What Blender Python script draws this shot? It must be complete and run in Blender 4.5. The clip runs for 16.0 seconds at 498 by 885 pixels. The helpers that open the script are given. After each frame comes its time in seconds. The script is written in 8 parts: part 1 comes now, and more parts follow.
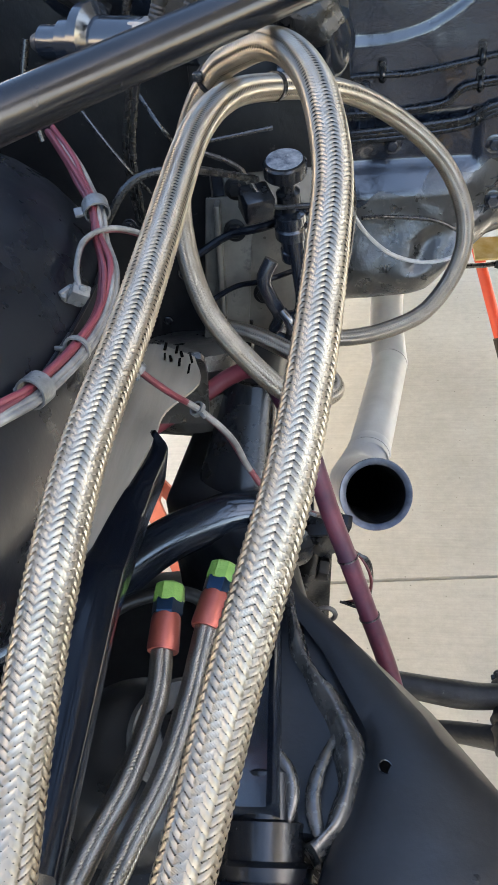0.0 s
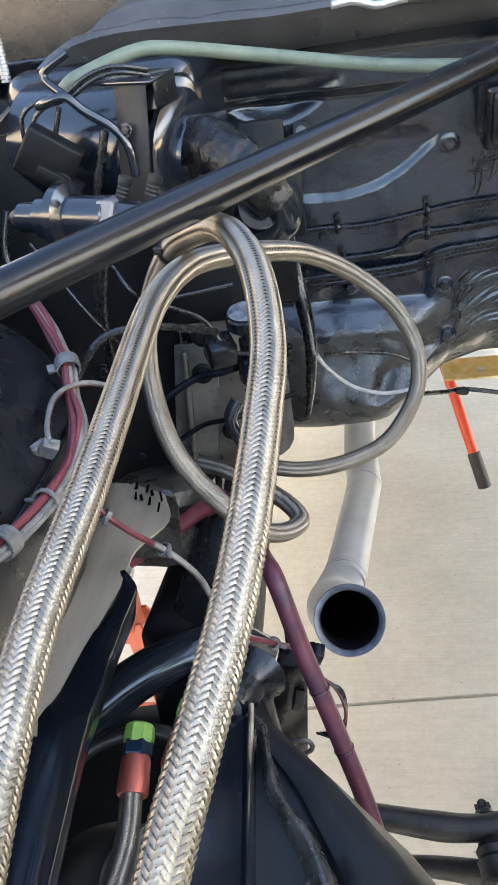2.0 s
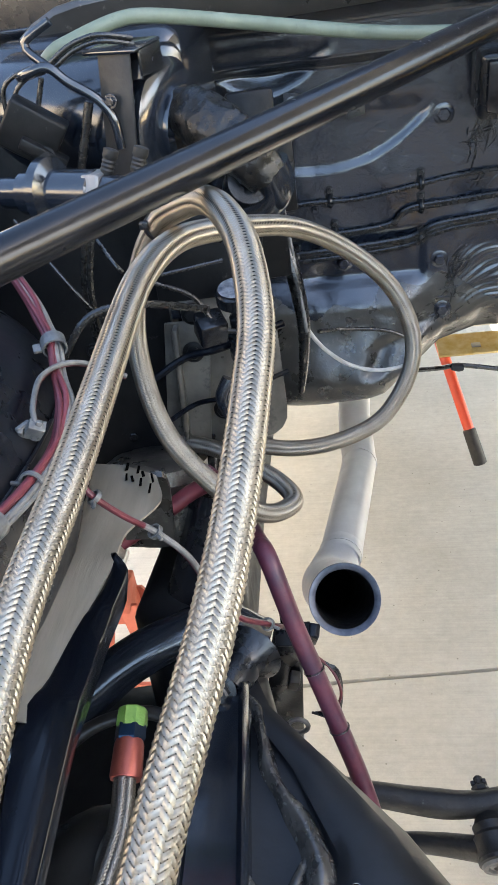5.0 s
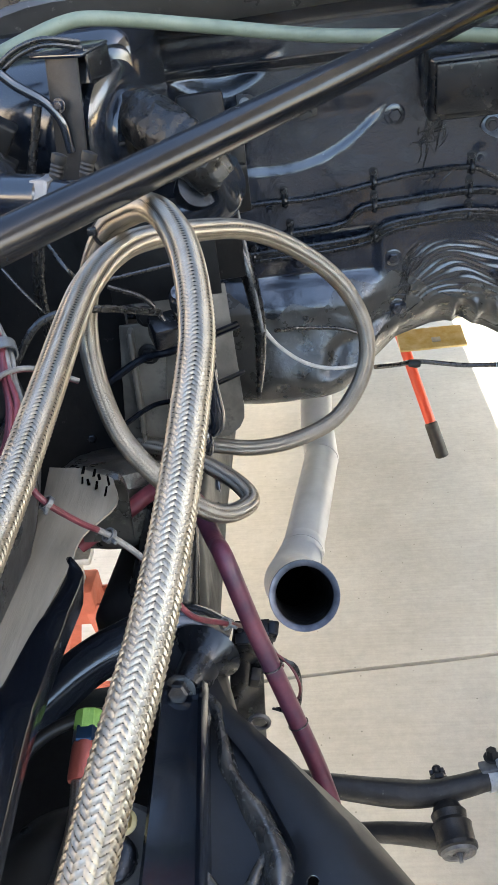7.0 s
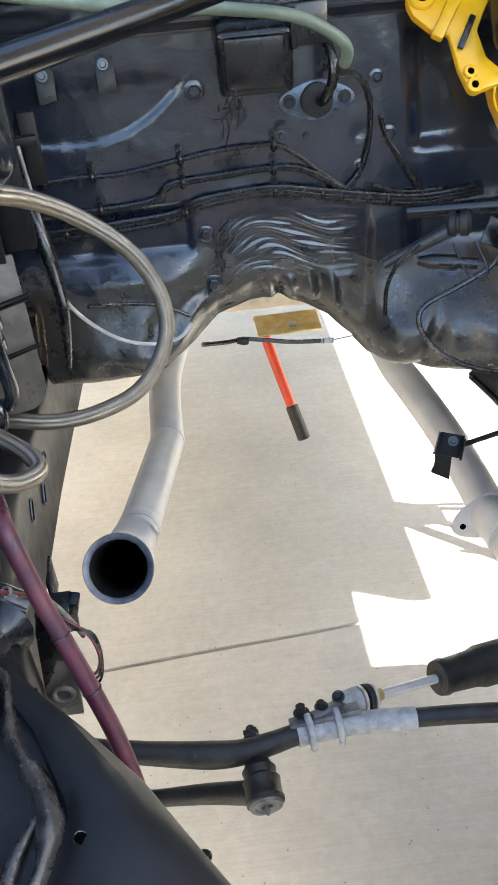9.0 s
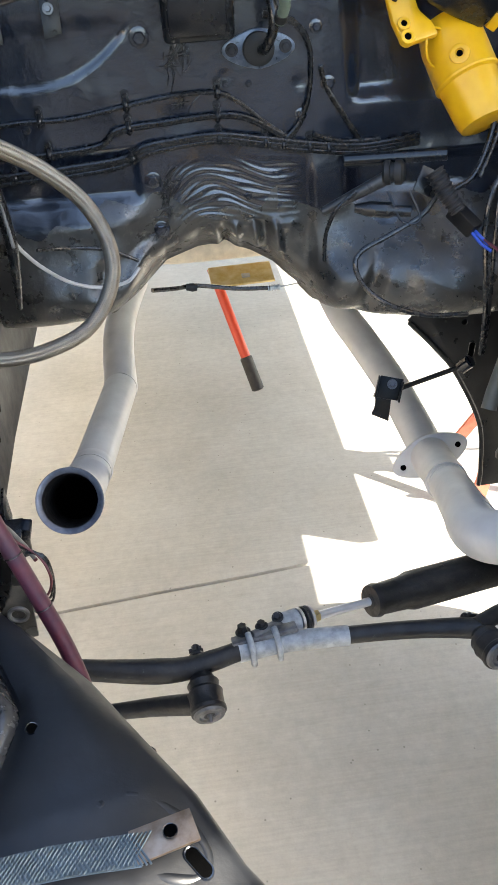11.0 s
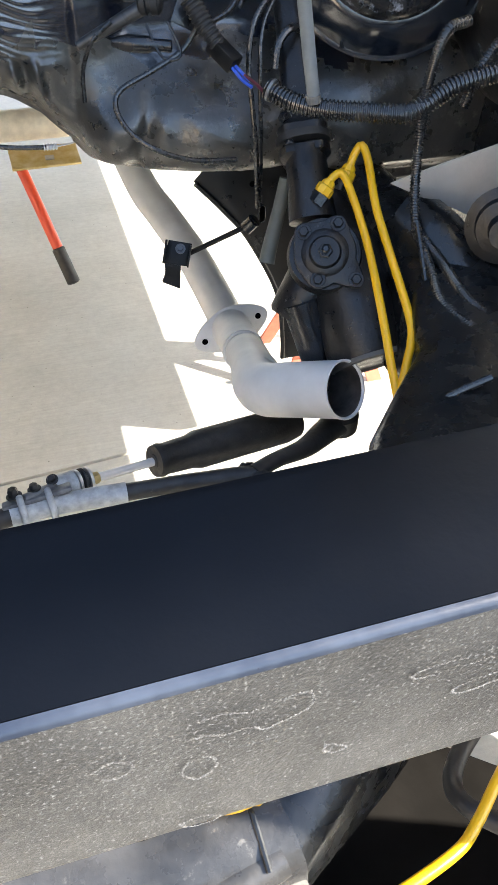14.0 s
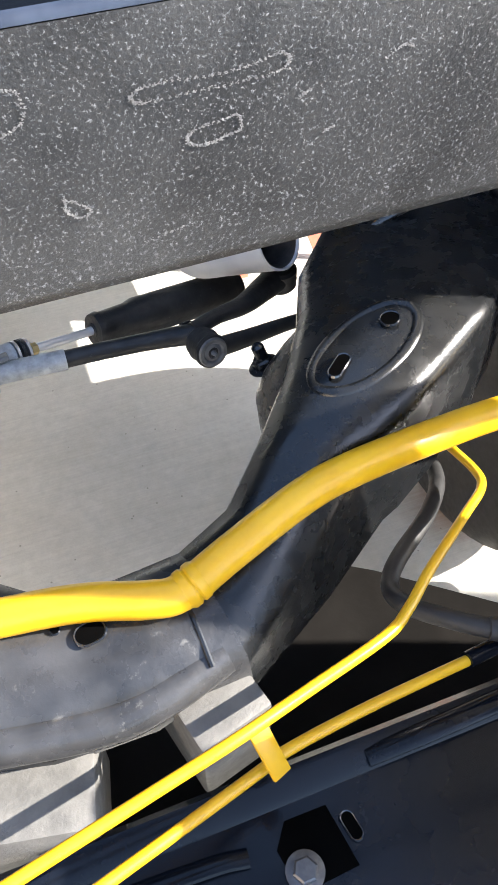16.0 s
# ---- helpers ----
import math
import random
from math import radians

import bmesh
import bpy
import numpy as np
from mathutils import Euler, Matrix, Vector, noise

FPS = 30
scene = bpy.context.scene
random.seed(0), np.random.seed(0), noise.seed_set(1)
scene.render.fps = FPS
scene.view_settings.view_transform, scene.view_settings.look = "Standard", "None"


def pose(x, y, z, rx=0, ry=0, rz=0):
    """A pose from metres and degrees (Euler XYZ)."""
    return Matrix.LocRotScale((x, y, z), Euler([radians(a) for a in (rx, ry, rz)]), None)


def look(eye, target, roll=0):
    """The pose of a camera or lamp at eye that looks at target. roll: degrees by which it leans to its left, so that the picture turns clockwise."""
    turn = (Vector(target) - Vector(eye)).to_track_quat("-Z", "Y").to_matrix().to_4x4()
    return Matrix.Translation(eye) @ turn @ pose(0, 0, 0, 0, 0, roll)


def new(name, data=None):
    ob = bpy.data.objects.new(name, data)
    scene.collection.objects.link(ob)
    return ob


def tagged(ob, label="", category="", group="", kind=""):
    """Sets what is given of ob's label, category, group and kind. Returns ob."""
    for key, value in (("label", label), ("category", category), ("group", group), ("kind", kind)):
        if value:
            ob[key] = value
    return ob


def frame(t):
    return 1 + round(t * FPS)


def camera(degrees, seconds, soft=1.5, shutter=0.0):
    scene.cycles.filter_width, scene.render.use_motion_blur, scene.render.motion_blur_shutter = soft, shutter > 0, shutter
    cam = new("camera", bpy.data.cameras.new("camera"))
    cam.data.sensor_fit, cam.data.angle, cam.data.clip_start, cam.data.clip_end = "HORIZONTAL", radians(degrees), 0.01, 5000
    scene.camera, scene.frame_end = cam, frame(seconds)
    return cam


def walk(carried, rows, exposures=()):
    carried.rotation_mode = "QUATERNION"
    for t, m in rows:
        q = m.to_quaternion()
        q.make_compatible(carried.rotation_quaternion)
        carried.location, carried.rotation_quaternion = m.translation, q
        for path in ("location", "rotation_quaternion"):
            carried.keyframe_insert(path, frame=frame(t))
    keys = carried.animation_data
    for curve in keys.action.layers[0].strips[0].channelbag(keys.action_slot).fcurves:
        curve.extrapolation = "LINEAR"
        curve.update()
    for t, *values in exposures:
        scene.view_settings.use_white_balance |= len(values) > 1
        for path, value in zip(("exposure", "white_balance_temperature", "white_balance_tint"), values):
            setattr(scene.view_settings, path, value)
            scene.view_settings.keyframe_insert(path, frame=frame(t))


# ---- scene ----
cam = camera(35.4, 16.0)
PATH = [
    (0, (0.213, -0.072, 1.49), (-0.11, 1.465, 0.252), -7.6),
    (0.5, (0.221, -0.086, 1.511), (-0.092, 1.509, 0.345), -7.6),
    (1, (0.232, -0.09, 1.523), (-0.067, 1.556, 0.427), -7.6),
    (1.5, (0.237, -0.089, 1.526), (-0.054, 1.598, 0.491), -7.7),
    (2, (0.239, -0.085, 1.523), (-0.046, 1.622, 0.522), -7.9),
    (2.5, (0.24, -0.091, 1.528), (-0.047, 1.62, 0.533), -8.0),
    (3, (0.237, -0.083, 1.519), (-0.05, 1.622, 0.514), -8.0),
    (5.5, (0.245, -0.074, 1.517), (-0.026, 1.604, 0.463), -8.6),
    (6, (0.252, -0.074, 1.52), (-0.007, 1.604, 0.463), -8.7),
    (6.5, (0.248, -0.077, 1.522), (0.011, 1.6, 0.459), -8.6),
    (7, (0.256, -0.076, 1.525), (0.056, 1.601, 0.454), -8.0),
    (7.5, (0.27, -0.073, 1.533), (0.136, 1.605, 0.453), -7.0),
    (8, (0.324, -0.084, 1.526), (0.279, 1.593, 0.437), -5.7),
    (8.5, (0.357, -0.102, 1.507), (0.37, 1.569, 0.408), -5.3),
    (9, (0.371, -0.103, 1.494), (0.422, 1.563, 0.389), -5.3),
    (11.5, (0.404, -0.18, 1.502), (0.606, 1.394, 0.285), -2.3),
    (12, (0.425, -0.185, 1.499), (0.722, 1.366, 0.269), -0.6),
    (12.5, (0.45, -0.198, 1.485), (0.815, 1.331, 0.241), 0.5),
    (13, (0.484, -0.175, 1.484), (0.9, 1.323, 0.223), 0.9),
    (13.5, (0.5, -0.201, 1.444), (0.936, 1.255, 0.144), 1.1),
    (14, (0.5, -0.226, 1.410), (0.949, 1.17, 0.056), 1.7),
    (14.5, (0.504, -0.244, 1.386), (0.965, 1.079, -0.035), 2.5),
    (15, (0.495, -0.268, 1.372), (0.96, 1.016, -0.085), 2.3),
    (15.5, (0.504, -0.278, 1.350), (0.975, 0.961, -0.143), 1.7),
    (16, (0.519, -0.291, 1.358), (0.988, 0.93, -0.15), -0.3),
]
walk(cam, [(t, look(eye, target, roll)) for t, eye, target, roll in PATH], exposures=((0.0, 2.68, 6850, 10), (7.0, 2.68, 6850, 10), (9.0, 2.6, 6850, 10), (12.5, 2.42, 6850, 10), (14.0, 2.52, 6850, 10), (16.0, 2.25, 6500, 12)))

# ---- daylight ----
SUN_EL, SUN_AZ = 35.0, 112.0            # degrees; azimuth clockwise from +y
world = bpy.data.worlds.new("sky")
scene.world = world
world.use_nodes = True
wn = world.node_tree
sky = wn.nodes.new("ShaderNodeTexSky")
sky.sky_type, sky.sun_disc = "NISHITA", False
sky.sun_elevation, sky.sun_rotation = radians(SUN_EL), radians(SUN_AZ)
wn.nodes["Background"].inputs[1].default_value = 0.15
wn.links.new(sky.outputs[0], wn.nodes["Background"].inputs[0])
sun_data = bpy.data.lights.new("sun", "SUN")
sun_data.energy, sun_data.angle, sun_data.color = 5.0, radians(0.53), (1.0, 0.95, 0.87)
sun = new("sun", sun_data)
to_sun = Vector((math.sin(radians(SUN_AZ)) * math.cos(radians(SUN_EL)), math.cos(radians(SUN_AZ)) * math.cos(radians(SUN_EL)), math.sin(radians(SUN_EL))))
sun.matrix_world = look(to_sun * 20, (0, 0, 0))


# ---- materials ----
def rgb(c):
    return (c, c, c, 1) if isinstance(c, (int, float)) else (*c, 1)


def surface(name, col, rough=0.5, metal=0.0, col2=None, scale=25.0, rough2=None, bump=0.15, bscale=180.0, dust=None, dust_amount=0.0, dust_scale=60.0, spec=0.5, coat=0.0, soft=0.16):
    """Paint, metal, rubber or concrete: two tones in broad patches, fine grain, uneven gloss, specks of dust."""
    m = bpy.data.materials.new(name)
    m.use_nodes = True
    nt = m.node_tree
    n, link = nt.nodes, nt.links.new
    b = n["Principled BSDF"]
    b.inputs["Metallic"].default_value = metal
    b.inputs["Specular IOR Level"].default_value = spec
    b.inputs["Coat Weight"].default_value = coat
    pos = n.new("ShaderNodeTexCoord").outputs["Object"]

    def clouds(s, detail=4.0, roughness=0.6):
        t = n.new("ShaderNodeTexNoise")
        t.inputs["Scale"].default_value, t.inputs["Detail"].default_value, t.inputs["Roughness"].default_value = s, detail, roughness
        link(pos, t.inputs["Vector"])
        return t.outputs["Fac"]

    def ramp(fac, lo, hi, a, c):
        r = n.new("ShaderNodeValToRGB")
        r.color_ramp.elements[0].position, r.color_ramp.elements[1].position = lo, hi
        r.color_ramp.elements[0].color, r.color_ramp.elements[1].color = rgb(a), rgb(c)
        link(fac, r.inputs[0])
        return r.outputs[0]

    patch = clouds(scale)
    c1 = rgb(col)[:3]
    c2 = rgb(col2)[:3] if col2 is not None else tuple(min(1.0, v * 1.35) for v in c1)
    colour = ramp(patch, 0.35, 0.68, c1, c2)
    if dust is not None:
        mix = n.new("ShaderNodeMix")
        mix.data_type = "RGBA"
        link(ramp(clouds(dust_scale, 8.0, 0.75), 0.70 - 0.3 * dust_amount, 0.70 - 0.3 * dust_amount + soft, 0.0, 1.0), mix.inputs["Factor"])
        link(colour, mix.inputs["A"])
        mix.inputs["B"].default_value = rgb(dust)
        colour = mix.outputs["Result"]
    link(colour, b.inputs["Base Color"])
    link(ramp(clouds(scale * 2.3), 0.3, 0.7, rough, rough2 if rough2 is not None else min(1.0, rough * 1.4)), b.inputs["Roughness"])
    if bump:
        bm_ = n.new("ShaderNodeBump")
        bm_.inputs["Strength"].default_value, bm_.inputs["Distance"].default_value = bump, 0.002
        link(clouds(bscale, 5.0), bm_.inputs["Height"])
        link(bm_.outputs[0], b.inputs["Normal"])
    return m


def streaks(m, stretch):
    """Draws the material's clouds out along one way, like brushed or rain-streaked sheet."""
    nt = m.node_tree
    mp = nt.nodes.new("ShaderNodeMapping")
    mp.inputs["Scale"].default_value = stretch
    nt.links.new(next(n for n in nt.nodes if n.type == "TEX_COORD").outputs["Object"], mp.inputs["Vector"])
    for n in nt.nodes:
        if n.type == "TEX_NOISE":
            nt.links.new(mp.outputs[0], n.inputs["Vector"])
    return m


GREY_DUST = (0.30, 0.28, 0.25)
# blue lift in the next two base colours stands in for reflected sky
black_paint = surface("black_paint", (0.006, 0.0085, 0.0135), 0.10, col2=(0.013, 0.017, 0.024), scale=9, rough2=0.24, bump=0.09, bscale=70, dust=GREY_DUST, dust_amount=0.06, dust_scale=190, spec=1.0)
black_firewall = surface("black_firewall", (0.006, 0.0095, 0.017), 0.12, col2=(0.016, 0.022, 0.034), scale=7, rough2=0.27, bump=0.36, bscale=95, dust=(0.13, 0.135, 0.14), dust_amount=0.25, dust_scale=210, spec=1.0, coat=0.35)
toe_dusty = surface("toe_dusty", (0.020, 0.0186, 0.0165), 0.20, col2=(0.052, 0.048, 0.041), scale=16, rough2=0.44, bump=0.55, bscale=90, dust=(0.21, 0.193, 0.16), dust_amount=0.46, dust_scale=40, soft=0.24, spec=1.0)
gear_black = surface("gear_black", (0.004, 0.0045, 0.0055), 0.24, col2=(0.009, 0.009, 0.010), scale=30, rough2=0.5, bump=0.5, bscale=120, dust=(0.15, 0.15, 0.155), dust_amount=0.26, dust_scale=80, soft=0.10, spec=0.4)
loom_plastic = surface("loom_plastic", (0.012, 0.013, 0.014), 0.16, col2=(0.022, 0.022, 0.022), scale=20, rough2=0.34, bump=0.05, spec=0.9)
booster_scuffed = surface("booster_paint", (0.008, 0.009, 0.011), 0.12, col2=(0.02, 0.02, 0.022), scale=14, rough2=0.4, bump=0.5, bscale=60, dust=(0.30, 0.32, 0.36), dust_amount=0.56, dust_scale=34, soft=0.10)
black_satin = surface("black_satin", (0.006, 0.007, 0.009), 0.16, col2=(0.013, 0.014, 0.016), scale=12, rough2=0.34, bump=0.12, bscale=150, dust=GREY_DUST, dust_amount=0.07, dust_scale=160, spec=0.55)
black_dusty = surface("black_dusty", 0.007, 0.24, col2=0.015, scale=14, rough2=0.5, bump=0.14, bscale=160, dust=GREY_DUST, dust_amount=0.12, dust_scale=110, spec=0.45)
black_rubber = surface("black_rubber", 0.010, 0.50, col2=0.016, scale=30, bump=0.15, bscale=250)
bare_brown = surface("bare_panel", (0.15, 0.134, 0.108), 0.32, 0.2, col2=(0.30, 0.272, 0.228), scale=9, rough2=0.5, bump=0.35, bscale=120, dust=(0.06, 0.053, 0.043), dust_amount=0.34, dust_scale=22, soft=0.3)
streaks(bare_brown, (2.2, 0.22, 1.0))
bar_dirty = surface("bar_dirty", (0.012, 0.0125, 0.0135), 0.34, col2=(0.036, 0.037, 0.038), scale=34, rough2=0.55, bump=0.25, bscale=1500, dust=(0.27, 0.278, 0.288), dust_amount=0.52, dust_scale=1300, soft=0.16)
steel = surface("steel", 0.60, 0.30, 0.55, col2=0.68, scale=60, rough2=0.36, bump=0.0)
zinc = surface("zinc", (0.42, 0.43, 0.44), 0.38, 1.0, col2=(0.6, 0.6, 0.6), scale=60, rough2=0.55, bump=0.15, bscale=220)
silver_paint = surface("silver_paint", (0.27, 0.28, 0.28), 0.5, 0.1, col2=(0.46, 0.475, 0.475), scale=60, bump=0.35, bscale=200, dust=(0.08, 0.078, 0.072), dust_amount=0.30, dust_scale=70)
pipe_grey = surface("aluminised_pipe", (0.53, 0.535, 0.54), 0.40, 0.12, col2=(0.63, 0.635, 0.635), scale=14, rough2=0.55, bump=0.12, bscale=160, dust=(0.38, 0.34, 0.28), dust_amount=0.14, dust_scale=28)
# near-black fill that paints the shade inside holes and bores
shade_fill = surface("painted_shade", 0.0015, 0.95, bump=0.1, spec=0.0)
yellow_paint = surface("yellow_paint", (0.62, 0.33, 0.006), 0.28, col2=(0.70, 0.40, 0.010), scale=20, rough2=0.4, bump=0.1, bscale=120, dust=(0.2, 0.12, 0.02), dust_amount=0.04, dust_scale=150)
red_hose_rubber = surface("red_hose", (0.11, 0.018, 0.026), 0.40, col2=(0.17, 0.032, 0.040), scale=22, rough2=0.6, bump=0.15, dust=(0.07, 0.05, 0.05), dust_amount=0.28, dust_scale=45)
purple_hose_rubber = surface("purple_hose", (0.045, 0.014, 0.030), 0.36, col2=(0.13, 0.028, 0.042), scale=26, rough2=0.6, bump=0.18, dust=(0.035, 0.018, 0.040), dust_amount=0.40, dust_scale=30, soft=0.25)
wire_red = surface("wire_red", (0.085, 0.014, 0.020), 0.38, col2=(0.15, 0.030, 0.038), scale=40, bump=0.08, dust=(0.10, 0.08, 0.075), dust_amount=0.30, dust_scale=160)
wire_white = surface("wire_white", (0.10, 0.096, 0.092), 0.42, col2=(0.21, 0.20, 0.185), scale=60, bump=0.15, dust=(0.05, 0.042, 0.042), dust_amount=0.32, dust_scale=140)
wire_black = surface("wire_black", 0.007, 0.20, col2=0.014, scale=50, rough2=0.34, bump=0.04, bscale=120, spec=0.7)
clear_nylon = surface("clear_nylon", (0.085, 0.087, 0.086), 0.26, col2=(0.16, 0.158, 0.152), scale=90, bump=0.3, bscale=220, dust=(0.05, 0.045, 0.04), dust_amount=0.3, dust_scale=120)
green_hose_rubber = surface("vacuum_hose", (0.085, 0.115, 0.088), 0.42, col2=(0.15, 0.185, 0.145), scale=22, bump=0.2, dust=(0.05, 0.06, 0.045), dust_amount=0.28, dust_scale=50)
grey_hose_rubber = surface("grey_hose", (0.14, 0.155, 0.16), 0.42, col2=(0.20, 0.215, 0.22), scale=30, bump=0.15)
green_tape = surface("green_tape", (0.10, 0.21, 0.035), 0.5, col2=(0.15, 0.27, 0.06), scale=60, bump=0.5, bscale=300)
blue_alloy = surface("blue_anodised", (0.015, 0.035, 0.07), 0.3, 0.8, bump=0.05)
red_alloy = surface("red_anodised", (0.23, 0.055, 0.045), 0.35, 0.6, col2=(0.30, 0.08, 0.06), bump=0.1)
orange_paint = surface("orange_paint", (0.50, 0.045, 0.014), 0.32, col2=(0.58, 0.06, 0.02), bump=0.1)
stand_red = surface("stand_red", (0.38, 0.095, 0.055), 0.5, bump=0.2)
brass_plate = surface("dichromate_plate", (0.50, 0.36, 0.12), 0.35, 0.7, col2=(0.62, 0.52, 0.3), scale=30, bump=0.1)
copper_plate = surface("copper_lug", (0.24, 0.165, 0.11), 0.36, 0.8, col2=(0.40, 0.31, 0.235), scale=60, rough2=0.5, bump=0.2)
blue_wire = surface("wire_blue", (0.02, 0.07, 0.4), 0.4, bump=0.05)
glass_dial = surface("dial_glass", (0.07, 0.085, 0.11), 0.10, col2=(0.34, 0.36, 0.40), scale=70, rough2=0.3, bump=0.0)
rotor_rust = surface("brake_disc_rust", (0.34, 0.21, 0.13), 0.6, col2=(0.42, 0.28, 0.18), scale=25, bump=0.3)
# dusty black paint with direct sun lifted into its grey
dusty_black_sunlit = surface("dusty_black_sunlit", (0.022, 0.0225, 0.0235), 0.20, 0.25, col2=(0.060, 0.060, 0.061), scale=16, rough2=0.38, bump=0.2, bscale=130, dust=(0.18, 0.175, 0.16), dust_amount=0.34, dust_scale=60)
block_grey = surface("cast_grey", (0.075, 0.073, 0.068), 0.5, col2=(0.13, 0.126, 0.116), scale=30, bump=0.4, bscale=180, dust=(0.34, 0.31, 0.24), dust_amount=0.15, dust_scale=60)
navy_paint = surface("navy_paint", (0.0022, 0.0034, 0.0062), 0.12, col2=(0.0045, 0.006, 0.0095), scale=14, rough2=0.28, bump=0.10, bscale=60, dust=(0.18, 0.19, 0.21), dust_amount=0.08, dust_scale=80, spec=0.22)


def concrete():
    m = surface("concrete", (0.445, 0.432, 0.382), 0.75, col2=(0.56, 0.548, 0.495), scale=1.8, rough2=0.9, bump=0.35, bscale=220, dust=(0.40, 0.365, 0.31), dust_amount=0.26, dust_scale=6, spec=0.3)
    nt = m.node_tree
    n, link = nt.nodes, nt.links.new
    b = n["Principled BSDF"]
    pos = n.new("ShaderNodeTexCoord").outputs["Object"]
    # broom strokes along x and small pits
    sc = n.new("ShaderNodeMapping")
    sc.inputs["Scale"].default_value = (6, 160, 1)
    link(pos, sc.inputs["Vector"])
    st = n.new("ShaderNodeTexNoise")
    st.inputs["Scale"].default_value, st.inputs["Detail"].default_value = 1.0, 4.0
    link(sc.outputs[0], st.inputs["Vector"])
    pits = n.new("ShaderNodeTexVoronoi")
    pits.inputs["Scale"].default_value = 26
    link(pos, pits.inputs["Vector"])
    pr = n.new("ShaderNodeMapRange")
    pr.inputs["From Min"].default_value, pr.inputs["From Max"].default_value = 0.035, 0.07
    pr.inputs["To Min"].default_value, pr.inputs["To Max"].default_value = 0.55, 1.0
    link(pits.outputs["Distance"], pr.inputs["Value"])
    mr = n.new("ShaderNodeMapRange")
    mr.inputs["From Min"].default_value, mr.inputs["From Max"].default_value = 0.3, 0.7
    mr.inputs["To Min"].default_value, mr.inputs["To Max"].default_value = 0.94, 1.035
    link(st.outputs["Fac"], mr.inputs["Value"])
    fine = n.new("ShaderNodeTexNoise")
    fine.inputs["Scale"].default_value, fine.inputs["Detail"].default_value, fine.inputs["Roughness"].default_value = 38, 9.0, 0.8
    link(pos, fine.inputs["Vector"])
    fr = n.new("ShaderNodeMapRange")
    fr.inputs["From Min"].default_value, fr.inputs["From Max"].default_value = 0.28, 0.72
    fr.inputs["To Min"].default_value, fr.inputs["To Max"].default_value = 0.84, 1.10
    link(fine.outputs["Fac"], fr.inputs["Value"])
    both = n.new("ShaderNodeMath")
    both.operation = "MULTIPLY"
    link(mr.outputs[0], both.inputs[0])
    link(fr.outputs[0], both.inputs[1])
    mul = n.new("ShaderNodeMath")
    mul.operation = "MULTIPLY"
    link(both.outputs[0], mul.inputs[0])
    link(pr.outputs[0], mul.inputs[1])
    # rust-brown spill beside the front wheel
    off = n.new("ShaderNodeVectorMath")
    off.operation = "DISTANCE"
    off.inputs[1].default_value = (1.285, 0.485, 0.0)
    link(pos, off.inputs[0])
    wob = n.new("ShaderNodeMath")
    wob.operation = "MULTIPLY_ADD"
    wob.inputs[1].default_value = 0.05
    link(st.outputs["Fac"], wob.inputs[0])
    link(off.outputs["Value"], wob.inputs[2])
    sr = n.new("ShaderNodeMapRange")
    sr.inputs["From Min"].default_value, sr.inputs["From Max"].default_value = 0.05, 0.15
    sr.inputs["To Min"].default_value, sr.inputs["To Max"].default_value = 0.75, 0.0
    link(wob.outputs[0], sr.inputs["Value"])
    spill = n.new("ShaderNodeMix")
    spill.data_type = "RGBA"
    link(sr.outputs[0], spill.inputs["Factor"])
    link(b.inputs["Base Color"].links[0].from_socket, spill.inputs["A"])
    spill.inputs["B"].default_value = (0.24, 0.13, 0.07, 1)
    old = spill.outputs["Result"]
    vm = n.new("ShaderNodeVectorMath")
    vm.operation = "SCALE"
    link(old, vm.inputs[0])
    link(mul.outputs[0], vm.inputs["Scale"])
    link(vm.outputs[0], b.inputs["Base Color"])
    return m


def braid_wire(name, col, rough):
    """Flat plaits of fine wires: ridges run along each plait (u across, v along)."""
    m = bpy.data.materials.new(name)
    m.use_nodes = True
    nt = m.node_tree
    n, link = nt.nodes, nt.links.new
    b = n["Principled BSDF"]
    b.inputs["Metallic"].default_value = 1.0
    b.inputs["Roughness"].default_value = rough
    uv = n.new("ShaderNodeTexCoord").outputs["UV"]
    sep = n.new("ShaderNodeSeparateXYZ")
    link(uv, sep.inputs[0])
    k = n.new("ShaderNodeMath")
    k.operation = "MULTIPLY"
    k.inputs[1].default_value = 2 * math.pi * 6
    link(sep.outputs[0], k.inputs[0])
    s = n.new("ShaderNodeMath")
    s.operation = "COSINE"
    link(k.outputs[0], s.inputs[0])
    bmp = n.new("ShaderNodeBump")
    bmp.inputs["Strength"].default_value, bmp.inputs["Distance"].default_value = 0.4, 0.0005
    link(s.outputs[0], bmp.inputs["Height"])
    link(bmp.outputs[0], b.inputs["Normal"])
    t = n.new("ShaderNodeTexNoise")
    t.inputs["Scale"].default_value, t.inputs["Detail"].default_value = 60, 4
    link(n.new("ShaderNodeTexCoord").outputs["Object"], t.inputs["Vector"])
    r = n.new("ShaderNodeValToRGB")
    r.color_ramp.elements[0].position, r.color_ramp.elements[1].position = 0.3, 0.7
    r.color_ramp.elements[0].color, r.color_ramp.elements[1].color = rgb(tuple(v * 0.75 for v in col)), rgb(col)
    link(t.outputs["Fac"], r.inputs[0])
    link(r.outputs[0], b.inputs["Base Color"])
    return m


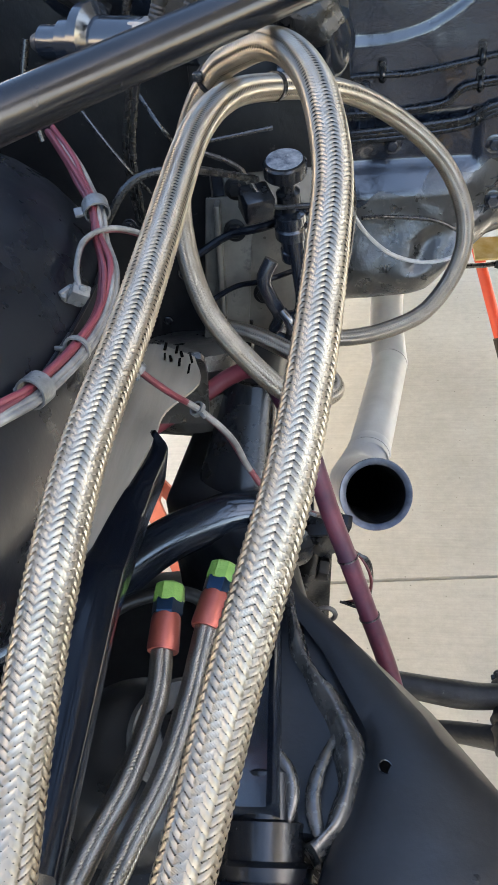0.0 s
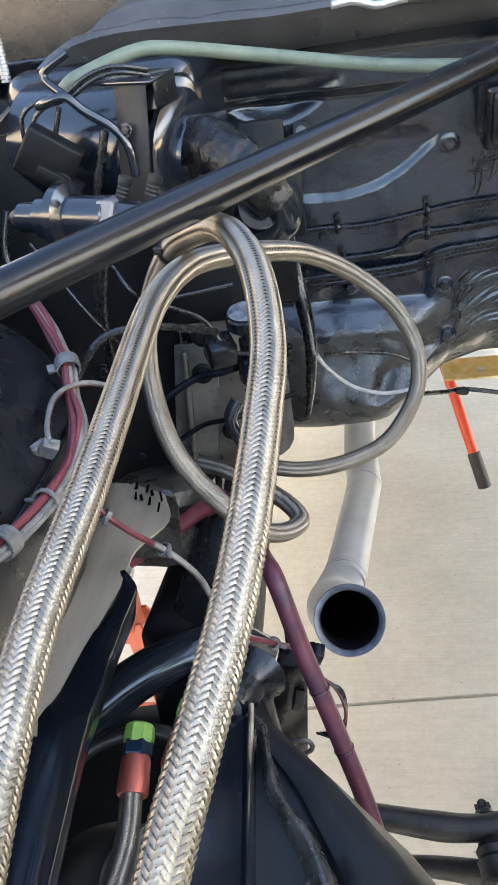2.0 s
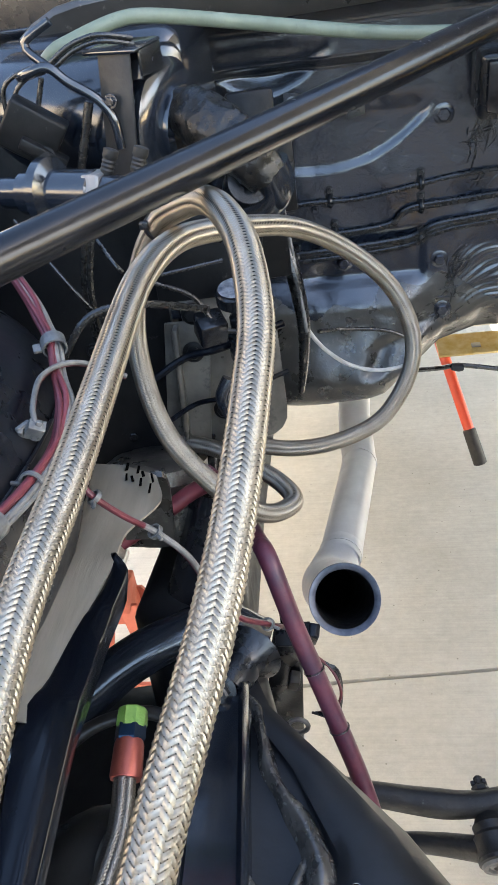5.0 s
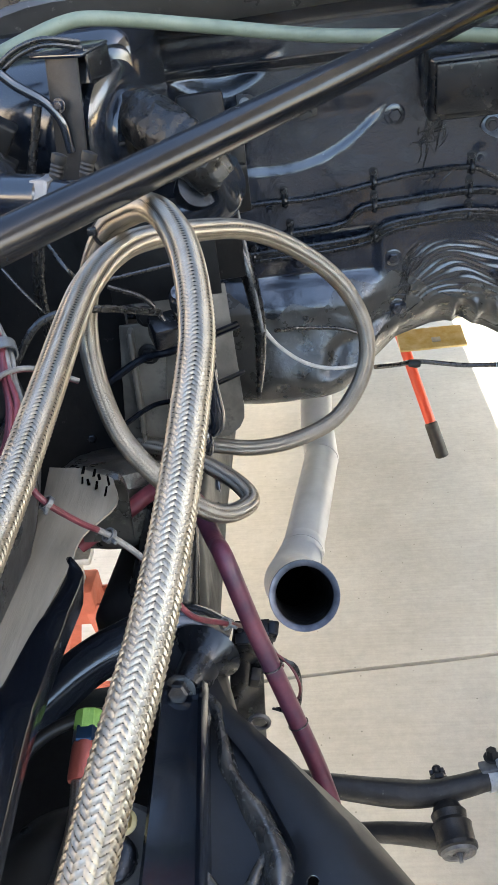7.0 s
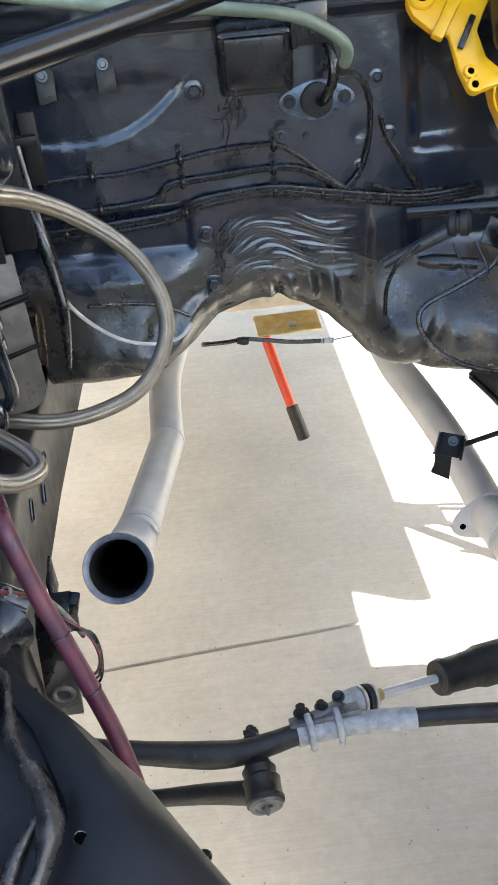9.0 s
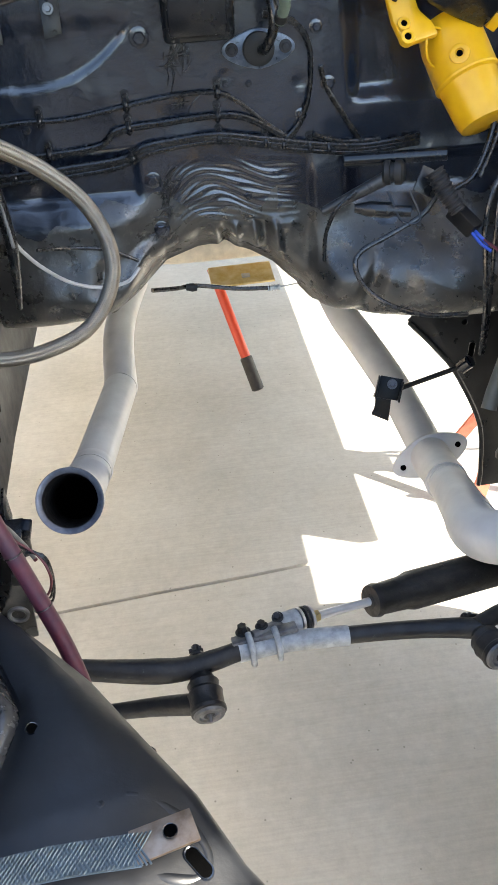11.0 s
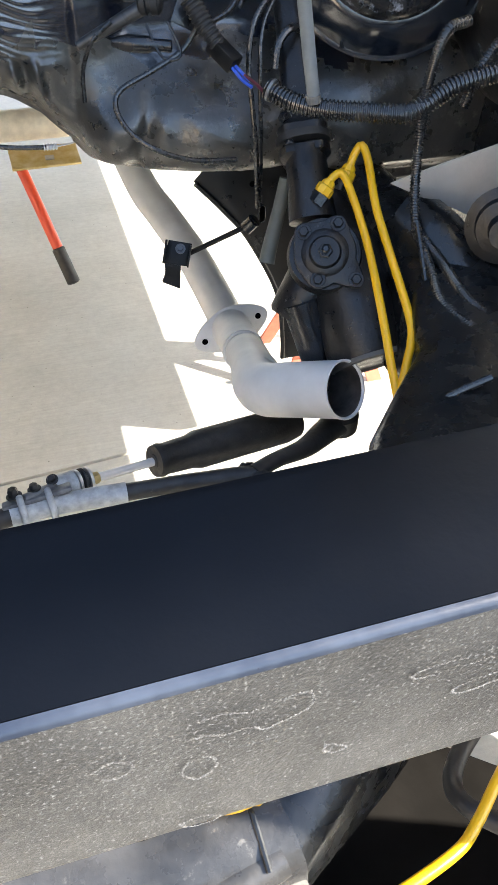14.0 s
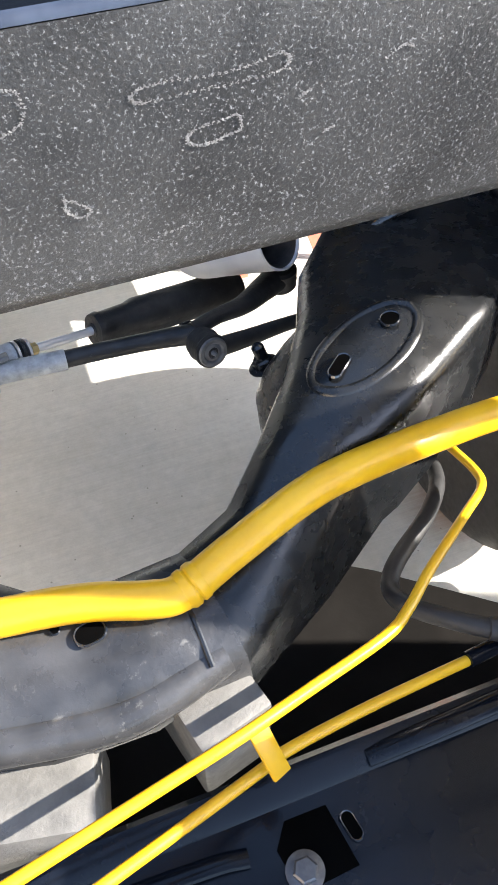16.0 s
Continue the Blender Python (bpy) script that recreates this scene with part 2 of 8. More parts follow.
bar_top = surface("bar_top", (0.0018, 0.0026, 0.0045), 0.30, col2=(0.0035, 0.0045, 0.007), scale=14, rough2=0.45, bump=0.05, bscale=300, dust=(0.16, 0.16, 0.16), dust_amount=0.06, dust_scale=700, spec=0.07)
worn_black = surface("worn_black", (0.022, 0.022, 0.023), 0.26, col2=(0.055, 0.054, 0.052), scale=30, rough2=0.42, bump=0.15, bscale=140, dust=(0.20, 0.19, 0.17), dust_amount=0.28, dust_scale=70)
# bluer, paler tone paints the sky's highlight along the bar's edge
edge_glint = surface("edge_glint", (0.008, 0.013, 0.026), 0.26, 0.2, col2=(0.040, 0.050, 0.072), scale=60, rough2=0.42, bump=0.03, bscale=300)
link_black = surface("link_black", (0.009, 0.009, 0.0095), 0.42, col2=(0.024, 0.023, 0.022), scale=34, rough2=0.6, bump=0.4, bscale=150, dust=(0.13, 0.125, 0.115), dust_amount=0.22, dust_scale=90, spec=0.4)
rail_paint = surface("rail_paint", (0.006, 0.0072, 0.0095), 0.34, col2=(0.013, 0.0145, 0.017), scale=12, rough2=0.5, bump=0.16, bscale=110, dust=(0.15, 0.148, 0.14), dust_amount=0.12, dust_scale=120, spec=0.5)
# grey lift paints the sky's sheen on the arm's rolled ridges
ridge_sheen = surface("ridge_sheen", (0.026, 0.0255, 0.0245), 0.16, col2=(0.080, 0.076, 0.069), scale=45, rough2=0.32, bump=0.12, bscale=160, dust=(0.18, 0.17, 0.15), dust_amount=0.24, dust_scale=80, spec=1.0)
plate_black = surface("plate_black", (0.0035, 0.004, 0.0048), 0.34, col2=(0.009, 0.009, 0.0092), scale=30, rough2=0.55, bump=0.3, bscale=110, dust=(0.12, 0.115, 0.105), dust_amount=0.22, dust_scale=80, spec=0.22)
# for the unseen dark ground added to lower the reflections
asphalt = surface("asphalt", (0.030, 0.032, 0.036), 0.8, col2=(0.046, 0.048, 0.052), scale=3, rough2=0.9, bump=0.4, bscale=160)
rail_dusty = surface("rail_dusty", (0.0045, 0.0052, 0.006), 0.17, col2=(0.010, 0.0105, 0.011), scale=16, rough2=0.36, bump=0.16, bscale=160, dust=(0.16, 0.155, 0.145), dust_amount=0.15, dust_scale=110, spec=0.5)
# grey and dust raised to paint the sky's sheen on the black cowl
cowl_dusty_sheen = surface("cowl_dusty_sheen", (0.030, 0.031, 0.033), 0.26, col2=(0.075, 0.076, 0.078), scale=8, rough2=0.42, bump=0.12, bscale=60, dust=(0.24, 0.235, 0.225), dust_amount=0.32, dust_scale=60)
concrete_grey = concrete()
braid_steel = braid_wire("stainless_braid", (0.45, 0.405, 0.335), 0.38)
braid_dark = braid_wire("dark_braid", (0.30, 0.285, 0.26), 0.34)
braid_tinned = braid_wire("tinned_braid", (0.20, 0.245, 0.26), 0.5)


# ---- builders ----
def thing(name, at=(0, 0, 0), label="", category="", group="", kind=""):
    ob = new(name)
    ob.location = at
    ob.empty_display_size = 0.02
    return tagged(ob, label, category, group, kind)


def rounded(me, angle=35):
    me.shade_smooth()
    me.set_sharp_from_angle(angle=radians(angle))


def part(name, bm, material, parent=None, label="", smooth=35):
    """Link a bmesh, in world metres, as one mesh object under a thing or a part."""
    me = bpy.data.meshes.new(name)
    bm.normal_update()
    bm.to_mesh(me)
    bm.free()
    return link_mesh(name, me, material, parent, label, smooth)


def link_mesh(name, me, material, parent=None, label="", smooth=35):
    me.materials.append(material)
    rounded(me, smooth)
    ob = new(name, me)
    if parent is not None:
        ob.parent = parent
        at = Vector(parent.location)
        if parent.parent is not None:
            at = at + Vector(parent.parent.location)
        me.transform(Matrix.Translation(-at))
    if label:
        tagged(ob, label)
    return ob


def box(size, m=None, bevel=0.002, segments=2, bm=None):
    bm = bm or bmesh.new()
    made = bmesh.ops.create_cube(bm, size=1.0)["verts"]
    bmesh.ops.scale(bm, vec=size, verts=made)
    if bevel:
        es = list({e for v in made for e in v.link_edges})
        made = list({v for f in bmesh.ops.bevel(bm, geom=es, offset=bevel, segments=segments, affect="EDGES", profile=0.5)["faces"] for v in f.verts} | {v for v in made if v.is_valid})
    if m is not None:
        bmesh.ops.transform(bm, matrix=m, verts=made)
    return bm


def aim(a, b):
    """A pose at a whose z axis points to b."""
    d = Vector(b) - Vector(a)
    return Matrix.Translation(a) @ d.to_track_quat("Z", "Y").to_matrix().to_4x4()


def lathe(profile, a, b, sides=32, bm=None, caps=True):
    """Turned body round the line a to b; profile rows are (metres along, radius)."""
    bm = bm or bmesh.new()
    m = aim(a, b)
    rings = []
    for h, r in profile:
        rings.append([bm.verts.new(m @ Vector((r * math.cos(2 * math.pi * i / sides), r * math.sin(2 * math.pi * i / sides), h))) for i in range(sides)])
    for p, q in zip(rings, rings[1:]):
        for i in range(sides):
            bm.faces.new((p[i], p[(i + 1) % sides], q[(i + 1) % sides], q[i]))
    if caps:
        bm.faces.new(list(reversed(rings[0])))
        bm.faces.new(rings[-1])
    return bm


def rod(a, b, r, sides=20, bevel=0.0015, bm=None, r2=None):
    n = (Vector(b) - Vector(a)).length
    r2 = r if r2 is None else r2
    e = min(bevel, r * 0.4, n * 0.3)
    return lathe([(0, r - e), (e, r), (n - e, r2), (n, r2 - e)], a, b, sides, bm)


def glide(points, per=14):
    """A smooth line through the points (centripetal spline)."""
    p = [Vector(q) for q in points]
    p = [p[0] * 2 - p[1]] + p + [p[-1] * 2 - p[-2]]
    out = []
    for i in range(1, len(p) - 2):
        for k in range(per):
            t = k / per
            a, b, c, d = p[i - 1:i + 3]
            out.append(0.5 * ((2 * b) + (c - a) * t + (2 * a - 5 * b + 4 * c - d) * t * t + (3 * b - a - 3 * c + d) * t ** 3))
    out.append(p[-2].copy())
    return out


def even(line, step):
    """The same line in even steps."""
    pts = np.array([tuple(v) for v in line])
    s = np.r_[0, np.cumsum(np.linalg.norm(np.diff(pts, axis=0), axis=1))]
    n = max(2, int(s[-1] / step) + 1)
    q = np.linspace(0, s[-1], n)
    return np.stack([np.interp(q, s, pts[:, k]) for k in range(3)], 1), q


def frames(pts):
    """Two turning-free side vectors for each point of a line."""
    tan = np.gradient(pts, axis=0)
    tan /= np.linalg.norm(tan, axis=1)[:, None]
    n = np.cross(tan[0], (0.13, 0.29, 0.95))
    n /= np.linalg.norm(n)
    ns = []
    for t in tan:
        n = n - t * (n @ t)
        n /= np.linalg.norm(n)
        ns.append(n)
    ns = np.array(ns)
    return ns, np.cross(tan, ns)


def tube(points, r, sides=14, step=0.006, bm=None, caps=True, per=14, rib=None, flat=1.0):
    """A round line; r is a radius or a list of radii along the points; rib (pitch, depth) makes a corrugated loom."""
    bm = bm or bmesh.new()
    pts, s = even(glide(points, per), step if rib is None else rib[0] / 4)
    ns, bs = frames(pts)
    if isinstance(r, (list, tuple)):
        radii = np.interp(s / s[-1], np.linspace(0, 1, len(r)), r)
    else:
        radii = np.full(len(s), r)
    if rib is not None:
        radii = radii + rib[1] * np.sign(np.sin(2 * np.pi * s / rib[0] + 0.4))
    rings = []
    for c, n, b, rr in zip(pts, ns, bs, radii):
        ring = []
        for i in range(sides):
            a = 2 * math.pi * i / sides
            ring.append(bm.verts.new(c + rr * (n * math.cos(a) + b * flat * math.sin(a))))
        rings.append(ring)
    for p, q in zip(rings, rings[1:]):
        for i in range(sides):
            bm.faces.new((p[i], p[(i + 1) % sides], q[(i + 1) % sides], q[i]))
    if caps:
        bm.faces.new(list(reversed(rings[0])))
        bm.faces.new(rings[-1])
    return bm


def plate(outline, thick, m=None, bevel=0.0015, bm=None):
    """A flat outline (x, y) with thickness, laid by the pose m."""
    own = bmesh.new()
    vs = [own.verts.new((x, y, 0)) for x, y in outline]
    f = own.faces.new(vs)
    made = bmesh.ops.extrude_face_region(own, geom=[f])["geom"]
    bmesh.ops.translate(own, vec=(0, 0, thick), verts=[v for v in made if isinstance(v, bmesh.types.BMVert)])
    bmesh.ops.recalc_face_normals(own, faces=own.faces)
    if bevel:
        bmesh.ops.bevel(own, geom=list(own.edges), offset=bevel, segments=2, affect="EDGES", profile=0.5)
    if m is not None:
        own.transform(m)
    if bm is None:
        return own
    me = bpy.data.meshes.new("tmp")
    own.to_mesh(me)
    own.free()
    bm.from_mesh(me)
    bpy.data.meshes.remove(me)
    return bm


def bolt(at, normal, r=0.008, h=0.006, washer=True, bm=None):
    """Hexagon head with a washer; normal points out of the seat."""
    bm = bm or bmesh.new()
    at, tip = Vector(at), Vector(at) + Vector(normal).normalized()
    if washer:
        lathe([(0, r * 1.5), (0.0012, r * 1.5), (0.0016, r * 1.42)], at, tip, 20, bm)
    lathe([(0.001, r), (h * 0.8, r), (h, r * 0.82)], at, tip, 6, bm)
    return bm


def studs(bm, at, normal, r=0.004, h=0.01):
    at = Vector(at)
    return lathe([(0, r), (h - r * 0.4, r), (h, r * 0.6)], at, at + Vector(normal), 12, bm)


def braided(name, points, radius, carriers, material, parent=None, label="", step=0.0013, lift=0.042):
    """Braid in plaits that go over two and under two, so that they stand in columns along the hose."""
    pts, s = even(glide(points, 20), step)
    ns, bs = frames(pts)
    count = len(s)
    verts, faces, uvs = [], [], []
    lay = radians(54)                      # plait against the hose's line
    width = 2 * math.pi * radius / carriers * math.cos(lay) * 0.5 * 0.85
    base = 0
    across = np.array([-1.0, 0.0, 1.0])
    crown = np.array([-0.30, 0.0, -0.30]) * width
    for hand in (1, -1):
        for i in range(carriers):
            theta = 2 * math.pi * i / carriers + hand * s * math.tan(lay) / radius
            wave = np.sin(carriers / 2 * theta) * hand
            r = radius * (1 + lift * np.tanh(2.4 * wave))
            block = np.empty((count, 3, 3))
            for j in range(3):
                # step across the plait: along the hose and back round it
                th = theta - hand * across[j] * width * math.cos(lay) / radius
                k = s + across[j] * width * math.sin(lay)
                idx = np.clip(k / step, 0, count - 1.001)
                lo = idx.astype(int)
                fr = (idx - lo)[:, None]
                c = pts[lo] * (1 - fr) + pts[lo + 1] * fr
                n_, b_ = ns[lo], bs[lo]
                rr = (r + crown[j])[:, None]
                block[:, j] = c + rr * (n_ * np.cos(th)[:, None] + b_ * np.sin(th)[:, None])
            verts.append(block.reshape(-1, 3))
            a = base + 3 * np.arange(count - 1)
            for j in range(2):
                quad = np.stack([a + j, a + j + 1, a + j + 4, a + j + 3], 1)
                faces.append(quad if hand < 0 else quad[:, ::-1])
                u = np.tile([[j / 2], [(j + 1) / 2], [(j + 1) / 2], [j / 2]], (1, 1)).ravel()
                uvs.append(np.tile(u if hand < 0 else u[::-1], (count - 1, 1)))
            base += 3 * count
    verts, faces, uvs = np.concatenate(verts), np.concatenate(faces), np.concatenate(uvs).ravel()
    me = bpy.data.meshes.new(name)
    me.vertices.add(len(verts))
    me.vertices.foreach_set("co", verts.ravel())
    me.loops.add(faces.size)
    me.loops.foreach_set("vertex_index", faces.ravel().astype(np.int32))
    me.polygons.add(len(faces))
    me.polygons.foreach_set("loop_start", np.arange(0, faces.size, 4, dtype=np.int32))
    layer = me.uv_layers.new(name="along")
    data = np.zeros((faces.size, 2))
    data[:, 0] = uvs
    layer.data.foreach_set("uv", data.ravel())
    me.update(calc_edges=True)
    return tagged(link_mesh(name, me, material, parent, label, 60), kind="stuff")


# ---- ground and added roof, road and walls ----
def build_ground():
    bm = bmesh.new()
    slope, at, gap = 0.092, 1.212, 0.0055
    xs = [-40, -4, -1] + [x * 0.25 for x in range(-3, 13)] + [4, 40]

    def y(x):
        return at + slope * x + 0.002 * math.sin(9 * x)

    near = [bm.verts.new((x, -40, 0)) for x in xs]
    a = [bm.verts.new((x, y(x) - gap, 0)) for x in xs]
    a2 = [bm.verts.new((x, y(x) - gap + 0.002, -0.035)) for x in xs]
    b2 = [bm.verts.new((x, y(x) + gap - 0.002, -0.035)) for x in xs]
    b = [bm.verts.new((x, y(x) + gap, 0)) for x in xs]
    far = [bm.verts.new((x, 60, 0)) for x in xs]
    for p, q in ((near, a), (a, a2), (a2, b2), (b2, b), (b, far)):
        for i in range(len(xs) - 1):
            bm.faces.new((p[i], p[i + 1], q[i + 1], q[i]))
    ob = part("ground", bm, concrete_grey)
    return tagged(ob, "broom-finished grey concrete drive with a straight control joint", "concrete floor", kind="structure")


def build_dark_ground():
    """Dark sheet in front of the drive, added out of view to darken reflections."""
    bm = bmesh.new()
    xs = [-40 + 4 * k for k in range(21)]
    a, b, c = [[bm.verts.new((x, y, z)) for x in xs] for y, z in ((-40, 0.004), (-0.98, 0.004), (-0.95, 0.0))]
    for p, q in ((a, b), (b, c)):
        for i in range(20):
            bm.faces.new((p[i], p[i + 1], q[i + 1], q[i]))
    tagged(part("road", bm, asphalt), "added dark ground in front of the drive, out of view, that darkens reflections", "road", kind="structure")


build_ground()
build_dark_ground()


def build_sun_block():
    """Flat roof on posts, unseen and added to keep the sun off the bay."""
    root = thing("unseen_roof", (2.35, 1.5, 2.6), "added flat board roof, out of view, that blocks the sun", "roof", kind="structure")
    board = surface("unseen_roof_board", (0.55, 0.52, 0.46), 0.8, bump=0.1)
    part("roof", plate([(1.20, ROOF_FRONT - 0.236), (3.45, ROOF_FRONT + 0.056), (3.45, ROOF_FRONT + 5.0), (1.20, ROOF_FRONT + 5.0)], 0.10, pose(0, 0, 2.60), 0.01), board, root)
    for y in (ROOF_FRONT + 0.1, ROOF_FRONT + 4.9):
        part("post", box((0.1, 0.1, 2.6), pose(3.35, y, 1.3), 0.008), board, root)


# front edge placed so a sun band falls on the driver's rail
ROOF_FRONT = -0.745
build_sun_block()


def build_unseen_walls():
    """Unseen walls, added to bounce warm light and to darken reflections."""
    stucco = surface("stucco", (0.62, 0.52, 0.40), 0.85, col2=(0.68, 0.58, 0.46), scale=2, bump=0.4, bscale=60)
    tagged(part("unseen_wall_west", box((0.2, 14.0, 3.2), pose(-3.3, 1.0, 1.6), 0.01), stucco), "added warm beige wall, out of view, that bounces sunlight", "wall", kind="structure")

    render_grey = surface("unseen_wall_grey", (0.20, 0.21, 0.23), 0.9, col2=(0.24, 0.25, 0.27), scale=2, bump=0.3, bscale=60)
    tagged(part("unseen_wall_south", box((18.0, 0.2, 1.8), pose(1.5, -7.0, 0.90), 0.01), render_grey), "added grey wall, out of view, that darkens reflections", "wall", kind="structure")


build_unseen_walls()


def build_cab():
    """Cab underside and outer body on the driver's side, out of view, which shade the drive."""
    root = thing("cab_body", (0.5, 2.2, 0.45), "black cab underbody and sills behind the firewall", "cab")
    # pan made pale so that it throws light onto the exhaust pipes
    part("floor_pan", box((1.80, 2.60, 0.02), pose(0.51, 2.45, 1.02), 0.004), surface("pan_bounce_grey", (0.40, 0.395, 0.38), 0.7, col2=(0.50, 0.49, 0.47), scale=6, bump=0.3, bscale=60), root, "pale floor pan, out of view, lightened to bounce light onto the pipes")
    part("sill", box((0.06, 3.0, 0.85), pose(1.42, 2.58, 0.87), 0.01), black_satin, root)
    part("sill", box((0.06, 3.0, 0.42), pose(-0.40, 2.58, 0.66), 0.01), black_satin, root)
    part("scuttle", box((1.82, 0.03, 0.9), pose(0.51, 1.18, 1.60), 0.004), black_satin, root)
    # added beam whose cream tone stands in for sunlit floor
    b = thing("pale_beam", (0.55, 2.2, 0.5), "added pale cream beam between the rails, standing in for sunlit floor", "crossmember")
    cream = surface("sunlit_cream", (0.62, 0.57, 0.47), 0.5, bump=0.1)
    part("beam", tube([(0.02, 2.25, 0.80), (0.10, 2.24, 0.66), (0.22, 2.22, 0.535), (0.55, 2.21, 0.515), (0.85, 2.22, 0.535), (0.97, 2.24, 0.66), (1.05, 2.25, 0.80)], 0.045, 20), cream, b)


def build_toe_sheet():
    """Body floor support that drops beside the driver's frame rail."""
    root = thing("body_mount_panel", (0.95, 1.05, 0.42), "black pressed body mount panel behind the steering gear", "panel")
    out = [(0.0, 0.0), (0.03, 0.032), (0.29, 0.06), (0.29, -0.42), (0.185, -0.42), (0.182, -0.36), (0.165, -0.25), (0.10, -0.12), (0.05, -0.055)]
    part("sheet", plate(out, 0.004, pose(0.797, 1.062, 0.815, 90), 0.001), black_dusty, root)
    part("flange", tube([(0.80, 1.056, 0.812), (0.85, 1.056, 0.757), (0.90, 1.056, 0.692), (0.962, 1.056, 0.566), (0.980, 1.056, 0.45), (0.982, 1.056, 0.40)], 0.005, 8), black_dusty, root)
    hole("slot", (0.925, 1.0575, 0.74), (0, -1, 0), 0.006, 0.010, 90, root)
    hole("hole", (0.905, 1.0575, 0.80), (0, -1, 0), 0.005, 0, 0, root)


build_cab()


# ---- firewall ----
def smooth(a, b, v):
    t = np.clip((v - a) / (b - a), 0, 1)
    return t * t * (3 - 2 * t)


ARCH_X = [-0.60, 0.05, 0.117, 0.20, 0.285, 0.327, 0.377, 0.432, 0.477, 0.521, 0.557, 0.603, 0.635, 0.70, 0.81, 0.905, 1.30]
ARCH_Z = [0.86, 0.86, 0.855, 0.858, 0.875, 0.922, 0.966, 0.984, 0.988, 0.968, 0.945, 0.894, 0.860, 0.850, 0.832, 0.830, 0.83]


def firewall_depth(x, z):
    """How far back the sheet stands: panels, steps, folds and dents."""
    y = np.full_like(x, 1.03)
    # pressed leaf-shaped recess with soft ledges, and a smaller one above it
    edge = np.polyval(np.polyfit([0.02, 0.10, 0.164, 0.204, 0.259, 0.308, 0.342, 0.366], [1.275, 1.269, 1.261, 1.256, 1.262, 1.283, 1.306, 1.330], 4), np.clip(x, 0.0, 0.38))
    y += 0.0048 * smooth(edge - 0.007, edge + 0.008, z) * (1 - smooth(1.318, 1.352, z)) * (1 - smooth(0.340, 0.372, x))
    edge = 1.366 + 6.0 * (x - 0.150) ** 2
    y += 0.010 * smooth(edge - 0.010, edge + 0.018, z) * (1 - smooth(1.40, 1.425, z)) * np.exp(-((x - 0.150) / 0.085) ** 4)
    # panel under the looms, and the shelf below it that stands proud
    y += 0.006 * (1 - smooth(1.150, 1.170, z)) * smooth(1.085, 1.105, z) * (1 - smooth(0.340, 0.358, x))
    y -= 0.024 * (1 - smooth(1.058, 1.106, z)) * (1 - smooth(0.300, 0.375, x + 0.35 * (1.05 - z)))
    # toe board on the passenger side: a swelling with flats, rolled under along its edge
    y -= 0.030 * np.exp(-((x - 0.235) / 0.11) ** 4) * np.exp(-((z - 0.955) / 0.055) ** 2)
    y += 0.012 * np.exp(-((x - 0.278 - 0.5 * (z - 0.98)) / 0.017) ** 2) * np.exp(-((z - 0.985) / 0.026) ** 4)
    y -= 0.012 * np.exp(-((x - 0.325 - 0.6 * (z - 0.98)) / 0.014) ** 2) * np.exp(-((z - 0.985) / 0.035) ** 4)
    y += 0.05 * (1 - smooth(0.84, 0.93, z)) * (x < 0.6)
    y += 0.07 * (1 - smooth(0.085, 0.112, x + 0.12 * (1.0 - z))) * (1 - smooth(1.0, 1.06, z))
    # tunnel mouth rolls back
    near_arch = z - np.interp(x, ARCH_X, ARCH_Z)
    y += 0.055 * np.exp(-(near_arch / 0.030) ** 2) * (np.abs(x - 0.465) < 0.5)
    # hammered folds beside the tunnel: they fan out from the left and run level to the right
    v = z + 0.24 * (x - 0.44) + 0.050 * np.exp(-(x - 0.392) / 0.030).clip(0, 3) + 0.006 * np.sin(x * 38)
    crumple = smooth(0.378, 0.402, x) * (1 - smooth(0.545, 0.612, x)) * smooth(1.028, 1.060, z + 0.10 * (x - 0.45)) * (1 - smooth(1.118, 1.146, z))
    w = v * 2 * np.pi / 0.0100 + 1.7 * np.sin(x * 31 + 2) + 1.5 * np.sin(x * 67 + v * 90)
    y += crumple * (0.0013 * (np.abs(np.sin(w / 2)) - 0.6) + 0.0010 * np.sin(v * 170 + x * 45))
    # flutes over the tunnel
    for cx, wd in ((0.478, 0.008), (0.541, 0.009)):
        c = cx - 0.12 * (z - 1.01)
        y += (0.012 * np.exp(-((x - c) / wd) ** 2) - 0.010 * np.exp(-((x - c - 0.017) / 0.007) ** 2) - 0.008 * np.exp(-((x - c + 0.016) / 0.007) ** 2)) * np.exp(-((z - 1.008) / 0.030) ** 4)
    # recess behind the motor with a slanting side and a ledge
    y += 0.012 * smooth(0.655 + 0.12 * (1.30 - z), 0.690 + 0.12 * (1.30 - z) * 0.2, x) * smooth(1.200, 1.230, z) * (1 - smooth(1.36, 1.40, z)) * (1 - smooth(0.82, 0.86, x))
    # shallow crease, then the toe board on the driver's side
    y -= 0.007 * smooth(0.606, 0.624, x) * (1 - smooth(1.10, 1.16, z))
    y += 0.016 * smooth(0.655, 0.70, x) * (1 - smooth(1.105, 1.130, z)) * smooth(1.035, 1.080, z)
    y -= 0.050 * smooth(0.60, 0.70, x) * (1 - smooth(0.945, 1.050, z - 0.10 * (x - 0.70)))
    y -= 0.055 * np.exp(-((x - 0.86) / 0.15) ** 2) * np.exp(-((z - 0.93) / 0.08) ** 2)
    y -= 0.022 * np.exp(-((x - 0.645) / 0.030) ** 2) * np.exp(-((z - 0.925) / 0.055) ** 2)
    y += 0.014 * np.exp(-((x - 0.700 - 0.3 * (z - 0.93)) / 0.016) ** 2) * np.exp(-((z - 0.93) / 0.06) ** 4)
    y += 0.045 * (1 - smooth(0.845, 0.885, z)) * (x >= 0.6)
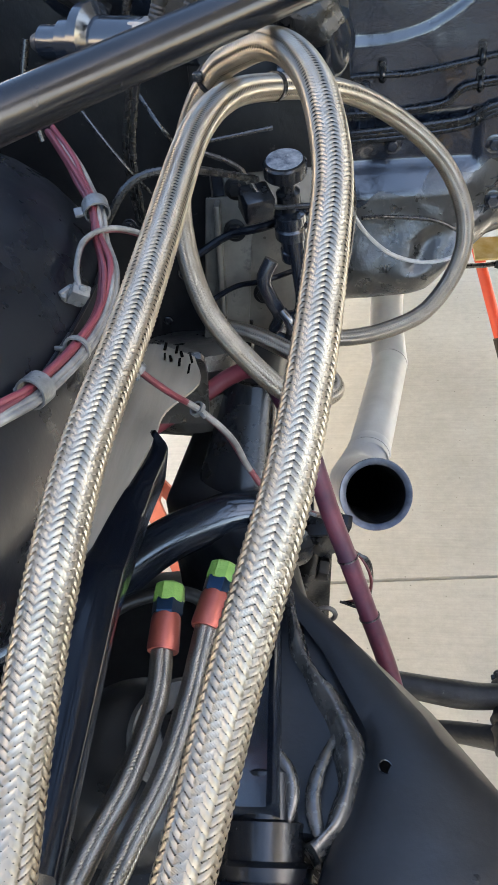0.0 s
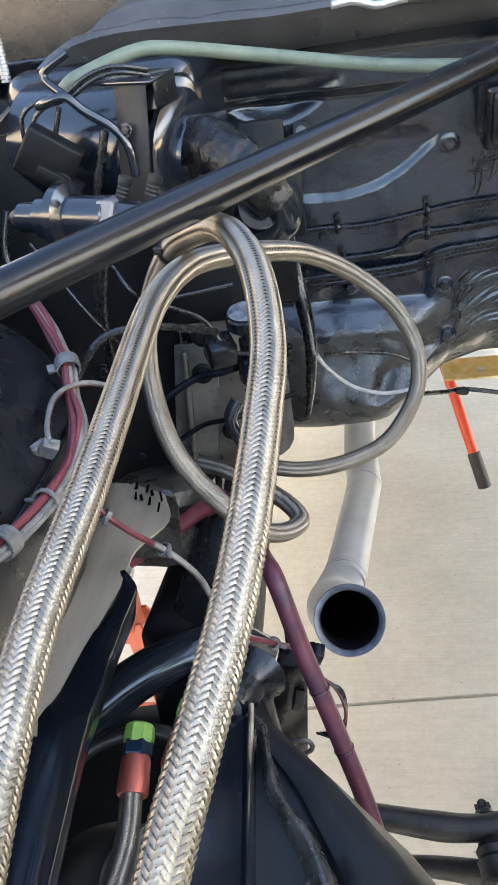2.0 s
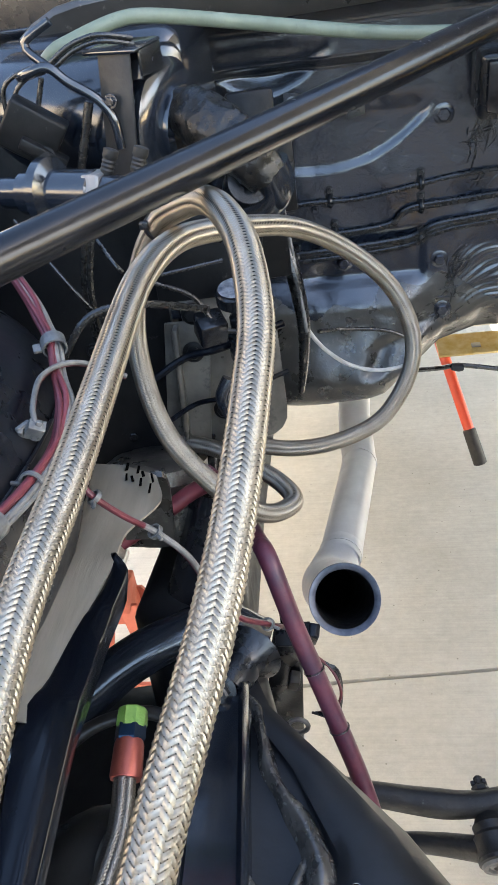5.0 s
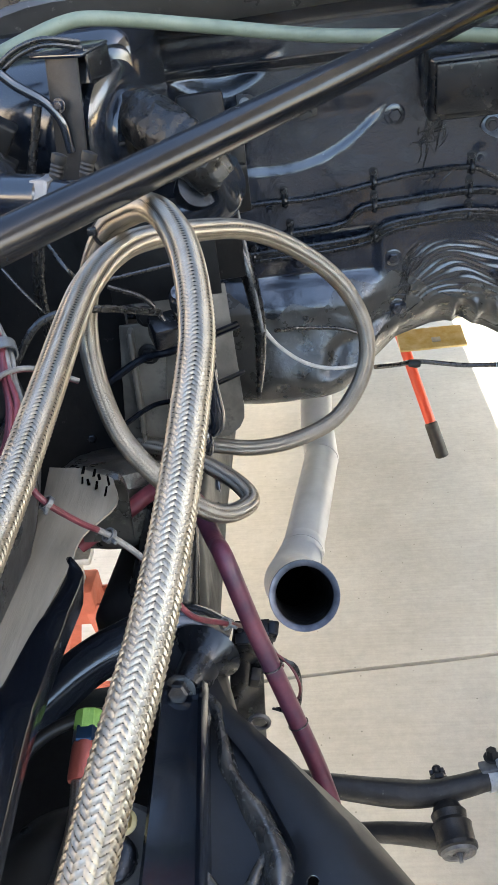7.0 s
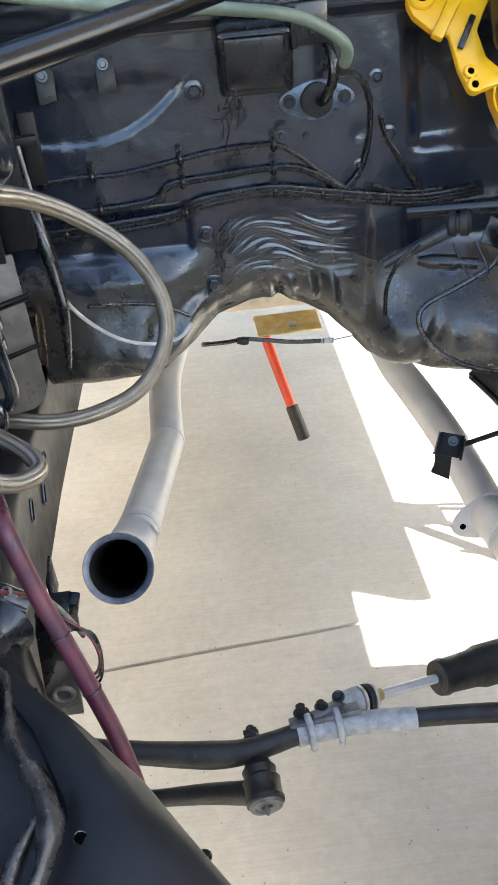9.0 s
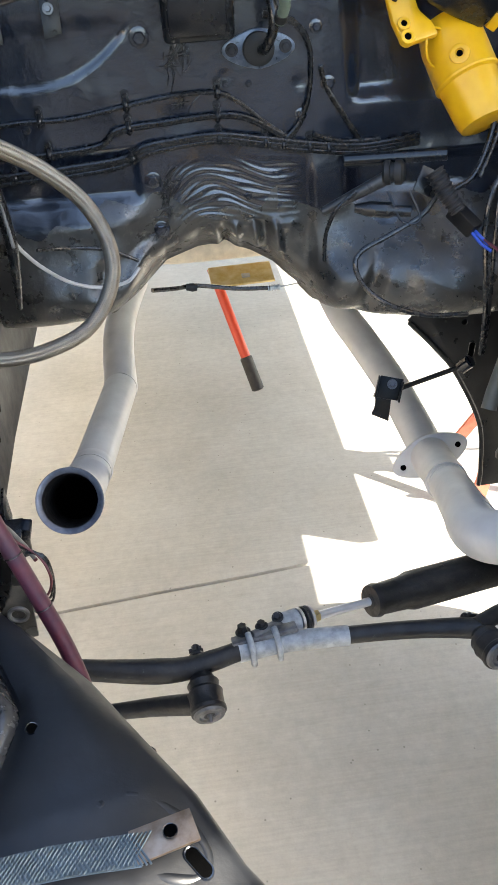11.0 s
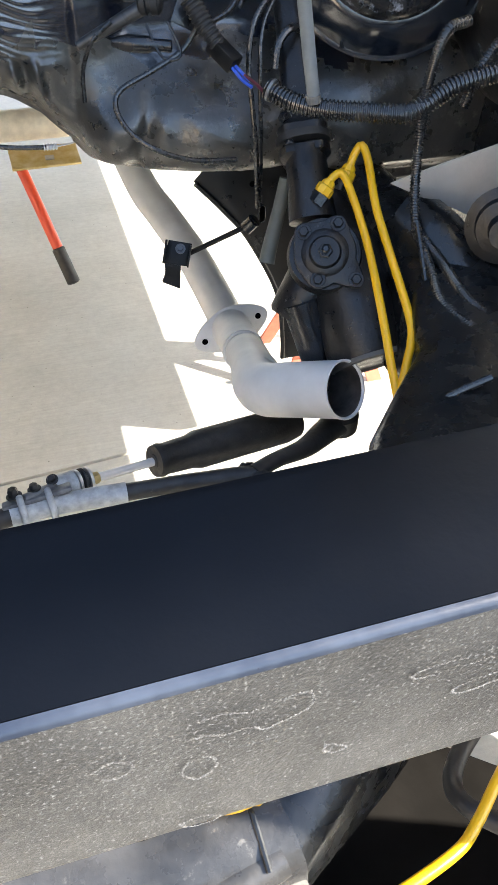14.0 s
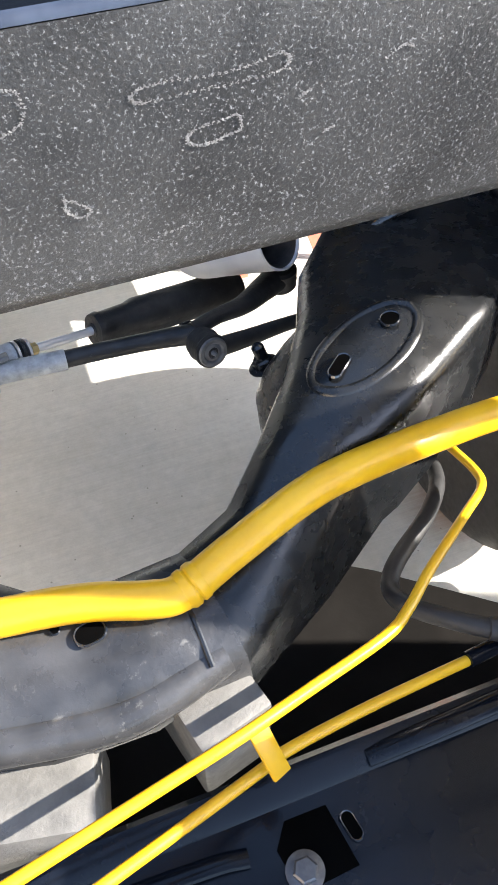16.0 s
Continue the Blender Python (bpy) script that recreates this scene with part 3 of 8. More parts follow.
    y -= 0.06 * smooth(0.92, 1.05, x)
    # shallow ledge under the cowl
    y -= 0.03 * smooth(1.385, 1.40, z)
    y -= 0.075 * smooth(1.435, 1.480, z)
    toe = smooth(0.60, 0.68, x) * (1 - smooth(1.00, 1.06, z)) + 0.8 * (1 - smooth(1.02, 1.07, z)) * (1 - smooth(0.33, 0.40, x))
    y += toe * (0.0024 * np.sin(x * 31 + z * 17) * np.sin(z * 27 - x * 11) + 0.0008 * np.sin(x * 97 + 2 * np.sin(z * 60)) * np.sin(z * 83))
    # hand-worked sheet: broad ripples and small ones
    rnd = random.Random(31)
    for k in range(14):
        a, c, ph = rnd.uniform(0, math.pi), 2 * math.pi / rnd.uniform(0.022, 0.11), rnd.uniform(0, 6.28)
        y += 0.014 / c * rnd.uniform(0.5, 1.0) * np.sin(c * (x * math.cos(a) + z * math.sin(a)) + ph)
    # knocks
    for cx, cz, a, w in ((0.42, 1.20, 0.003, 0.02), (0.30, 1.24, -0.003, 0.03), (0.20, 1.10, 0.004, 0.02), (0.25, 0.95, -0.004, 0.02), (0.36, 1.0, -0.006, 0.02), (0.75, 0.95, 0.006, 0.03), (0.66, 0.98, 0.008, 0.02), (0.58, 1.03, -0.006, 0.02), (0.44, 1.02, 0.006, 0.02), (0.515, 1.28, 0.002, 0.012), (0.49, 1.255, 0.002, 0.010), (0.60, 1.24, 0.002, 0.010)):
        y += a * np.exp(-((x - cx) ** 2 + (z - cz) ** 2) / w ** 2)
    return y


def build_firewall():
    xs = np.concatenate([np.linspace(-0.6, 0.05, 30), np.linspace(0.055, 0.358, 120), np.linspace(0.36, 0.625, 176), np.linspace(0.628, 0.90, 90), np.linspace(0.905, 1.3, 40)])
    bottom = np.interp(xs, ARCH_X, ARCH_Z)
    low = np.linspace(0, 1, 44, endpoint=False)[:, None]
    Z = np.concatenate([bottom[None] + low * (1.022 - bottom[None])] + [np.repeat(c[:, None], len(xs), 1) for c in (np.linspace(1.022, 1.155, 88, endpoint=False), np.linspace(1.155, 1.42, 104, endpoint=False), np.linspace(1.42, 1.478, 16))])
    X = np.repeat(xs[None], len(Z), 0)
    Y = firewall_depth(X, Z)
    co = np.stack([X, Y, Z], -1).reshape(-1, 3)
    n = len(xs)
    i = np.arange(len(Z) - 1)[:, None] * n + np.arange(n - 1)[None]
    faces = np.stack([i, i + 1, i + n + 1, i + n], -1).reshape(-1, 4)
    me = bpy.data.meshes.new("panel")
    me.from_pydata(co.tolist(), [], faces.tolist())
    root = thing("firewall", (0.47, 1.03, 0.85), "gloss black painted steel firewall with hammered folds over the tunnel", "firewall", kind="structure")
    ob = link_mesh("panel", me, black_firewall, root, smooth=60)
    me.materials.append(toe_dusty)
    cx, cz = X[:-1, :-1].ravel(), Z[:-1, :-1].ravel()
    limit = np.where(cx > 0.56, 1.045, 1.075) + 0.018 * np.sin(cx * 23) + 0.010 * np.sin(cx * 71 + cz * 40)
    me.polygons.foreach_set("material_index", (cz < limit).astype(np.int32))
    mod = ob.modifiers.new("thickness", "SOLIDIFY")
    mod.thickness, mod.offset = 0.003, -1
    return root


firewall = build_firewall()


def fw(x, z, out=0.0):
    """A place on the face of the firewall, so far proud of it."""
    return Vector((x, float(firewall_depth(np.array([x]), np.array([z]))[0]) - out, z))


# seam sealer smeared over joints
def smear(name, spots, parent):
    bm = bmesh.new()
    rnd = random.Random(5)
    for x, z, w, h in spots:
        for _ in range(int(70 * w * h / 0.0008)):
            px, pz = x + rnd.gauss(0, w * 0.45), z + rnd.gauss(0, h * 0.45)
            a = rnd.gauss(1.2, 0.5)
            l = rnd.uniform(0.005, 0.016)
            p = [fw(px + k * l * math.cos(a), pz + k * l * math.sin(a), 0.0005) for k in (-1, 0, 1)]
            p[1].x += rnd.uniform(-0.003, 0.003)
            tube(p, [0.0005, rnd.uniform(0.001, 0.002), 0.0005], 6, 0.005, bm, per=3)
    return part(name, bm, loom_plastic, parent, "brushed black seam sealer")


smear("sealer", [(0.425, 1.285, 0.016, 0.024), (0.428, 1.225, 0.014, 0.008)], firewall)
smear("sealer", [(0.395, 1.11, 0.012, 0.016), (0.385, 1.07, 0.008, 0.022), (0.375, 1.035, 0.018, 0.008)], firewall)


def build_looms():
    lines = [
        ("wiring_loom", [(0.150, 1.213), (0.20, 1.216), (0.262, 1.217), (0.342, 1.228), (0.40, 1.234), (0.470, 1.236), (0.505, 1.222), (0.545, 1.190), (0.590, 1.157)], 0.0032, 1),
        ("wiring_loom", [(0.110, 1.176), (0.17, 1.170), (0.228, 1.170), (0.30, 1.176), (0.330, 1.195), (0.40, 1.200), (0.472, 1.204), (0.52, 1.196), (0.575, 1.165)], 0.0036, 2),
        ("wiring_loom", [(0.110, 1.135), (0.17, 1.139), (0.25, 1.142), (0.328, 1.149), (0.363, 1.164), (0.40, 1.170), (0.471, 1.173), (0.54, 1.162), (0.61, 1.150), (0.69, 1.140), (0.78, 1.146)], 0.0048, 3),
        ("wiring_loom", [(0.548, 1.330), (0.59, 1.318), (0.612, 1.285), (0.612, 1.23), (0.598, 1.185), (0.575, 1.160)], 0.0035, 2),
        ("wiring_loom", [(0.628, 1.258), (0.636, 1.232), (0.656, 1.200), (0.678, 1.168), (0.695, 1.143)], 0.0032, 2),
        ("wiring_loom", [(0.618, 1.165), (0.66, 1.152), (0.72, 1.150)], 0.004, 1),
    ]
    rnd = random.Random(2)
    for name, line, r, strands in lines:
        a = line[0]
        root = thing(name, fw(a[0], a[1]), "black taped wiring loom clipped along the firewall", "wiring", "looms on the firewall")
        for k in range(strands):
            off = (k - (strands - 1) / 2) * r * 1.1
            pts = [fw(x, z + off + rnd.uniform(-0.001, 0.001), r + 0.002 + 0.001 * k) for x, z in line]
            part("wire", tube(pts, r * (0.9 if strands > 1 else 1), 10, 0.005), wire_black, root)
    for x, z in [(0.155, 1.214), (0.222, 1.217), (0.346, 1.229), (0.478, 1.236), (0.226, 1.170), (0.346, 1.197), (0.476, 1.204), (0.346, 1.152), (0.476, 1.172), (0.545, 1.162), (0.572, 1.156), (0.612, 1.150), (0.640, 1.146), (0.17, 1.139)]:
        root = thing("cable_clip", fw(x, z + 0.012), "black plastic cable clip screwed to the firewall", "clip", "clips on the firewall")
        part("screw", bolt(fw(x, z + 0.014, 0.0), (0, -1, 0), 0.0042, 0.005), black_satin, root)
        b = box((0.010, 0.003, 0.026), pose(*(fw(x, z + 0.004, 0.0015))), 0.001)
        arc = [fw(x, z + 0.007, 0.002), fw(x, z + 0.004, 0.010), fw(x, z - 0.003, 0.011), fw(x, z - 0.008, 0.002)]
        tube(arc, 0.0035, 8, 0.003, b)
        part("strap", b, black_satin, root)


build_looms()


def build_firewall_bolts():
    for x, z, r in [(0.376, 1.313, 0.009), (0.236, 1.123, 0.008), (0.371, 1.118, 0.008), (0.375, 1.040, 0.009), (0.622, 1.31, 0.006), (0.640, 1.235, 0.007), (0.60, 1.195, 0.006), (0.415, 1.322, 0.003), (0.413, 1.272, 0.003), (0.49, 1.245, 0.003), (0.524, 1.243, 0.003), (0.515, 1.08, 0.004), (0.20, 1.205, 0.004)]:
        root = thing("firewall_bolt", fw(x, z), "black painted hexagon bolt in the firewall", "bolt", "firewall bolts")
        bm = lathe([(0, r * 1.65), (0.0015, r * 1.55), (0.0025, r * 1.2)], fw(x, z, -0.001), fw(x, z, 1), 20)
        part("washer", bm, black_firewall, root)
        part("head", bolt(fw(x, z, 0.002), (0, -1, 0), r, 0.006, False), black_firewall, root)


build_firewall_bolts()


def build_steering_flange():
    """Two-bolt grommet plate with a bundle of wires through it."""
    c = Vector((0.540, 0, 1.288))
    root = thing("grommet_plate", fw(c.x, c.z), "worn blue-black two-bolt oval plate with a cable through it", "plate")
    out = []
    for i in range(40):
        a = 2 * math.pi * i / 40
        out.append((0.052 * math.cos(a) * (0.55 + 0.45 * abs(math.cos(a)) ** 1.5), 0.026 * math.sin(a)))
    part("flange", plate(out, 0.004, pose(c.x, fw(c.x, c.z).y - 0.001, c.z, 90, 0, 0), 0.001), surface("worn_flange", (0.05, 0.065, 0.095), 0.24, 0.5, col2=(0.16, 0.19, 0.24), scale=60, rough2=0.42, bump=0.2, bscale=200), root)
    part("grommet", lathe([(0, 0.023), (0.006, 0.022), (0.009, 0.016), (0.009, 0.008)], fw(c.x, c.z, 0.004), fw(c.x, c.z, 1), 24), black_rubber, root)
    for dx in (-0.038, 0.038):
        part("bolt", bolt(fw(c.x + dx, c.z + 0.001, 0.005), (0, -1, 0), 0.006, 0.005), black_paint, root)
    part("cable", tube([fw(0.542, 1.287, 0.0), fw(0.546, 1.292, 0.03), fw(0.556, 1.318, 0.045), fw(0.556, 1.345, 0.04), fw(0.548, 1.37, 0.02)], 0.007, 12), wire_black, root)


build_steering_flange()


dark_steel = surface("dark_steel", (0.12, 0.12, 0.12), 0.3, 0.8, col2=(0.2, 0.2, 0.2), bump=0.1)


def build_firewall_box():
    root = thing("relay_box", fw(0.455, 1.33), "plain black relay box on the firewall", "relay box")
    part("cover", box((0.094, 0.07, 0.078), pose(0.455, 0.985, 1.355, 8, 0, 0), 0.008, 3), black_satin, root)
    part("lid", box((0.075, 0.012, 0.060), pose(0.453, 0.946, 1.352, 8, 0, 0), 0.004, 2), black_satin, root)
    root = thing("wire_bracket", fw(0.515, 1.37), "black stepped bracket beside the relay box", "bracket")
    part("bracket", box((0.05, 0.03, 0.05), pose(0.525, 1.0, 1.385, 0, 0, 8), 0.004), black_satin, root)
    part("tab", box((0.008, 0.05, 0.045), pose(0.503, 0.97, 1.385), 0.002), black_satin, root)
    # folded tabs on the raised panel
    for x, z in ((0.262, 1.345), (0.182, 1.338)):
        root = thing("folded_tab", fw(x, z), "bent black sheet tab with a shiny screw", "tab")
        part("tab", plate([(-0.012, -0.024), (0.012, -0.02), (0.014, 0.02), (-0.010, 0.024)], 0.002, pose(*fw(x, z, 0.006), 78, 0, 12), 0.0006), gear_black, root)
        part("screw", bolt(fw(x, z + 0.012, 0.01), (0, -1, 0.2), 0.005, 0.006), dark_steel, root)


build_firewall_box()


# ---- frame ----
def loft(sections, bm=None, closed=True):
    """Skin between like-numbered rows of points."""
    bm = bm or bmesh.new()
    rings = [[bm.verts.new(p) for p in row] for row in sections]
    k = len(rings[0])
    for p, q in zip(rings, rings[1:]):
        for i in range(k if closed else k - 1):
            bm.faces.new((p[i], p[(i + 1) % k], q[(i + 1) % k], q[i]))
    if closed:
        bm.faces.new(list(reversed(rings[0])))
        bm.faces.new(rings[-1])
    bmesh.ops.recalc_face_normals(bm, faces=bm.faces)
    return bm


CENTRE = 0.535
# half of the frame, from the rear to the middle of the crossmember: inner edge (out from the centre, y, z), outer edge, bottom z
FRAME = [
    ((0.462, 3.00, 0.87), (0.56, 3.00, 0.87), 0.70),
    ((0.462, 1.00, 0.87), (0.56, 1.00, 0.87), 0.70),
    ((0.455, 0.75, 0.88), (0.56, 0.75, 0.88), 0.70),
    ((0.425, 0.56, 0.89), (0.56, 0.56, 0.91), 0.73),
    ((0.390, 0.440, 0.880), (0.540, 0.42, 0.93), 0.75),
    ((0.335, 0.385, 0.868), (0.510, 0.29, 0.94), 0.76),
    ((0.275, 0.318, 0.864), (0.455, 0.20, 0.96), 0.76),
    ((0.235, 0.250, 0.862), (0.400, 0.140, 0.965), 0.76),
    ((0.193, 0.180, 0.855), (0.325, 0.085, 0.945), 0.755),
    ((0.150, 0.112, 0.826), (0.245, 0.025, 0.845), 0.745),
    ((0.105, 0.068, 0.805), (0.165, -0.022, 0.800), 0.735),
    ((0.055, 0.062, 0.820), (0.080, -0.042, 0.800), 0.740),
    ((0.0, 0.058, 0.818), (0.0, -0.045, 0.803), 0.745),
]
# the passenger side is cut away round the control arm
HALF = {1: FRAME[:4] + [
    ((0.390, 0.440, 0.876), (0.540, 0.42, 0.895), 0.75),
    ((0.335, 0.385, 0.866), (0.510, 0.29, 0.885), 0.76),
    ((0.275, 0.318, 0.862), (0.455, 0.20, 0.898), 0.76),
    ((0.240, 0.243, 0.868), (0.385, 0.145, 0.905), 0.76),
    ((0.197, 0.177, 0.864), (0.297, 0.098, 0.885), 0.755),
    ((0.149, 0.122, 0.852), (0.212, 0.060, 0.855), 0.745),
    ((0.105, 0.081, 0.832), (0.155, 0.012, 0.828), 0.735),
] + FRAME[11:], -1: FRAME[:4] + [
    ((0.390, 0.440, 0.880), (0.425, 0.425, 0.890), 0.75),
    ((0.335, 0.385, 0.882), (0.381, 0.362, 0.886), 0.76),
    ((0.273, 0.318, 0.884), (0.342, 0.272, 0.888), 0.76),
    ((0.221, 0.247, 0.882), (0.352, 0.225, 0.893), 0.76),
    ((0.178, 0.192, 0.876), (0.375, 0.130, 0.905), 0.755),
    ((0.143, 0.140, 0.850), (0.285, 0.045, 0.870), 0.745),
    ((0.101, 0.096, 0.826), (0.165, -0.022, 0.812), 0.735),
] + FRAME[11:]}


def frame_top(side, k, f):
    """A place on the top of the frame: row k (may be between rows), f from the inner to the outer edge."""
    i = min(int(k), len(FRAME) - 2)
    g = k - i
    p = [Vector(HALF[side][i + j][0]) * (1 - f) + Vector(HALF[side][i + j][1]) * f for j in (0, 1)]
    q = p[0] * (1 - g) + p[1] * g
    q.z += 0.012 * math.sin(math.pi * f)
    return Vector((CENTRE + side * q.x, q.y, q.z))


def frame_at(side, x, y):
    """The place on the top of the frame over (x, y)."""
    best = min(((frame_top(side, k / 10, f / 20) - Vector((x, y, 0))).xy.length, k, f) for k in range(40, 115) for f in range(21))
    return frame_top(side, best[1] / 10, best[2] / 20)


def frame_normal(side, x, y):
    """The way the top of the frame faces over (x, y)."""
    d = 0.012
    a, b = frame_at(side, x + d, y) - frame_at(side, x - d, y), frame_at(side, x, y + d) - frame_at(side, x, y - d)
    n = a.cross(b).normalized()
    return n if n.z > 0 else -n


def frame_rows(side, first, last):
    """Cross-sections with finely stepped rows."""
    secs = []
    n = (last - first) * 4
    for j in range(n + 1):
        k = first + (last - first) * j / n
        i = min(int(k), len(FRAME) - 2)
        g = k - i
        g = g * g * (3 - 2 * g) * 0.5 + g * 0.5
        zb = HALF[side][i][2] * (1 - g) + HALF[side][i + 1][2] * g
        row = []
        inner, outer = frame_top(side, i + g, 0), frame_top(side, i + g, 1)
        across = (outer - inner).normalized()
        row.append(Vector((inner.x, inner.y, zb)))
        row.append(inner - Vector((0, 0, 0.014)))
        row.append(inner - Vector((0, 0, 0.005)) + across * 0.004)
        row.append(inner + across * 0.013)
        row += [frame_top(side, i + g, f) for f in (0.2, 0.35, 0.5, 0.65, 0.8)]
        row.append(outer - across * 0.013)
        row.append(outer - Vector((0, 0, 0.005)) - across * 0.004)
        row.append(outer - Vector((0, 0, 0.016)))
        flare = 0.050 * max(0.0, 1 - abs(i + g - 8.8) / 2.4) if side > 0 else 0.004
        row.append(Vector((outer.x, outer.y, zb)) + (Vector((flare, 0.15 * flare, 0)) if side > 0 else across * flare))
        secs.append(row)
    return secs


def hole(name, at, normal, r, long=0.0, turn=0.0, parent=None):
    """A punched hole or slot: rolled lip and a flat near-black disc that paints the depth's shade."""
    at, normal = Vector(at), Vector(normal).normalized()
    m = Matrix.Translation(at) @ normal.to_track_quat("Z", "Y").to_matrix().to_4x4() @ Matrix.Rotation(radians(turn), 4, "Z")
    out = [(r * math.cos(a) + (long if math.cos(a) > 0 else -long), r * math.sin(a)) for a in [2 * math.pi * i / 24 + 0.01 for i in range(24)]]
    bm = bmesh.new()
    rings = []
    for s, z in ((1.16, -0.0005), (1.08, 0.0012), (0.98, 0.0008), (0.94, -0.004)):
        rings.append([bm.verts.new(m @ Vector((x * s, y * s, z))) for x, y in out])
    for p, q in zip(rings, rings[1:]):
        for i in range(24):
            bm.faces.new((p[i], p[(i + 1) % 24], q[(i + 1) % 24], q[i]))
    lip = part(name + "_lip", bm, black_paint, parent)
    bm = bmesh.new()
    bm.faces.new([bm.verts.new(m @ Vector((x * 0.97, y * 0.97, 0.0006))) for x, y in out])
    part(name, bm, shade_fill, parent)
    return lip


def build_frame():
    for side in (-1, 1):
        root = thing("frame_rail", (CENTRE + side * 0.42, 0.8, 0.70), "scuffed dusty black pressed steel frame rail" if side > 0 else "black painted pressed steel frame rail with a sloping flat top", "frame rail", "frame rails")
        part("rail", loft(frame_rows(side, 0, 11 if side > 0 else 10)), rail_paint if side < 0 else rail_dusty, root, smooth=50)
        n = Vector((-side * 0.35, -0.25, 0.9))
        # oval boss round two holes
        a, b = (frame_at(-1, 0.350, 0.134), frame_at(-1, 0.288, 0.168)) if side < 0 else (frame_at(1, 0.776, 0.146), frame_at(1, 0.832, 0.174))
        n = frame_normal(side, (a.x + b.x) / 2, (a.y + b.y) / 2)
        mid, half = (a + b) / 2, (b - a).normalized() * (0.062 if side > 0 else 0.05)
        perp = half.cross(n).normalized() * (0.034 if side > 0 else 0.026)
        loop = []
        for t in [2 * math.pi * i / 14 for i in range(15)]:
            q = mid + half * math.cos(t) + perp * math.sin(t)
            loop.append(Vector((q.x, q.y, frame_at(side, q.x, q.y).z)))
        part("boss", tube([q - n * (0.0035 if side > 0 else 0.0055) for q in loop], 0.0065, 12, 0.005, caps=False, flat=0.8), rail_paint if side < 0 else rail_dusty, root)
        hole("slot", a + n * (0.0025 if side > 0 else 0.0008), n, 0.0060, 0.0075, 140 if side > 0 else 70, root)
        if side > 0:
            hole("hole", b + n * 0.0025, n, 0.0085, 0, -10, root)
        if side < 0:
            hole("hole", frame_at(-1, 0.221, 0.255) + Vector((0, 0, 0.001)), n, 0.005, 0, 0, root)
            for y, z in ((0.93, 0.815), (0.88, 0.79), (0.80, 0.82)):
                hole("slot", (CENTRE - 0.4555 + 0.006 * (1.0 - y), y, z), (1, 0, 0), 0.0045, 0.011, 55, root)
            # bracket on the inner side
            part("bracket", box((0.004, 0.05, 0.05), pose(0.135, 0.625, 0.835, 0, 0, 5), 0.0015), black_satin, root)
        else:
            edge = glide([(0.806, 0.302, 0), (0.787, 0.292, 0), (0.762, 0.280, 0), (0.739, 0.260, 0), (0.731, 0.229, 0), (0.728, 0.194, 0), (0.714, 0.172, 0), (0.716, 0.146, 0)], 4)
            secs = []
            for p in edge:
                secs.append([p + Vector((0.050, -0.020, 0.862)), p + Vector((0.020, -0.010, 0.815)), p + Vector((0.006, -0.004, 0.785)), p + Vector((0, 0, 0.755)), p + Vector((0.004, -0.002, 0.715)), p + Vector((0.008, -0.004, 0.716)), p + Vector((0.004, -0.002, 0.755)), p + Vector((0.010, -0.006, 0.783)), p + Vector((0.024, -0.012, 0.812)), p + Vector((0.053, -0.022, 0.858))])
            part("gusset", loft(secs), rail_dusty, root, smooth=60)
        at = Vector((0.757, 0.280, 0.772)) if side > 0 else Vector((CENTRE - 0.237, 0.305, 0.725))
        b = bolt(at, (-side * 0.3, 0.2, 0.9), 0.012, 0.012)
        studs(b, at + Vector((0, 0, 0.005)), (-side * 0.3, 0.2, 0.9), 0.007, 0.026)
        part("stud", b, black_satin, root)
    root = thing("front_crossmember", (CENTRE, 0.02, 0.74), "worn black pressed steel front crossmember with punched holes, sunlight painted in as grey", "crossmember")
    secs = frame_rows(-1, 10, 12) + list(reversed(frame_rows(1, 11, 12)))[1:]
    part("beam", loft(secs), dusty_black_sunlit, root, smooth=50)
    # rounded front face and a lapped joint
    part("nose", tube([(0.28, 0.002, 0.815), (0.36, -0.020, 0.792), (0.43, -0.034, 0.785), (0.50, -0.044, 0.782), (0.545, -0.040, 0.784), (0.598, -0.026, 0.788)], 0.017, 18), dusty_black_sunlit, root)
    part("lap", tube([(0.575, 0.045, 0.8165), (0.582, 0.0, 0.819), (0.585, -0.040, 0.802)], 0.0025, 8), black_satin, root)
    hole("hole", (0.506, 0.008, 0.8255), (0, 0, 1), 0.0085, 0.003, 10, root)
    hole("hole", (0.482, 0.020, 0.8255), (0, 0, 1), 0.0035, 0, 0, root)
    return root


build_frame()
build_toe_sheet()


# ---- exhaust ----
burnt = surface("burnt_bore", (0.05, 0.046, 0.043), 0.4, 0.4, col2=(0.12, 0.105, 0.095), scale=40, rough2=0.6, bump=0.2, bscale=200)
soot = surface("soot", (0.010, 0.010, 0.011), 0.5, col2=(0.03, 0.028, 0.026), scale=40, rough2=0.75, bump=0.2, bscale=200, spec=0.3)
pipe_rim = surface("blued_pipe_end", (0.07, 0.08, 0.105), 0.34, 0.5, col2=(0.16, 0.175, 0.21), scale=40, rough2=0.5, bump=0.2, bscale=200)


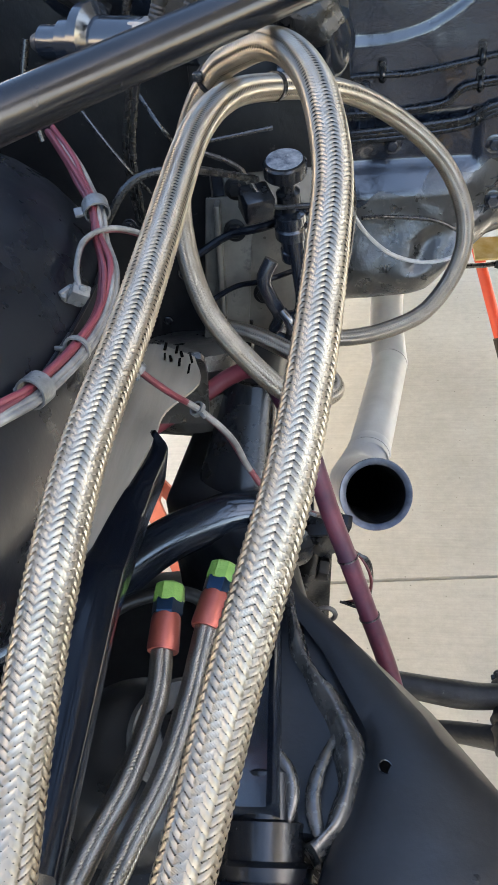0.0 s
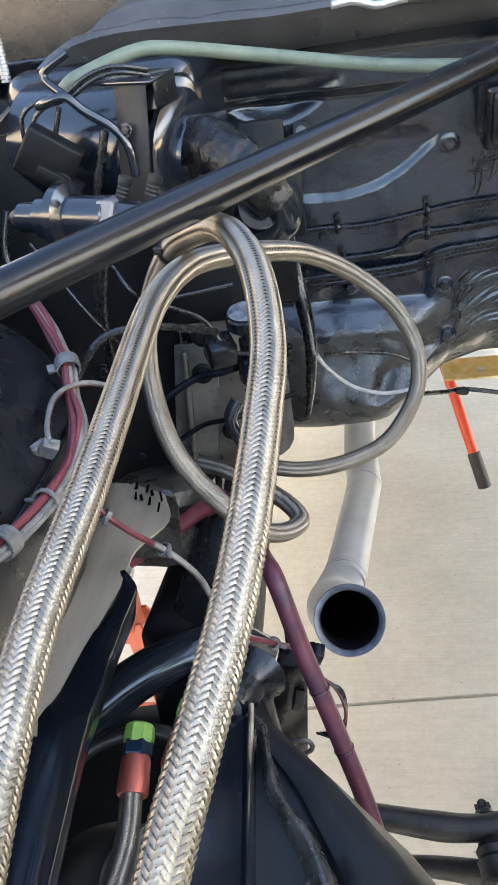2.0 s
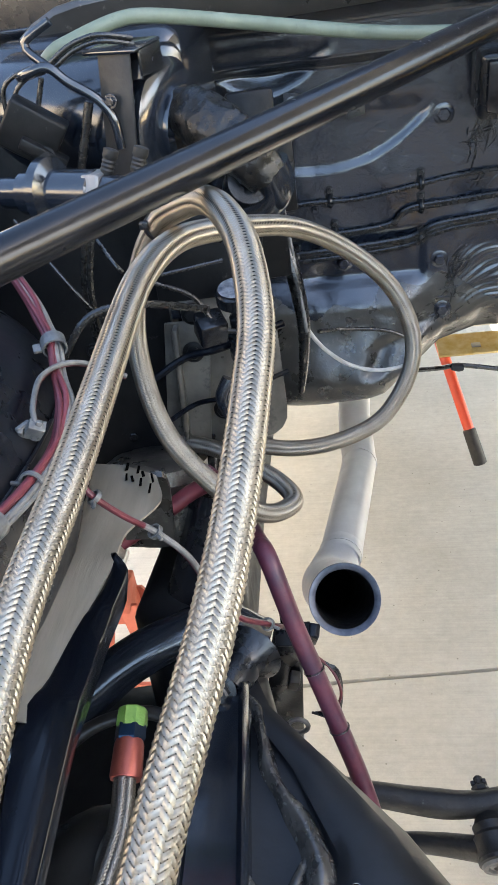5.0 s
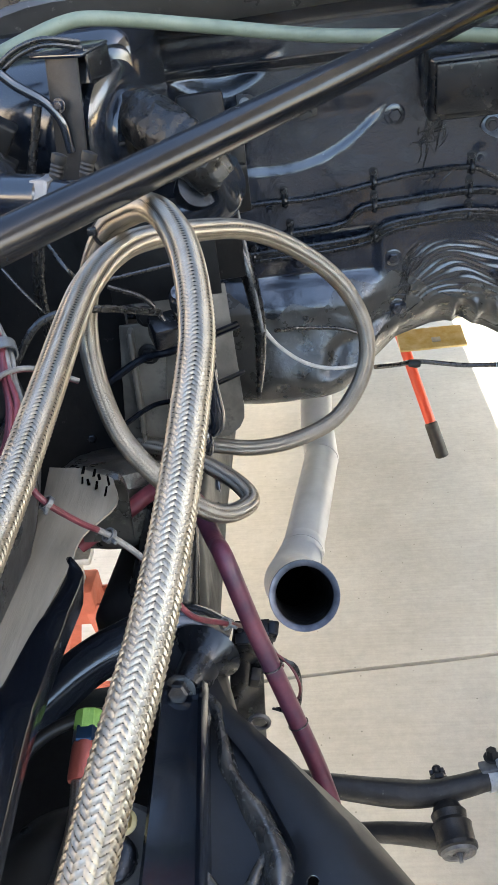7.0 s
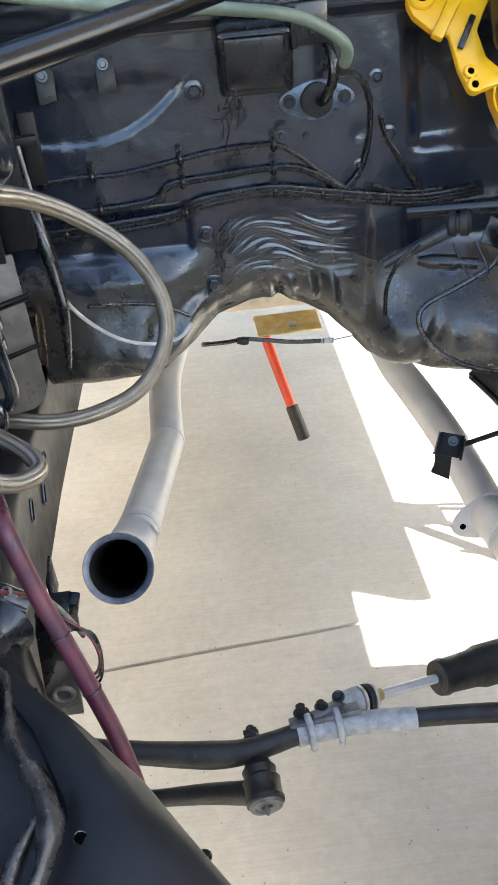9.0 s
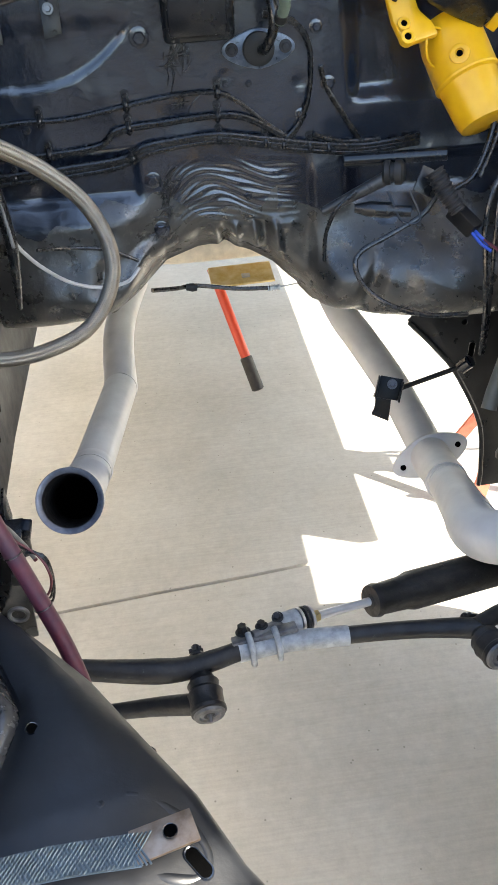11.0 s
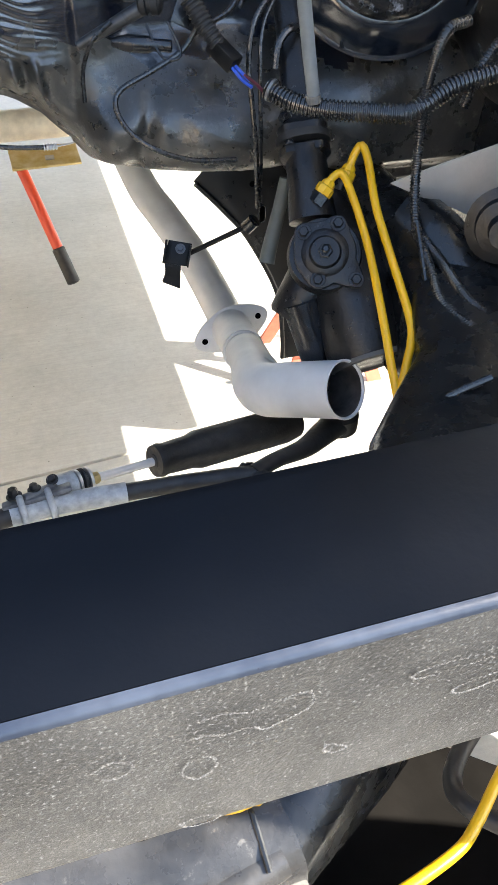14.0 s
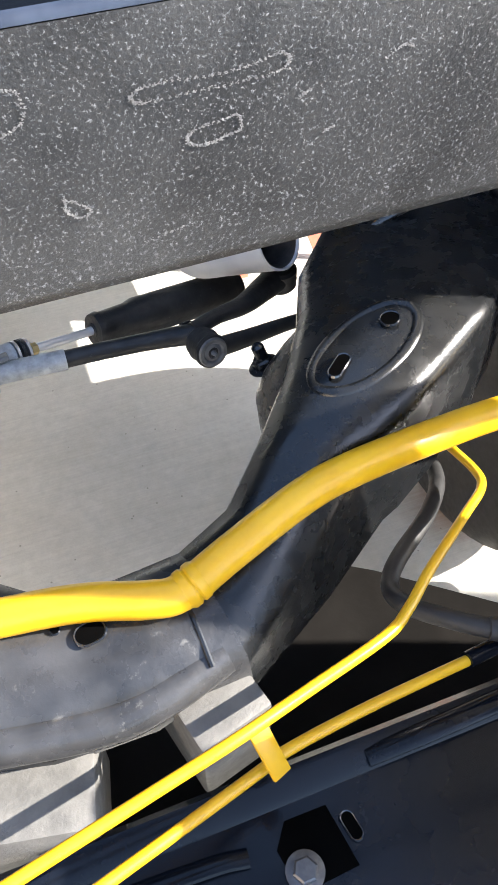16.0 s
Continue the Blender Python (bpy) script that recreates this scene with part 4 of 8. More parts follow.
def build_pipe_left():
    root = thing("exhaust_pipe", (0.21, 0.95, 0.62), "matt aluminised exhaust down pipe with a flared open end", "exhaust pipe", "exhaust pipes")
    kink = Vector((0.240, 1.312, 0.583))
    foot = Vector((0.197, 0.935, 0.640))
    up = [(0.34, 2.25, 0.56), (0.26, 1.75, 0.595), (0.236, 1.52, 0.600), kink]
    part("pipe", tube(up, 0.0362, 32, per=8, caps=False), pipe_grey, root)
    part("mitre", tube([kink + (Vector(up[2]) - kink).normalized() * 0.006, kink, kink + (foot - kink).normalized() * 0.006], 0.0372, 32, 0.003), pipe_grey, root)
    part("pipe", tube([kink, kink.lerp(foot, 0.5), foot], 0.0358, 32, per=8, caps=False), pipe_grey, root)
    # short elbow that turns up towards the turbine flange
    rim = Vector((0.212, 0.658, 0.818))
    line = [kink.lerp(foot, 0.93), Vector((0.183, 0.895, 0.640)), Vector((0.183, 0.845, 0.668)), Vector((0.200, 0.765, 0.733)), rim.lerp(Vector((0.204, 0.765, 0.733)), 0.1)]
    part("elbow", tube(line, [0.0358, 0.043, 0.046, 0.042, 0.0385], 36, per=10, caps=False), pipe_grey, root)
    part("weld", tube([kink.lerp(foot, 0.90), kink.lerp(foot, 0.935), kink.lerp(foot, 0.96)], [0.0362, 0.0376, 0.0366], 32, 0.003), pipe_grey, root)
    n = (rim - Vector((0.200, 0.765, 0.733))).normalized()
    part("flare", lathe([(-0.030, 0.0386), (-0.014, 0.0392), (-0.009, 0.0452), (-0.002, 0.0460), (0.0, 0.0452), (-0.001, 0.0405), (-0.004, 0.0372)], rim, rim + n, 48, caps=False), pipe_rim, root)
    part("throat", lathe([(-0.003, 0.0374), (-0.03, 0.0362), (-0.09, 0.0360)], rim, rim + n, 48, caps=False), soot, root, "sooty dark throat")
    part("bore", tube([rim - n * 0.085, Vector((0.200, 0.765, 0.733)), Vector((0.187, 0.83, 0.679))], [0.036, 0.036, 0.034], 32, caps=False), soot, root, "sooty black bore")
    # flat black disc paints the unlit depth of the pipe
    part("bore_end", lathe([(0, 0.0345), (0.001, 0.001)], Vector((0.188, 0.825, 0.684)), rim, 32), shade_fill, root)


build_pipe_left()


def build_pipe_right():
    root = thing("exhaust_pipe", (0.86, 0.9, 0.5), "matt aluminised exhaust pipe with a two-bolt flange and elbow", "exhaust pipe", "exhaust pipes")
    part("pipe", tube([(0.76, 2.25, 0.60), (0.775, 1.75, 0.60), (0.789, 1.546, 0.581), (0.813, 1.45, 0.560), (0.848, 1.315, 0.523), (0.864, 1.16, 0.500), (0.867, 1.06, 0.494)], 0.0375, 28), pipe_grey, root)
    part("joint", tube([(0.866, 1.075, 0.494), (0.866, 1.03, 0.500), (0.860, 0.97, 0.520), (0.852, 0.91, 0.541)], [0.041, 0.0405, 0.039, 0.0385], 28), pipe_grey, root)
    part("weld", tube([(0.857, 0.945, 0.5285), (0.853, 0.92, 0.538)], 0.0405, 28), pipe_grey, root)
    part("elbow", tube([(0.856, 0.93, 0.533), (0.846, 0.865, 0.560), (0.830, 0.785, 0.597), (0.812, 0.70, 0.640)], [0.0375, 0.038, 0.039, 0.040], 28, per=8), pipe_grey, root)
    out_line = [(0.822, 0.745, 0.617), (0.806, 0.685, 0.648), (0.806, 0.642, 0.670), (0.826, 0.603, 0.696), (0.850, 0.566, 0.720), (0.876, 0.527, 0.745)]
    part("outlet", tube(out_line, 0.0405, 32, caps=False), pipe_grey, root)
    part("rim", lathe([(-0.006, 0.0408), (0.0, 0.0415), (0.003, 0.0415), (0.0035, 0.0395), (0.001, 0.0378), (-0.010, 0.0376)], out_line[-1], (0.902, 0.488, 0.770), 36, caps=False), pipe_grey, root)
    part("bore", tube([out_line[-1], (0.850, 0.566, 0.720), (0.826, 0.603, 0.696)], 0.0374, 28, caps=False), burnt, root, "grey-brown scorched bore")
    # black disc closes the elbow, its deep shade painted on
    part("plug", lathe([(0, 0.0385), (0.001, 0.001)], (0.826, 0.603, 0.696), (0.80, 0.65, 0.67), 24), shade_fill, root)
    out = []
    for i in range(48):
        a = 2 * math.pi * i / 48
        out.append((0.082 * math.cos(a) * (0.6 + 0.4 * abs(math.cos(a)) ** 2), 0.047 * math.sin(a)))
    c = Vector((0.867, 1.062, 0.494))
    d = (Vector((0.862, 0.90, 0.545)) - Vector((0.867, 1.06, 0.494))).normalized()
    m = Matrix.Translation(c) @ d.to_track_quat("Z", "X").to_matrix().to_4x4()
    q = m.to_3x3().inverted() @ Vector((0.113, -0.007, 0.043))
    m = m @ Matrix.Rotation(math.atan2(q.y, q.x), 4, "Z")
    fl = part("flange", plate(out, 0.009, m, 0.001), pipe_grey, root)
    for sx in (-1, 1):
        # near-black studs stand in for the shaded bolt holes
        part("bolt_hole", lathe([(0.0, 0.0062), (0.0095, 0.0062), (0.0096, 0.001)], m @ Vector((sx * 0.0605, 0, 0)), m @ Vector((sx * 0.0605, 0, 1)), 18), shade_fill, fl)


build_pipe_right()


# ---- steering linkage ----
dark_steel_plate = surface("dark_steel_plate", (0.09, 0.09, 0.092), 0.45, 0.4, col2=(0.20, 0.20, 0.20), scale=50, bump=0.2, dust=0.4, dust_amount=0.15, dust_scale=90)


def ball_joint(parent, at, axis, r=0.022, h=0.04, nut=0.075):
    """Forged socket with a spun cap at its foot, a rubber boot above and a castle nut beyond the eye."""
    at, axis = Vector(at), Vector(axis).normalized()
    j = part("ball_joint", lathe([(-h * 0.5, r * 0.86), (-h * 0.46, r * 0.98), (-h * 0.36, r), (-h * 0.30, r * 0.94), (h * 0.05, r * 0.96), (h * 0.18, r * 1.0), (h * 0.24, r * 0.9), (h * 0.3, r * 0.82), (h * 0.5, r * 0.9), (h * 0.62, r * 0.74), (h * 0.8, r * 0.6)], at, at + axis, 32), link_black, parent)
    part("cap", lathe([(-h * 0.5 - 0.001, r * 0.30), (-h * 0.5 - 0.003, r * 0.34), (-h * 0.5 - 0.001, r * 0.52), (-h * 0.5 - 0.0035, r * 0.62), (-h * 0.5 - 0.0035, r * 0.82), (-h * 0.5, r * 0.88)], at, at + axis, 28, caps=False), dark_steel_plate, j)
    part("plug", lathe([(-h * 0.5 - 0.0012, r * 0.34), (-h * 0.5 - 0.002, r * 0.1)], at, at + axis, 18), link_black, j)
    part("grease_nipple", lathe([(-h * 0.5 - 0.012, 0.0022), (-h * 0.5 - 0.006, 0.0032), (-h * 0.5 - 0.001, 0.004)], at, at + axis, 10), dark_steel_plate, j)
    if nut:
        b = bolt(at + axis * nut, axis, 0.0105, 0.010)
        for k in range(6):
            a = math.pi * k / 3
            side = axis.orthogonal().normalized()
            side = Matrix.Rotation(a, 3, axis) @ side
            box((0.005, 0.004, 0.006), Matrix.Translation(at + axis * (nut + 0.013) + side * 0.0075) @ axis.to_track_quat("Z", "Y").to_matrix().to_4x4(), 0.0008, 1, b)
        studs(b, at + axis * nut, axis, 0.0055, 0.022)
        part("nut", b, link_black, j)
    return j


def build_linkage():
    root = thing("centre_link", (0.48, 0.48, 0.63), "black steel steering centre link with a silver clamped sleeve", "steering link")
    part("bar", tube([(0.02, 0.545, 0.668), (0.14, 0.51, 0.668), (0.22, 0.494, 0.664), (0.30, 0.486, 0.655), (0.345, 0.486, 0.652), (0.385, 0.492, 0.655), (0.43, 0.502, 0.655), (0.52, 0.508, 0.650), (0.62, 0.503, 0.652), (0.70, 0.492, 0.656), (0.745, 0.478, 0.662)], [0.013, 0.013, 0.013, 0.0145, 0.017, 0.014, 0.012, 0.012, 0.012, 0.0125, 0.015], 18), link_black, root)
    part("sleeve", tube([(0.415, 0.4985, 0.655), (0.48, 0.507, 0.653), (0.566, 0.5065, 0.6503)], 0.0142, 20), silver_paint, root)
    ball_joint(root, (0.366, 0.444, 0.640), (-0.10, 0.93, 0.14), 0.0235, 0.042, 0.058)
    ball_joint(root, (0.742, 0.444, 0.667), (-0.16, 0.86, -0.20), 0.0235, 0.036, 0.052)
    # damper clamp: plate, two U bolts, nuts
    c = thing("damper_clamp", (0.45, 0.505, 0.66), "silver clamp bracket with two U bolts", "clamp")
    part("saddle", box((0.090, 0.020, 0.007), pose(0.452, 0.512, 0.668, -20, -4, 6), 0.002), dark_steel_plate, c)
    for x, y in ((0.434, 0.502), (0.470, 0.506)):
        u = [(x - 0.004, y + 0.010, 0.673), (x - 0.002, y - 0.006, 0.674), (x, y - 0.017, 0.664), (x, y - 0.0185, 0.650), (x + 0.001, y - 0.012, 0.637)]
        part("u_bolt", tube(u, 0.0046, 10, 0.003), silver_paint, c)
    b = bolt((0.424, 0.518, 0.671), (-0.1, 0.2, 1), 0.007, 0.012)
    part("nut", b, link_black, c)
    part("nut", bolt((0.450, 0.524, 0.671), (-0.1, 0.2, 1), 0.006, 0.008), link_black, c)
    part("yoke", lathe([(-0.036, 0.010), (-0.030, 0.017), (-0.006, 0.0185), (-0.002, 0.019), (0.0, 0.016)], (0.502, 0.546, 0.645), (0.779, 0.644, 0.583), 24), silver_paint, c)
    part("arm", tube([(0.436, 0.512, 0.670), (0.462, 0.522, 0.663), (0.482, 0.535, 0.653), (0.494, 0.543, 0.648)], [0.007, 0.011, 0.014, 0.014], 16, flat=0.7), dark_steel_plate, c)
    part("pin", bolt((0.474, 0.538, 0.668), (-0.2, -0.3, 1), 0.0055, 0.007), link_black, c)
    # damper
    d = thing("steering_damper", (0.64, 0.55, 0.64), "dark steering damper with a bright piston rod", "steering damper")
    a, b2 = Vector((0.502, 0.546, 0.645)), Vector((0.779, 0.644, 0.583))
    ax = (b2 - a).normalized()
    part("rod", lathe([(0.015, 0.0064), (0.13, 0.0064)], a, a + ax, 32), steel, d)
    for k in range(3):
        part("bush_washer", lathe([(0, 0.014), (0.001, 0.019), (0.005, 0.019), (0.006, 0.014)], a + ax * (0.0 + 0.008 * k), a + ax, 22), zinc if k != 1 else black_rubber, d)
    part("body", lathe([(0, 0.012), (0.001, 0.0235), (0.010, 0.0255), (0.016, 0.0235), (0.06, 0.0255), (0.075, 0.0295), (0.245, 0.030), (0.27, 0.026)], a + ax * 0.125, a + ax, 32), link_black, d)
    part("lock_nut", lathe([(0, 0.007), (0.001, 0.0085), (0.009, 0.0085), (0.010, 0.007)], a + ax * 0.026, a + ax, 6), brass_plate, d, "brass lock nut")
    part("gland", lathe([(-0.002, 0.004), (-0.001, 0.011), (0.002, 0.012)], a + ax * 0.125, a + ax, 20), black_rubber, d)
    # tie rods
    t = thing("tie_rod", (0.2, 0.46, 0.59), "black steel outer tie rod", "tie rod", "tie rods")
    part("rod", tube([(0.362, 0.440, 0.636), (0.30, 0.462, 0.612), (0.22, 0.475, 0.596), (0.10, 0.486, 0.585), (-0.12, 0.505, 0.575)], [0.015, 0.011, 0.0105, 0.0105, 0.0105], 16), link_black, t)
    t = thing("tie_rod", (0.9, 0.48, 0.63), "black steel outer tie rod", "tie rod", "tie rods")
    part("rod", tube([(0.748, 0.440, 0.664), (0.80, 0.452, 0.656), (0.90, 0.478, 0.640), (1.10, 0.52, 0.60)], [0.014, 0.010, 0.0095, 0.0095], 16), link_black, t)
    # pitman arm
    p = thing("pitman_arm", (0.83, 0.53, 0.68), "black forged pitman arm", "pitman arm")
    part("arm", tube([(0.735, 0.480, 0.668), (0.775, 0.500, 0.664), (0.822, 0.520, 0.655), (0.86, 0.548, 0.648), (0.90, 0.575, 0.645)], [0.013, 0.013, 0.016, 0.020, 0.024], 18, flat=0.8), link_black, p)
    part("boss", lathe([(0, 0.024), (0.004, 0.027), (0.03, 0.027), (0.034, 0.022)], (0.90, 0.575, 0.628), (0.90, 0.575, 0.70), 28), link_black, p)
    part("nut", bolt((0.905, 0.575, 0.662), (0.2, -0.3, 0.9), 0.014, 0.014), black_rubber, p)


build_linkage()


# ---- steering gear and column ----
dark_zinc = surface("dark_zinc", (0.08, 0.08, 0.085), 0.35, 0.8, col2=(0.16, 0.16, 0.16), scale=50, rough2=0.55, bump=0.2, bscale=200)


def build_gear():
    root = thing("steering_gear", (0.90, 0.66, 0.80), "greasy black cast power steering gear with hexagon bolts", "steering gear")
    c = Vector((0.877, 0.639, 0.892))
    n = Vector((-0.30, -0.72, 0.62)).normalized()
    e1 = n.cross(Vector((0, 0, 1))).normalized()
    e2 = n.cross(e1)
    lugs = [(Vector(p) - c) for p in ((0.856, 0.669, 0.908), (0.902, 0.663, 0.917), (0.863, 0.622, 0.862), (0.912, 0.607, 0.863))]
    lugs = [Vector((v.dot(e1), v.dot(e2))) for v in lugs]
    out = []
    for i in range(64):
        a = 2 * math.pi * i / 64
        w = Vector((math.cos(a), math.sin(a)))
        reach = 0.042
        for l in lugs:
            side = abs(l.x * w.y - l.y * w.x)
            if l.dot(w) > 0 and side < 0.014:
                reach = max(reach, l.dot(w) + math.sqrt(0.014 ** 2 - side ** 2))
        out.append(reach)
    soft = [sum(out[(i + k) % 64] for k in (-2, -1, 0, 1, 2)) / 5 for i in range(64)]
    m = Matrix.Translation(c) @ Matrix((e1, e2, n)).transposed().to_4x4()
    ring = [(soft[i] * math.cos(2 * math.pi * i / 64), soft[i] * math.sin(2 * math.pi * i / 64)) for i in range(64)]
    part("cover", plate(ring, 0.013, m @ Matrix.Translation((0, 0, -0.013)), 0.0025), gear_black, root)
    part("raised_ring", lathe([(-0.002, 0.034), (0.002, 0.030), (0.004, 0.022), (0.009, 0.019), (0.010, 0.008)], c, c + n, 36), gear_black, root)
    for l in lugs:
        part("cover_bolt", bolt(c + e1 * l.x + e2 * l.y, n, 0.0070, 0.008), gear_black, root)
    b = bolt(c + n * 0.008, n, 0.010, 0.008, False)
    studs(b, c + n * 0.01, n, 0.0055, 0.022)
    part("adjuster", b, black_satin, root)
    part("sector_housing", lathe([(-0.11, 0.040), (-0.09, 0.050), (-0.03, 0.052), (-0.012, 0.048)], c, c + n, 40), gear_black, root)
    end = Vector((0.938, 0.577, 0.744))
    top = Vector((0.922, 0.775, 0.908))
    length = (end - top).length
    bm = lathe([(-0.01, 0.026), (0.02, 0.031), (0.06, 0.046), (0.09, 0.060), (0.12, 0.064), (0.16, 0.062), (length - 0.012, 0.060), (length, 0.056)], top, end, 48)
    for v in bm.verts:
        v.co += Vector((1, 1, 1)) * 0.0018 * noise.noise(v.co * 45)
    part("housing", bm, gear_black, root)
    d = (end - top).normalized()
    part("end_plug", lathe([(-0.004, 0.0595), (0.002, 0.0595), (0.004, 0.056), (0.000, 0.051), (-0.001, 0.020)], end, end + d, 44), block_grey, root, "bare grey end plug")
    foot = Vector((0.843, 0.664, 0.775))
    part("sector_boss", lathe([(0, 0.040), (0.04, 0.038), ((c - n * 0.07 - foot).length - 0.006, 0.035), ((c - n * 0.07 - foot).length, 0.031)], c - n * 0.07, foot, 32), gear_black, root)
    part("sector_shaft", lathe([(0, 0.027), (0.05, 0.026), (0.145, 0.026)], foot + (c - foot) * 0.3, (0.895, 0.59, 0.66), 28), black_satin, root)
    nk = Vector((0.890, 0.748, 0.936))
    part("input_neck", lathe([(-0.05, 0.034), (0.0, 0.030), (0.03, 0.029), (0.05, 0.027)], nk, nk + Vector((0.03, 0.35, 0.40)), 28), gear_black, root)
    col = thing("steering_coupling", (0.87, 0.80, 1.0), "black rag-joint steering coupling on the column", "coupling")
    ax = Vector((0.06, 0.62, 0.62)).normalized()
    s1 = ax.cross(Vector((1, 0, 0))).normalized()
    s2 = ax.cross(s1)

    def flange(prof, at, cut):
        bm = lathe(prof, at, at + ax, 36)
        for v in bm.verts:
            r = v.co - at
            a = math.atan2(r.dot(s2), r.dot(s1))
            flat = r - ax * r.dot(ax)
            v.co -= flat * (cut * max(0.0, math.cos(2 * a + 0.6)))
        return bm
    part("lower_flange", flange([(0, 0.029), (0.006, 0.036), (0.016, 0.036), (0.020, 0.029)], nk + ax * 0.035, 0.28), gear_black, col)
    part("disc", flange([(0, 0.038), (0.010, 0.039)], nk + ax * 0.058, 0.10), black_rubber, col)
    part("upper_flange", flange([(0, 0.034), (0.010, 0.036), (0.018, 0.027), (0.05, 0.022), (0.20, 0.018)], nk + ax * 0.070, 0.25), gear_black, col)
    for k in range(4):
        a = radians(90 * k + 30)
        q = nk + ax * (0.050 if k % 2 else 0.082) + (s1 * math.cos(a) + s2 * math.sin(a)) * 0.030
        part("bolt", bolt(q, ax, 0.0065, 0.010), black_satin, col)
    part("pinch_bolt", bolt(nk + ax * 0.105 - Vector((0.024, 0.012, 0)), (-0.8, -0.6, 0), 0.007, 0.012), black_satin, col)


build_gear()


# ---- hoses ----
def build_hoses():
    h1 = thing("braided_hose", (0.05, 0.15, 1.18), "thick stainless steel braided hose, looped", "hose", "braided hoses")
    line1 = [(0.103, 0.008, 1.247), (0.103, 0.051, 1.274), (0.103, 0.101, 1.297), (0.103, 0.146, 1.31), (0.107, 0.207, 1.323), (0.108, 0.245, 1.33), (0.108, 0.29, 1.337), (0.106, 0.362, 1.345), (0.106, 0.41, 1.348), (0.111, 0.468, 1.347), (0.124, 0.525, 1.339), (0.158, 0.605, 1.317), (0.19, 0.683, 1.289), (0.226, 0.734, 1.255), (0.263, 0.763, 1.216), (0.291, 0.779, 1.176), (0.309, 0.78, 1.131), (0.31, 0.775, 1.087), (0.292, 0.762, 1.048), (0.262, 0.741, 1.024), (0.212, 0.722, 1.013), (0.163, 0.718, 1.01), (0.112, 0.732, 1.01), (0.065, 0.752, 1.006)]
    h2 = thing("braided_hose", (0.15, 0.14, 1.17), "thick stainless steel braided hose, looped", "hose", "braided hoses")
    line2 = [(0.154, 0.018, 1.242), (0.158, 0.033, 1.252), (0.164, 0.058, 1.268), (0.169, 0.077, 1.28), (0.174, 0.097, 1.29), (0.182, 0.137, 1.305), (0.188, 0.184, 1.322), (0.192, 0.24, 1.342), (0.193, 0.294, 1.36), (0.184, 0.353, 1.379), (0.167, 0.407, 1.386), (0.147, 0.452, 1.383), (0.126, 0.479, 1.373), (0.104, 0.507, 1.357), (0.079, 0.534, 1.325), (0.056, 0.557, 1.278), (0.045, 0.568, 1.23), (0.05, 0.556, 1.182), (0.066, 0.537, 1.146), (0.096, 0.518, 1.114), (0.127, 0.519, 1.077), (0.152, 0.539, 1.05), (0.172, 0.569, 1.041), (0.157, 0.604, 1.04), (0.119, 0.641, 1.043), (0.078, 0.671, 1.046), (0.034, 0.701, 1.039)]
    for root, line in ((h1, line1), (h2, line2)):
        part("liner", tube(line, 0.0085, 16, 0.006), black_rubber, root)
        braided("braid", line, 0.0095, 14, braid_steel, root, step=0.001, lift=0.046)
    small = [
        ([(0.047, 0.318, 1.004), (0.050, 0.29, 1.000), (0.050, 0.262, 0.999), (0.044, 0.212, 1.000), (0.031, 0.165, 1.000), (0.022, 0.110, 1.002), (0.010, 0.04, 0.985), (-0.012, -0.03, 0.90), (-0.02, -0.10, 0.79), (-0.02, -0.115, 0.716)], (0.0475, 0.322, 1.005), (0.046, 0.372, 1.022)),
        ([(0.080, 0.335, 1.012), (0.078, 0.31, 1.007), (0.076, 0.277, 1.003), (0.069, 0.22, 1.000), (0.056, 0.171, 1.000), (0.048, 0.125, 1.004), (0.036, 0.05, 0.985), (0.016, -0.03, 0.90), (0.01, -0.10, 0.79), (0.01, -0.115, 0.716)], (0.081, 0.339, 1.013), (0.091, 0.392, 1.030)),
    ]
    back = Vector((0.003, -0.038, -0.001))
    for line, a, b in small:
        line, a, b = [Vector(p) + back for p in line], Vector(a) + back, Vector(b) + back
        root = thing("small_braided_hose", line[2], "dark braided hose with red fitting and green tape cap", "hose", "small braided hoses")
        part("liner", tube(line, 0.0078, 14, 0.008), black_rubber, root)
        braided("braid", line, 0.0086, 14, braid_dark, root, step=0.0011, lift=0.046)
        n = Vector(b) - Vector(a)
        part("socket", lathe([(-0.006, 0.0118), (-0.004, 0.0126), (0.020, 0.0118), (0.024, 0.0105)], a, b, 18), red_alloy, root)
        part("nut", lathe([(0.022, 0.0108), (0.024, 0.0125), (0.034, 0.0125), (0.036, 0.011)], a, b, 6), blue_alloy, root)
        part("tape_cap", lathe([(0.033, 0.0118), (0.036, 0.0128), (0.047, 0.0122), (0.049, 0.0095)], a, b, 9), green_tape, root)


build_hoses()


# ---- brace rod and the front bar ----
brace_black = surface("brace_black", (0.003, 0.004, 0.006), 0.17, col2=(0.007, 0.008, 0.011), scale=22, rough2=0.28, bump=0.05, bscale=220, dust=(0.20, 0.195, 0.18), dust_amount=0.14, dust_scale=420, spec=0.36)


def build_brace():
    root = thing("brace_rod", (0.15, 0.43, 1.41), "straight black painted brace tube with fine scratches", "brace")
    a, b = Vector((-0.2, 0.019, 1.359)), Vector((0.5, 0.847, 1.46))
    d = (b - a).normalized()
    part("tube", lathe([(0, 0.0115), (0.002, 0.0128), (1.30, 0.0128), (1.302, 0.0115)], a - d * 0.06, b, 36), brace_black, root)


build_brace()


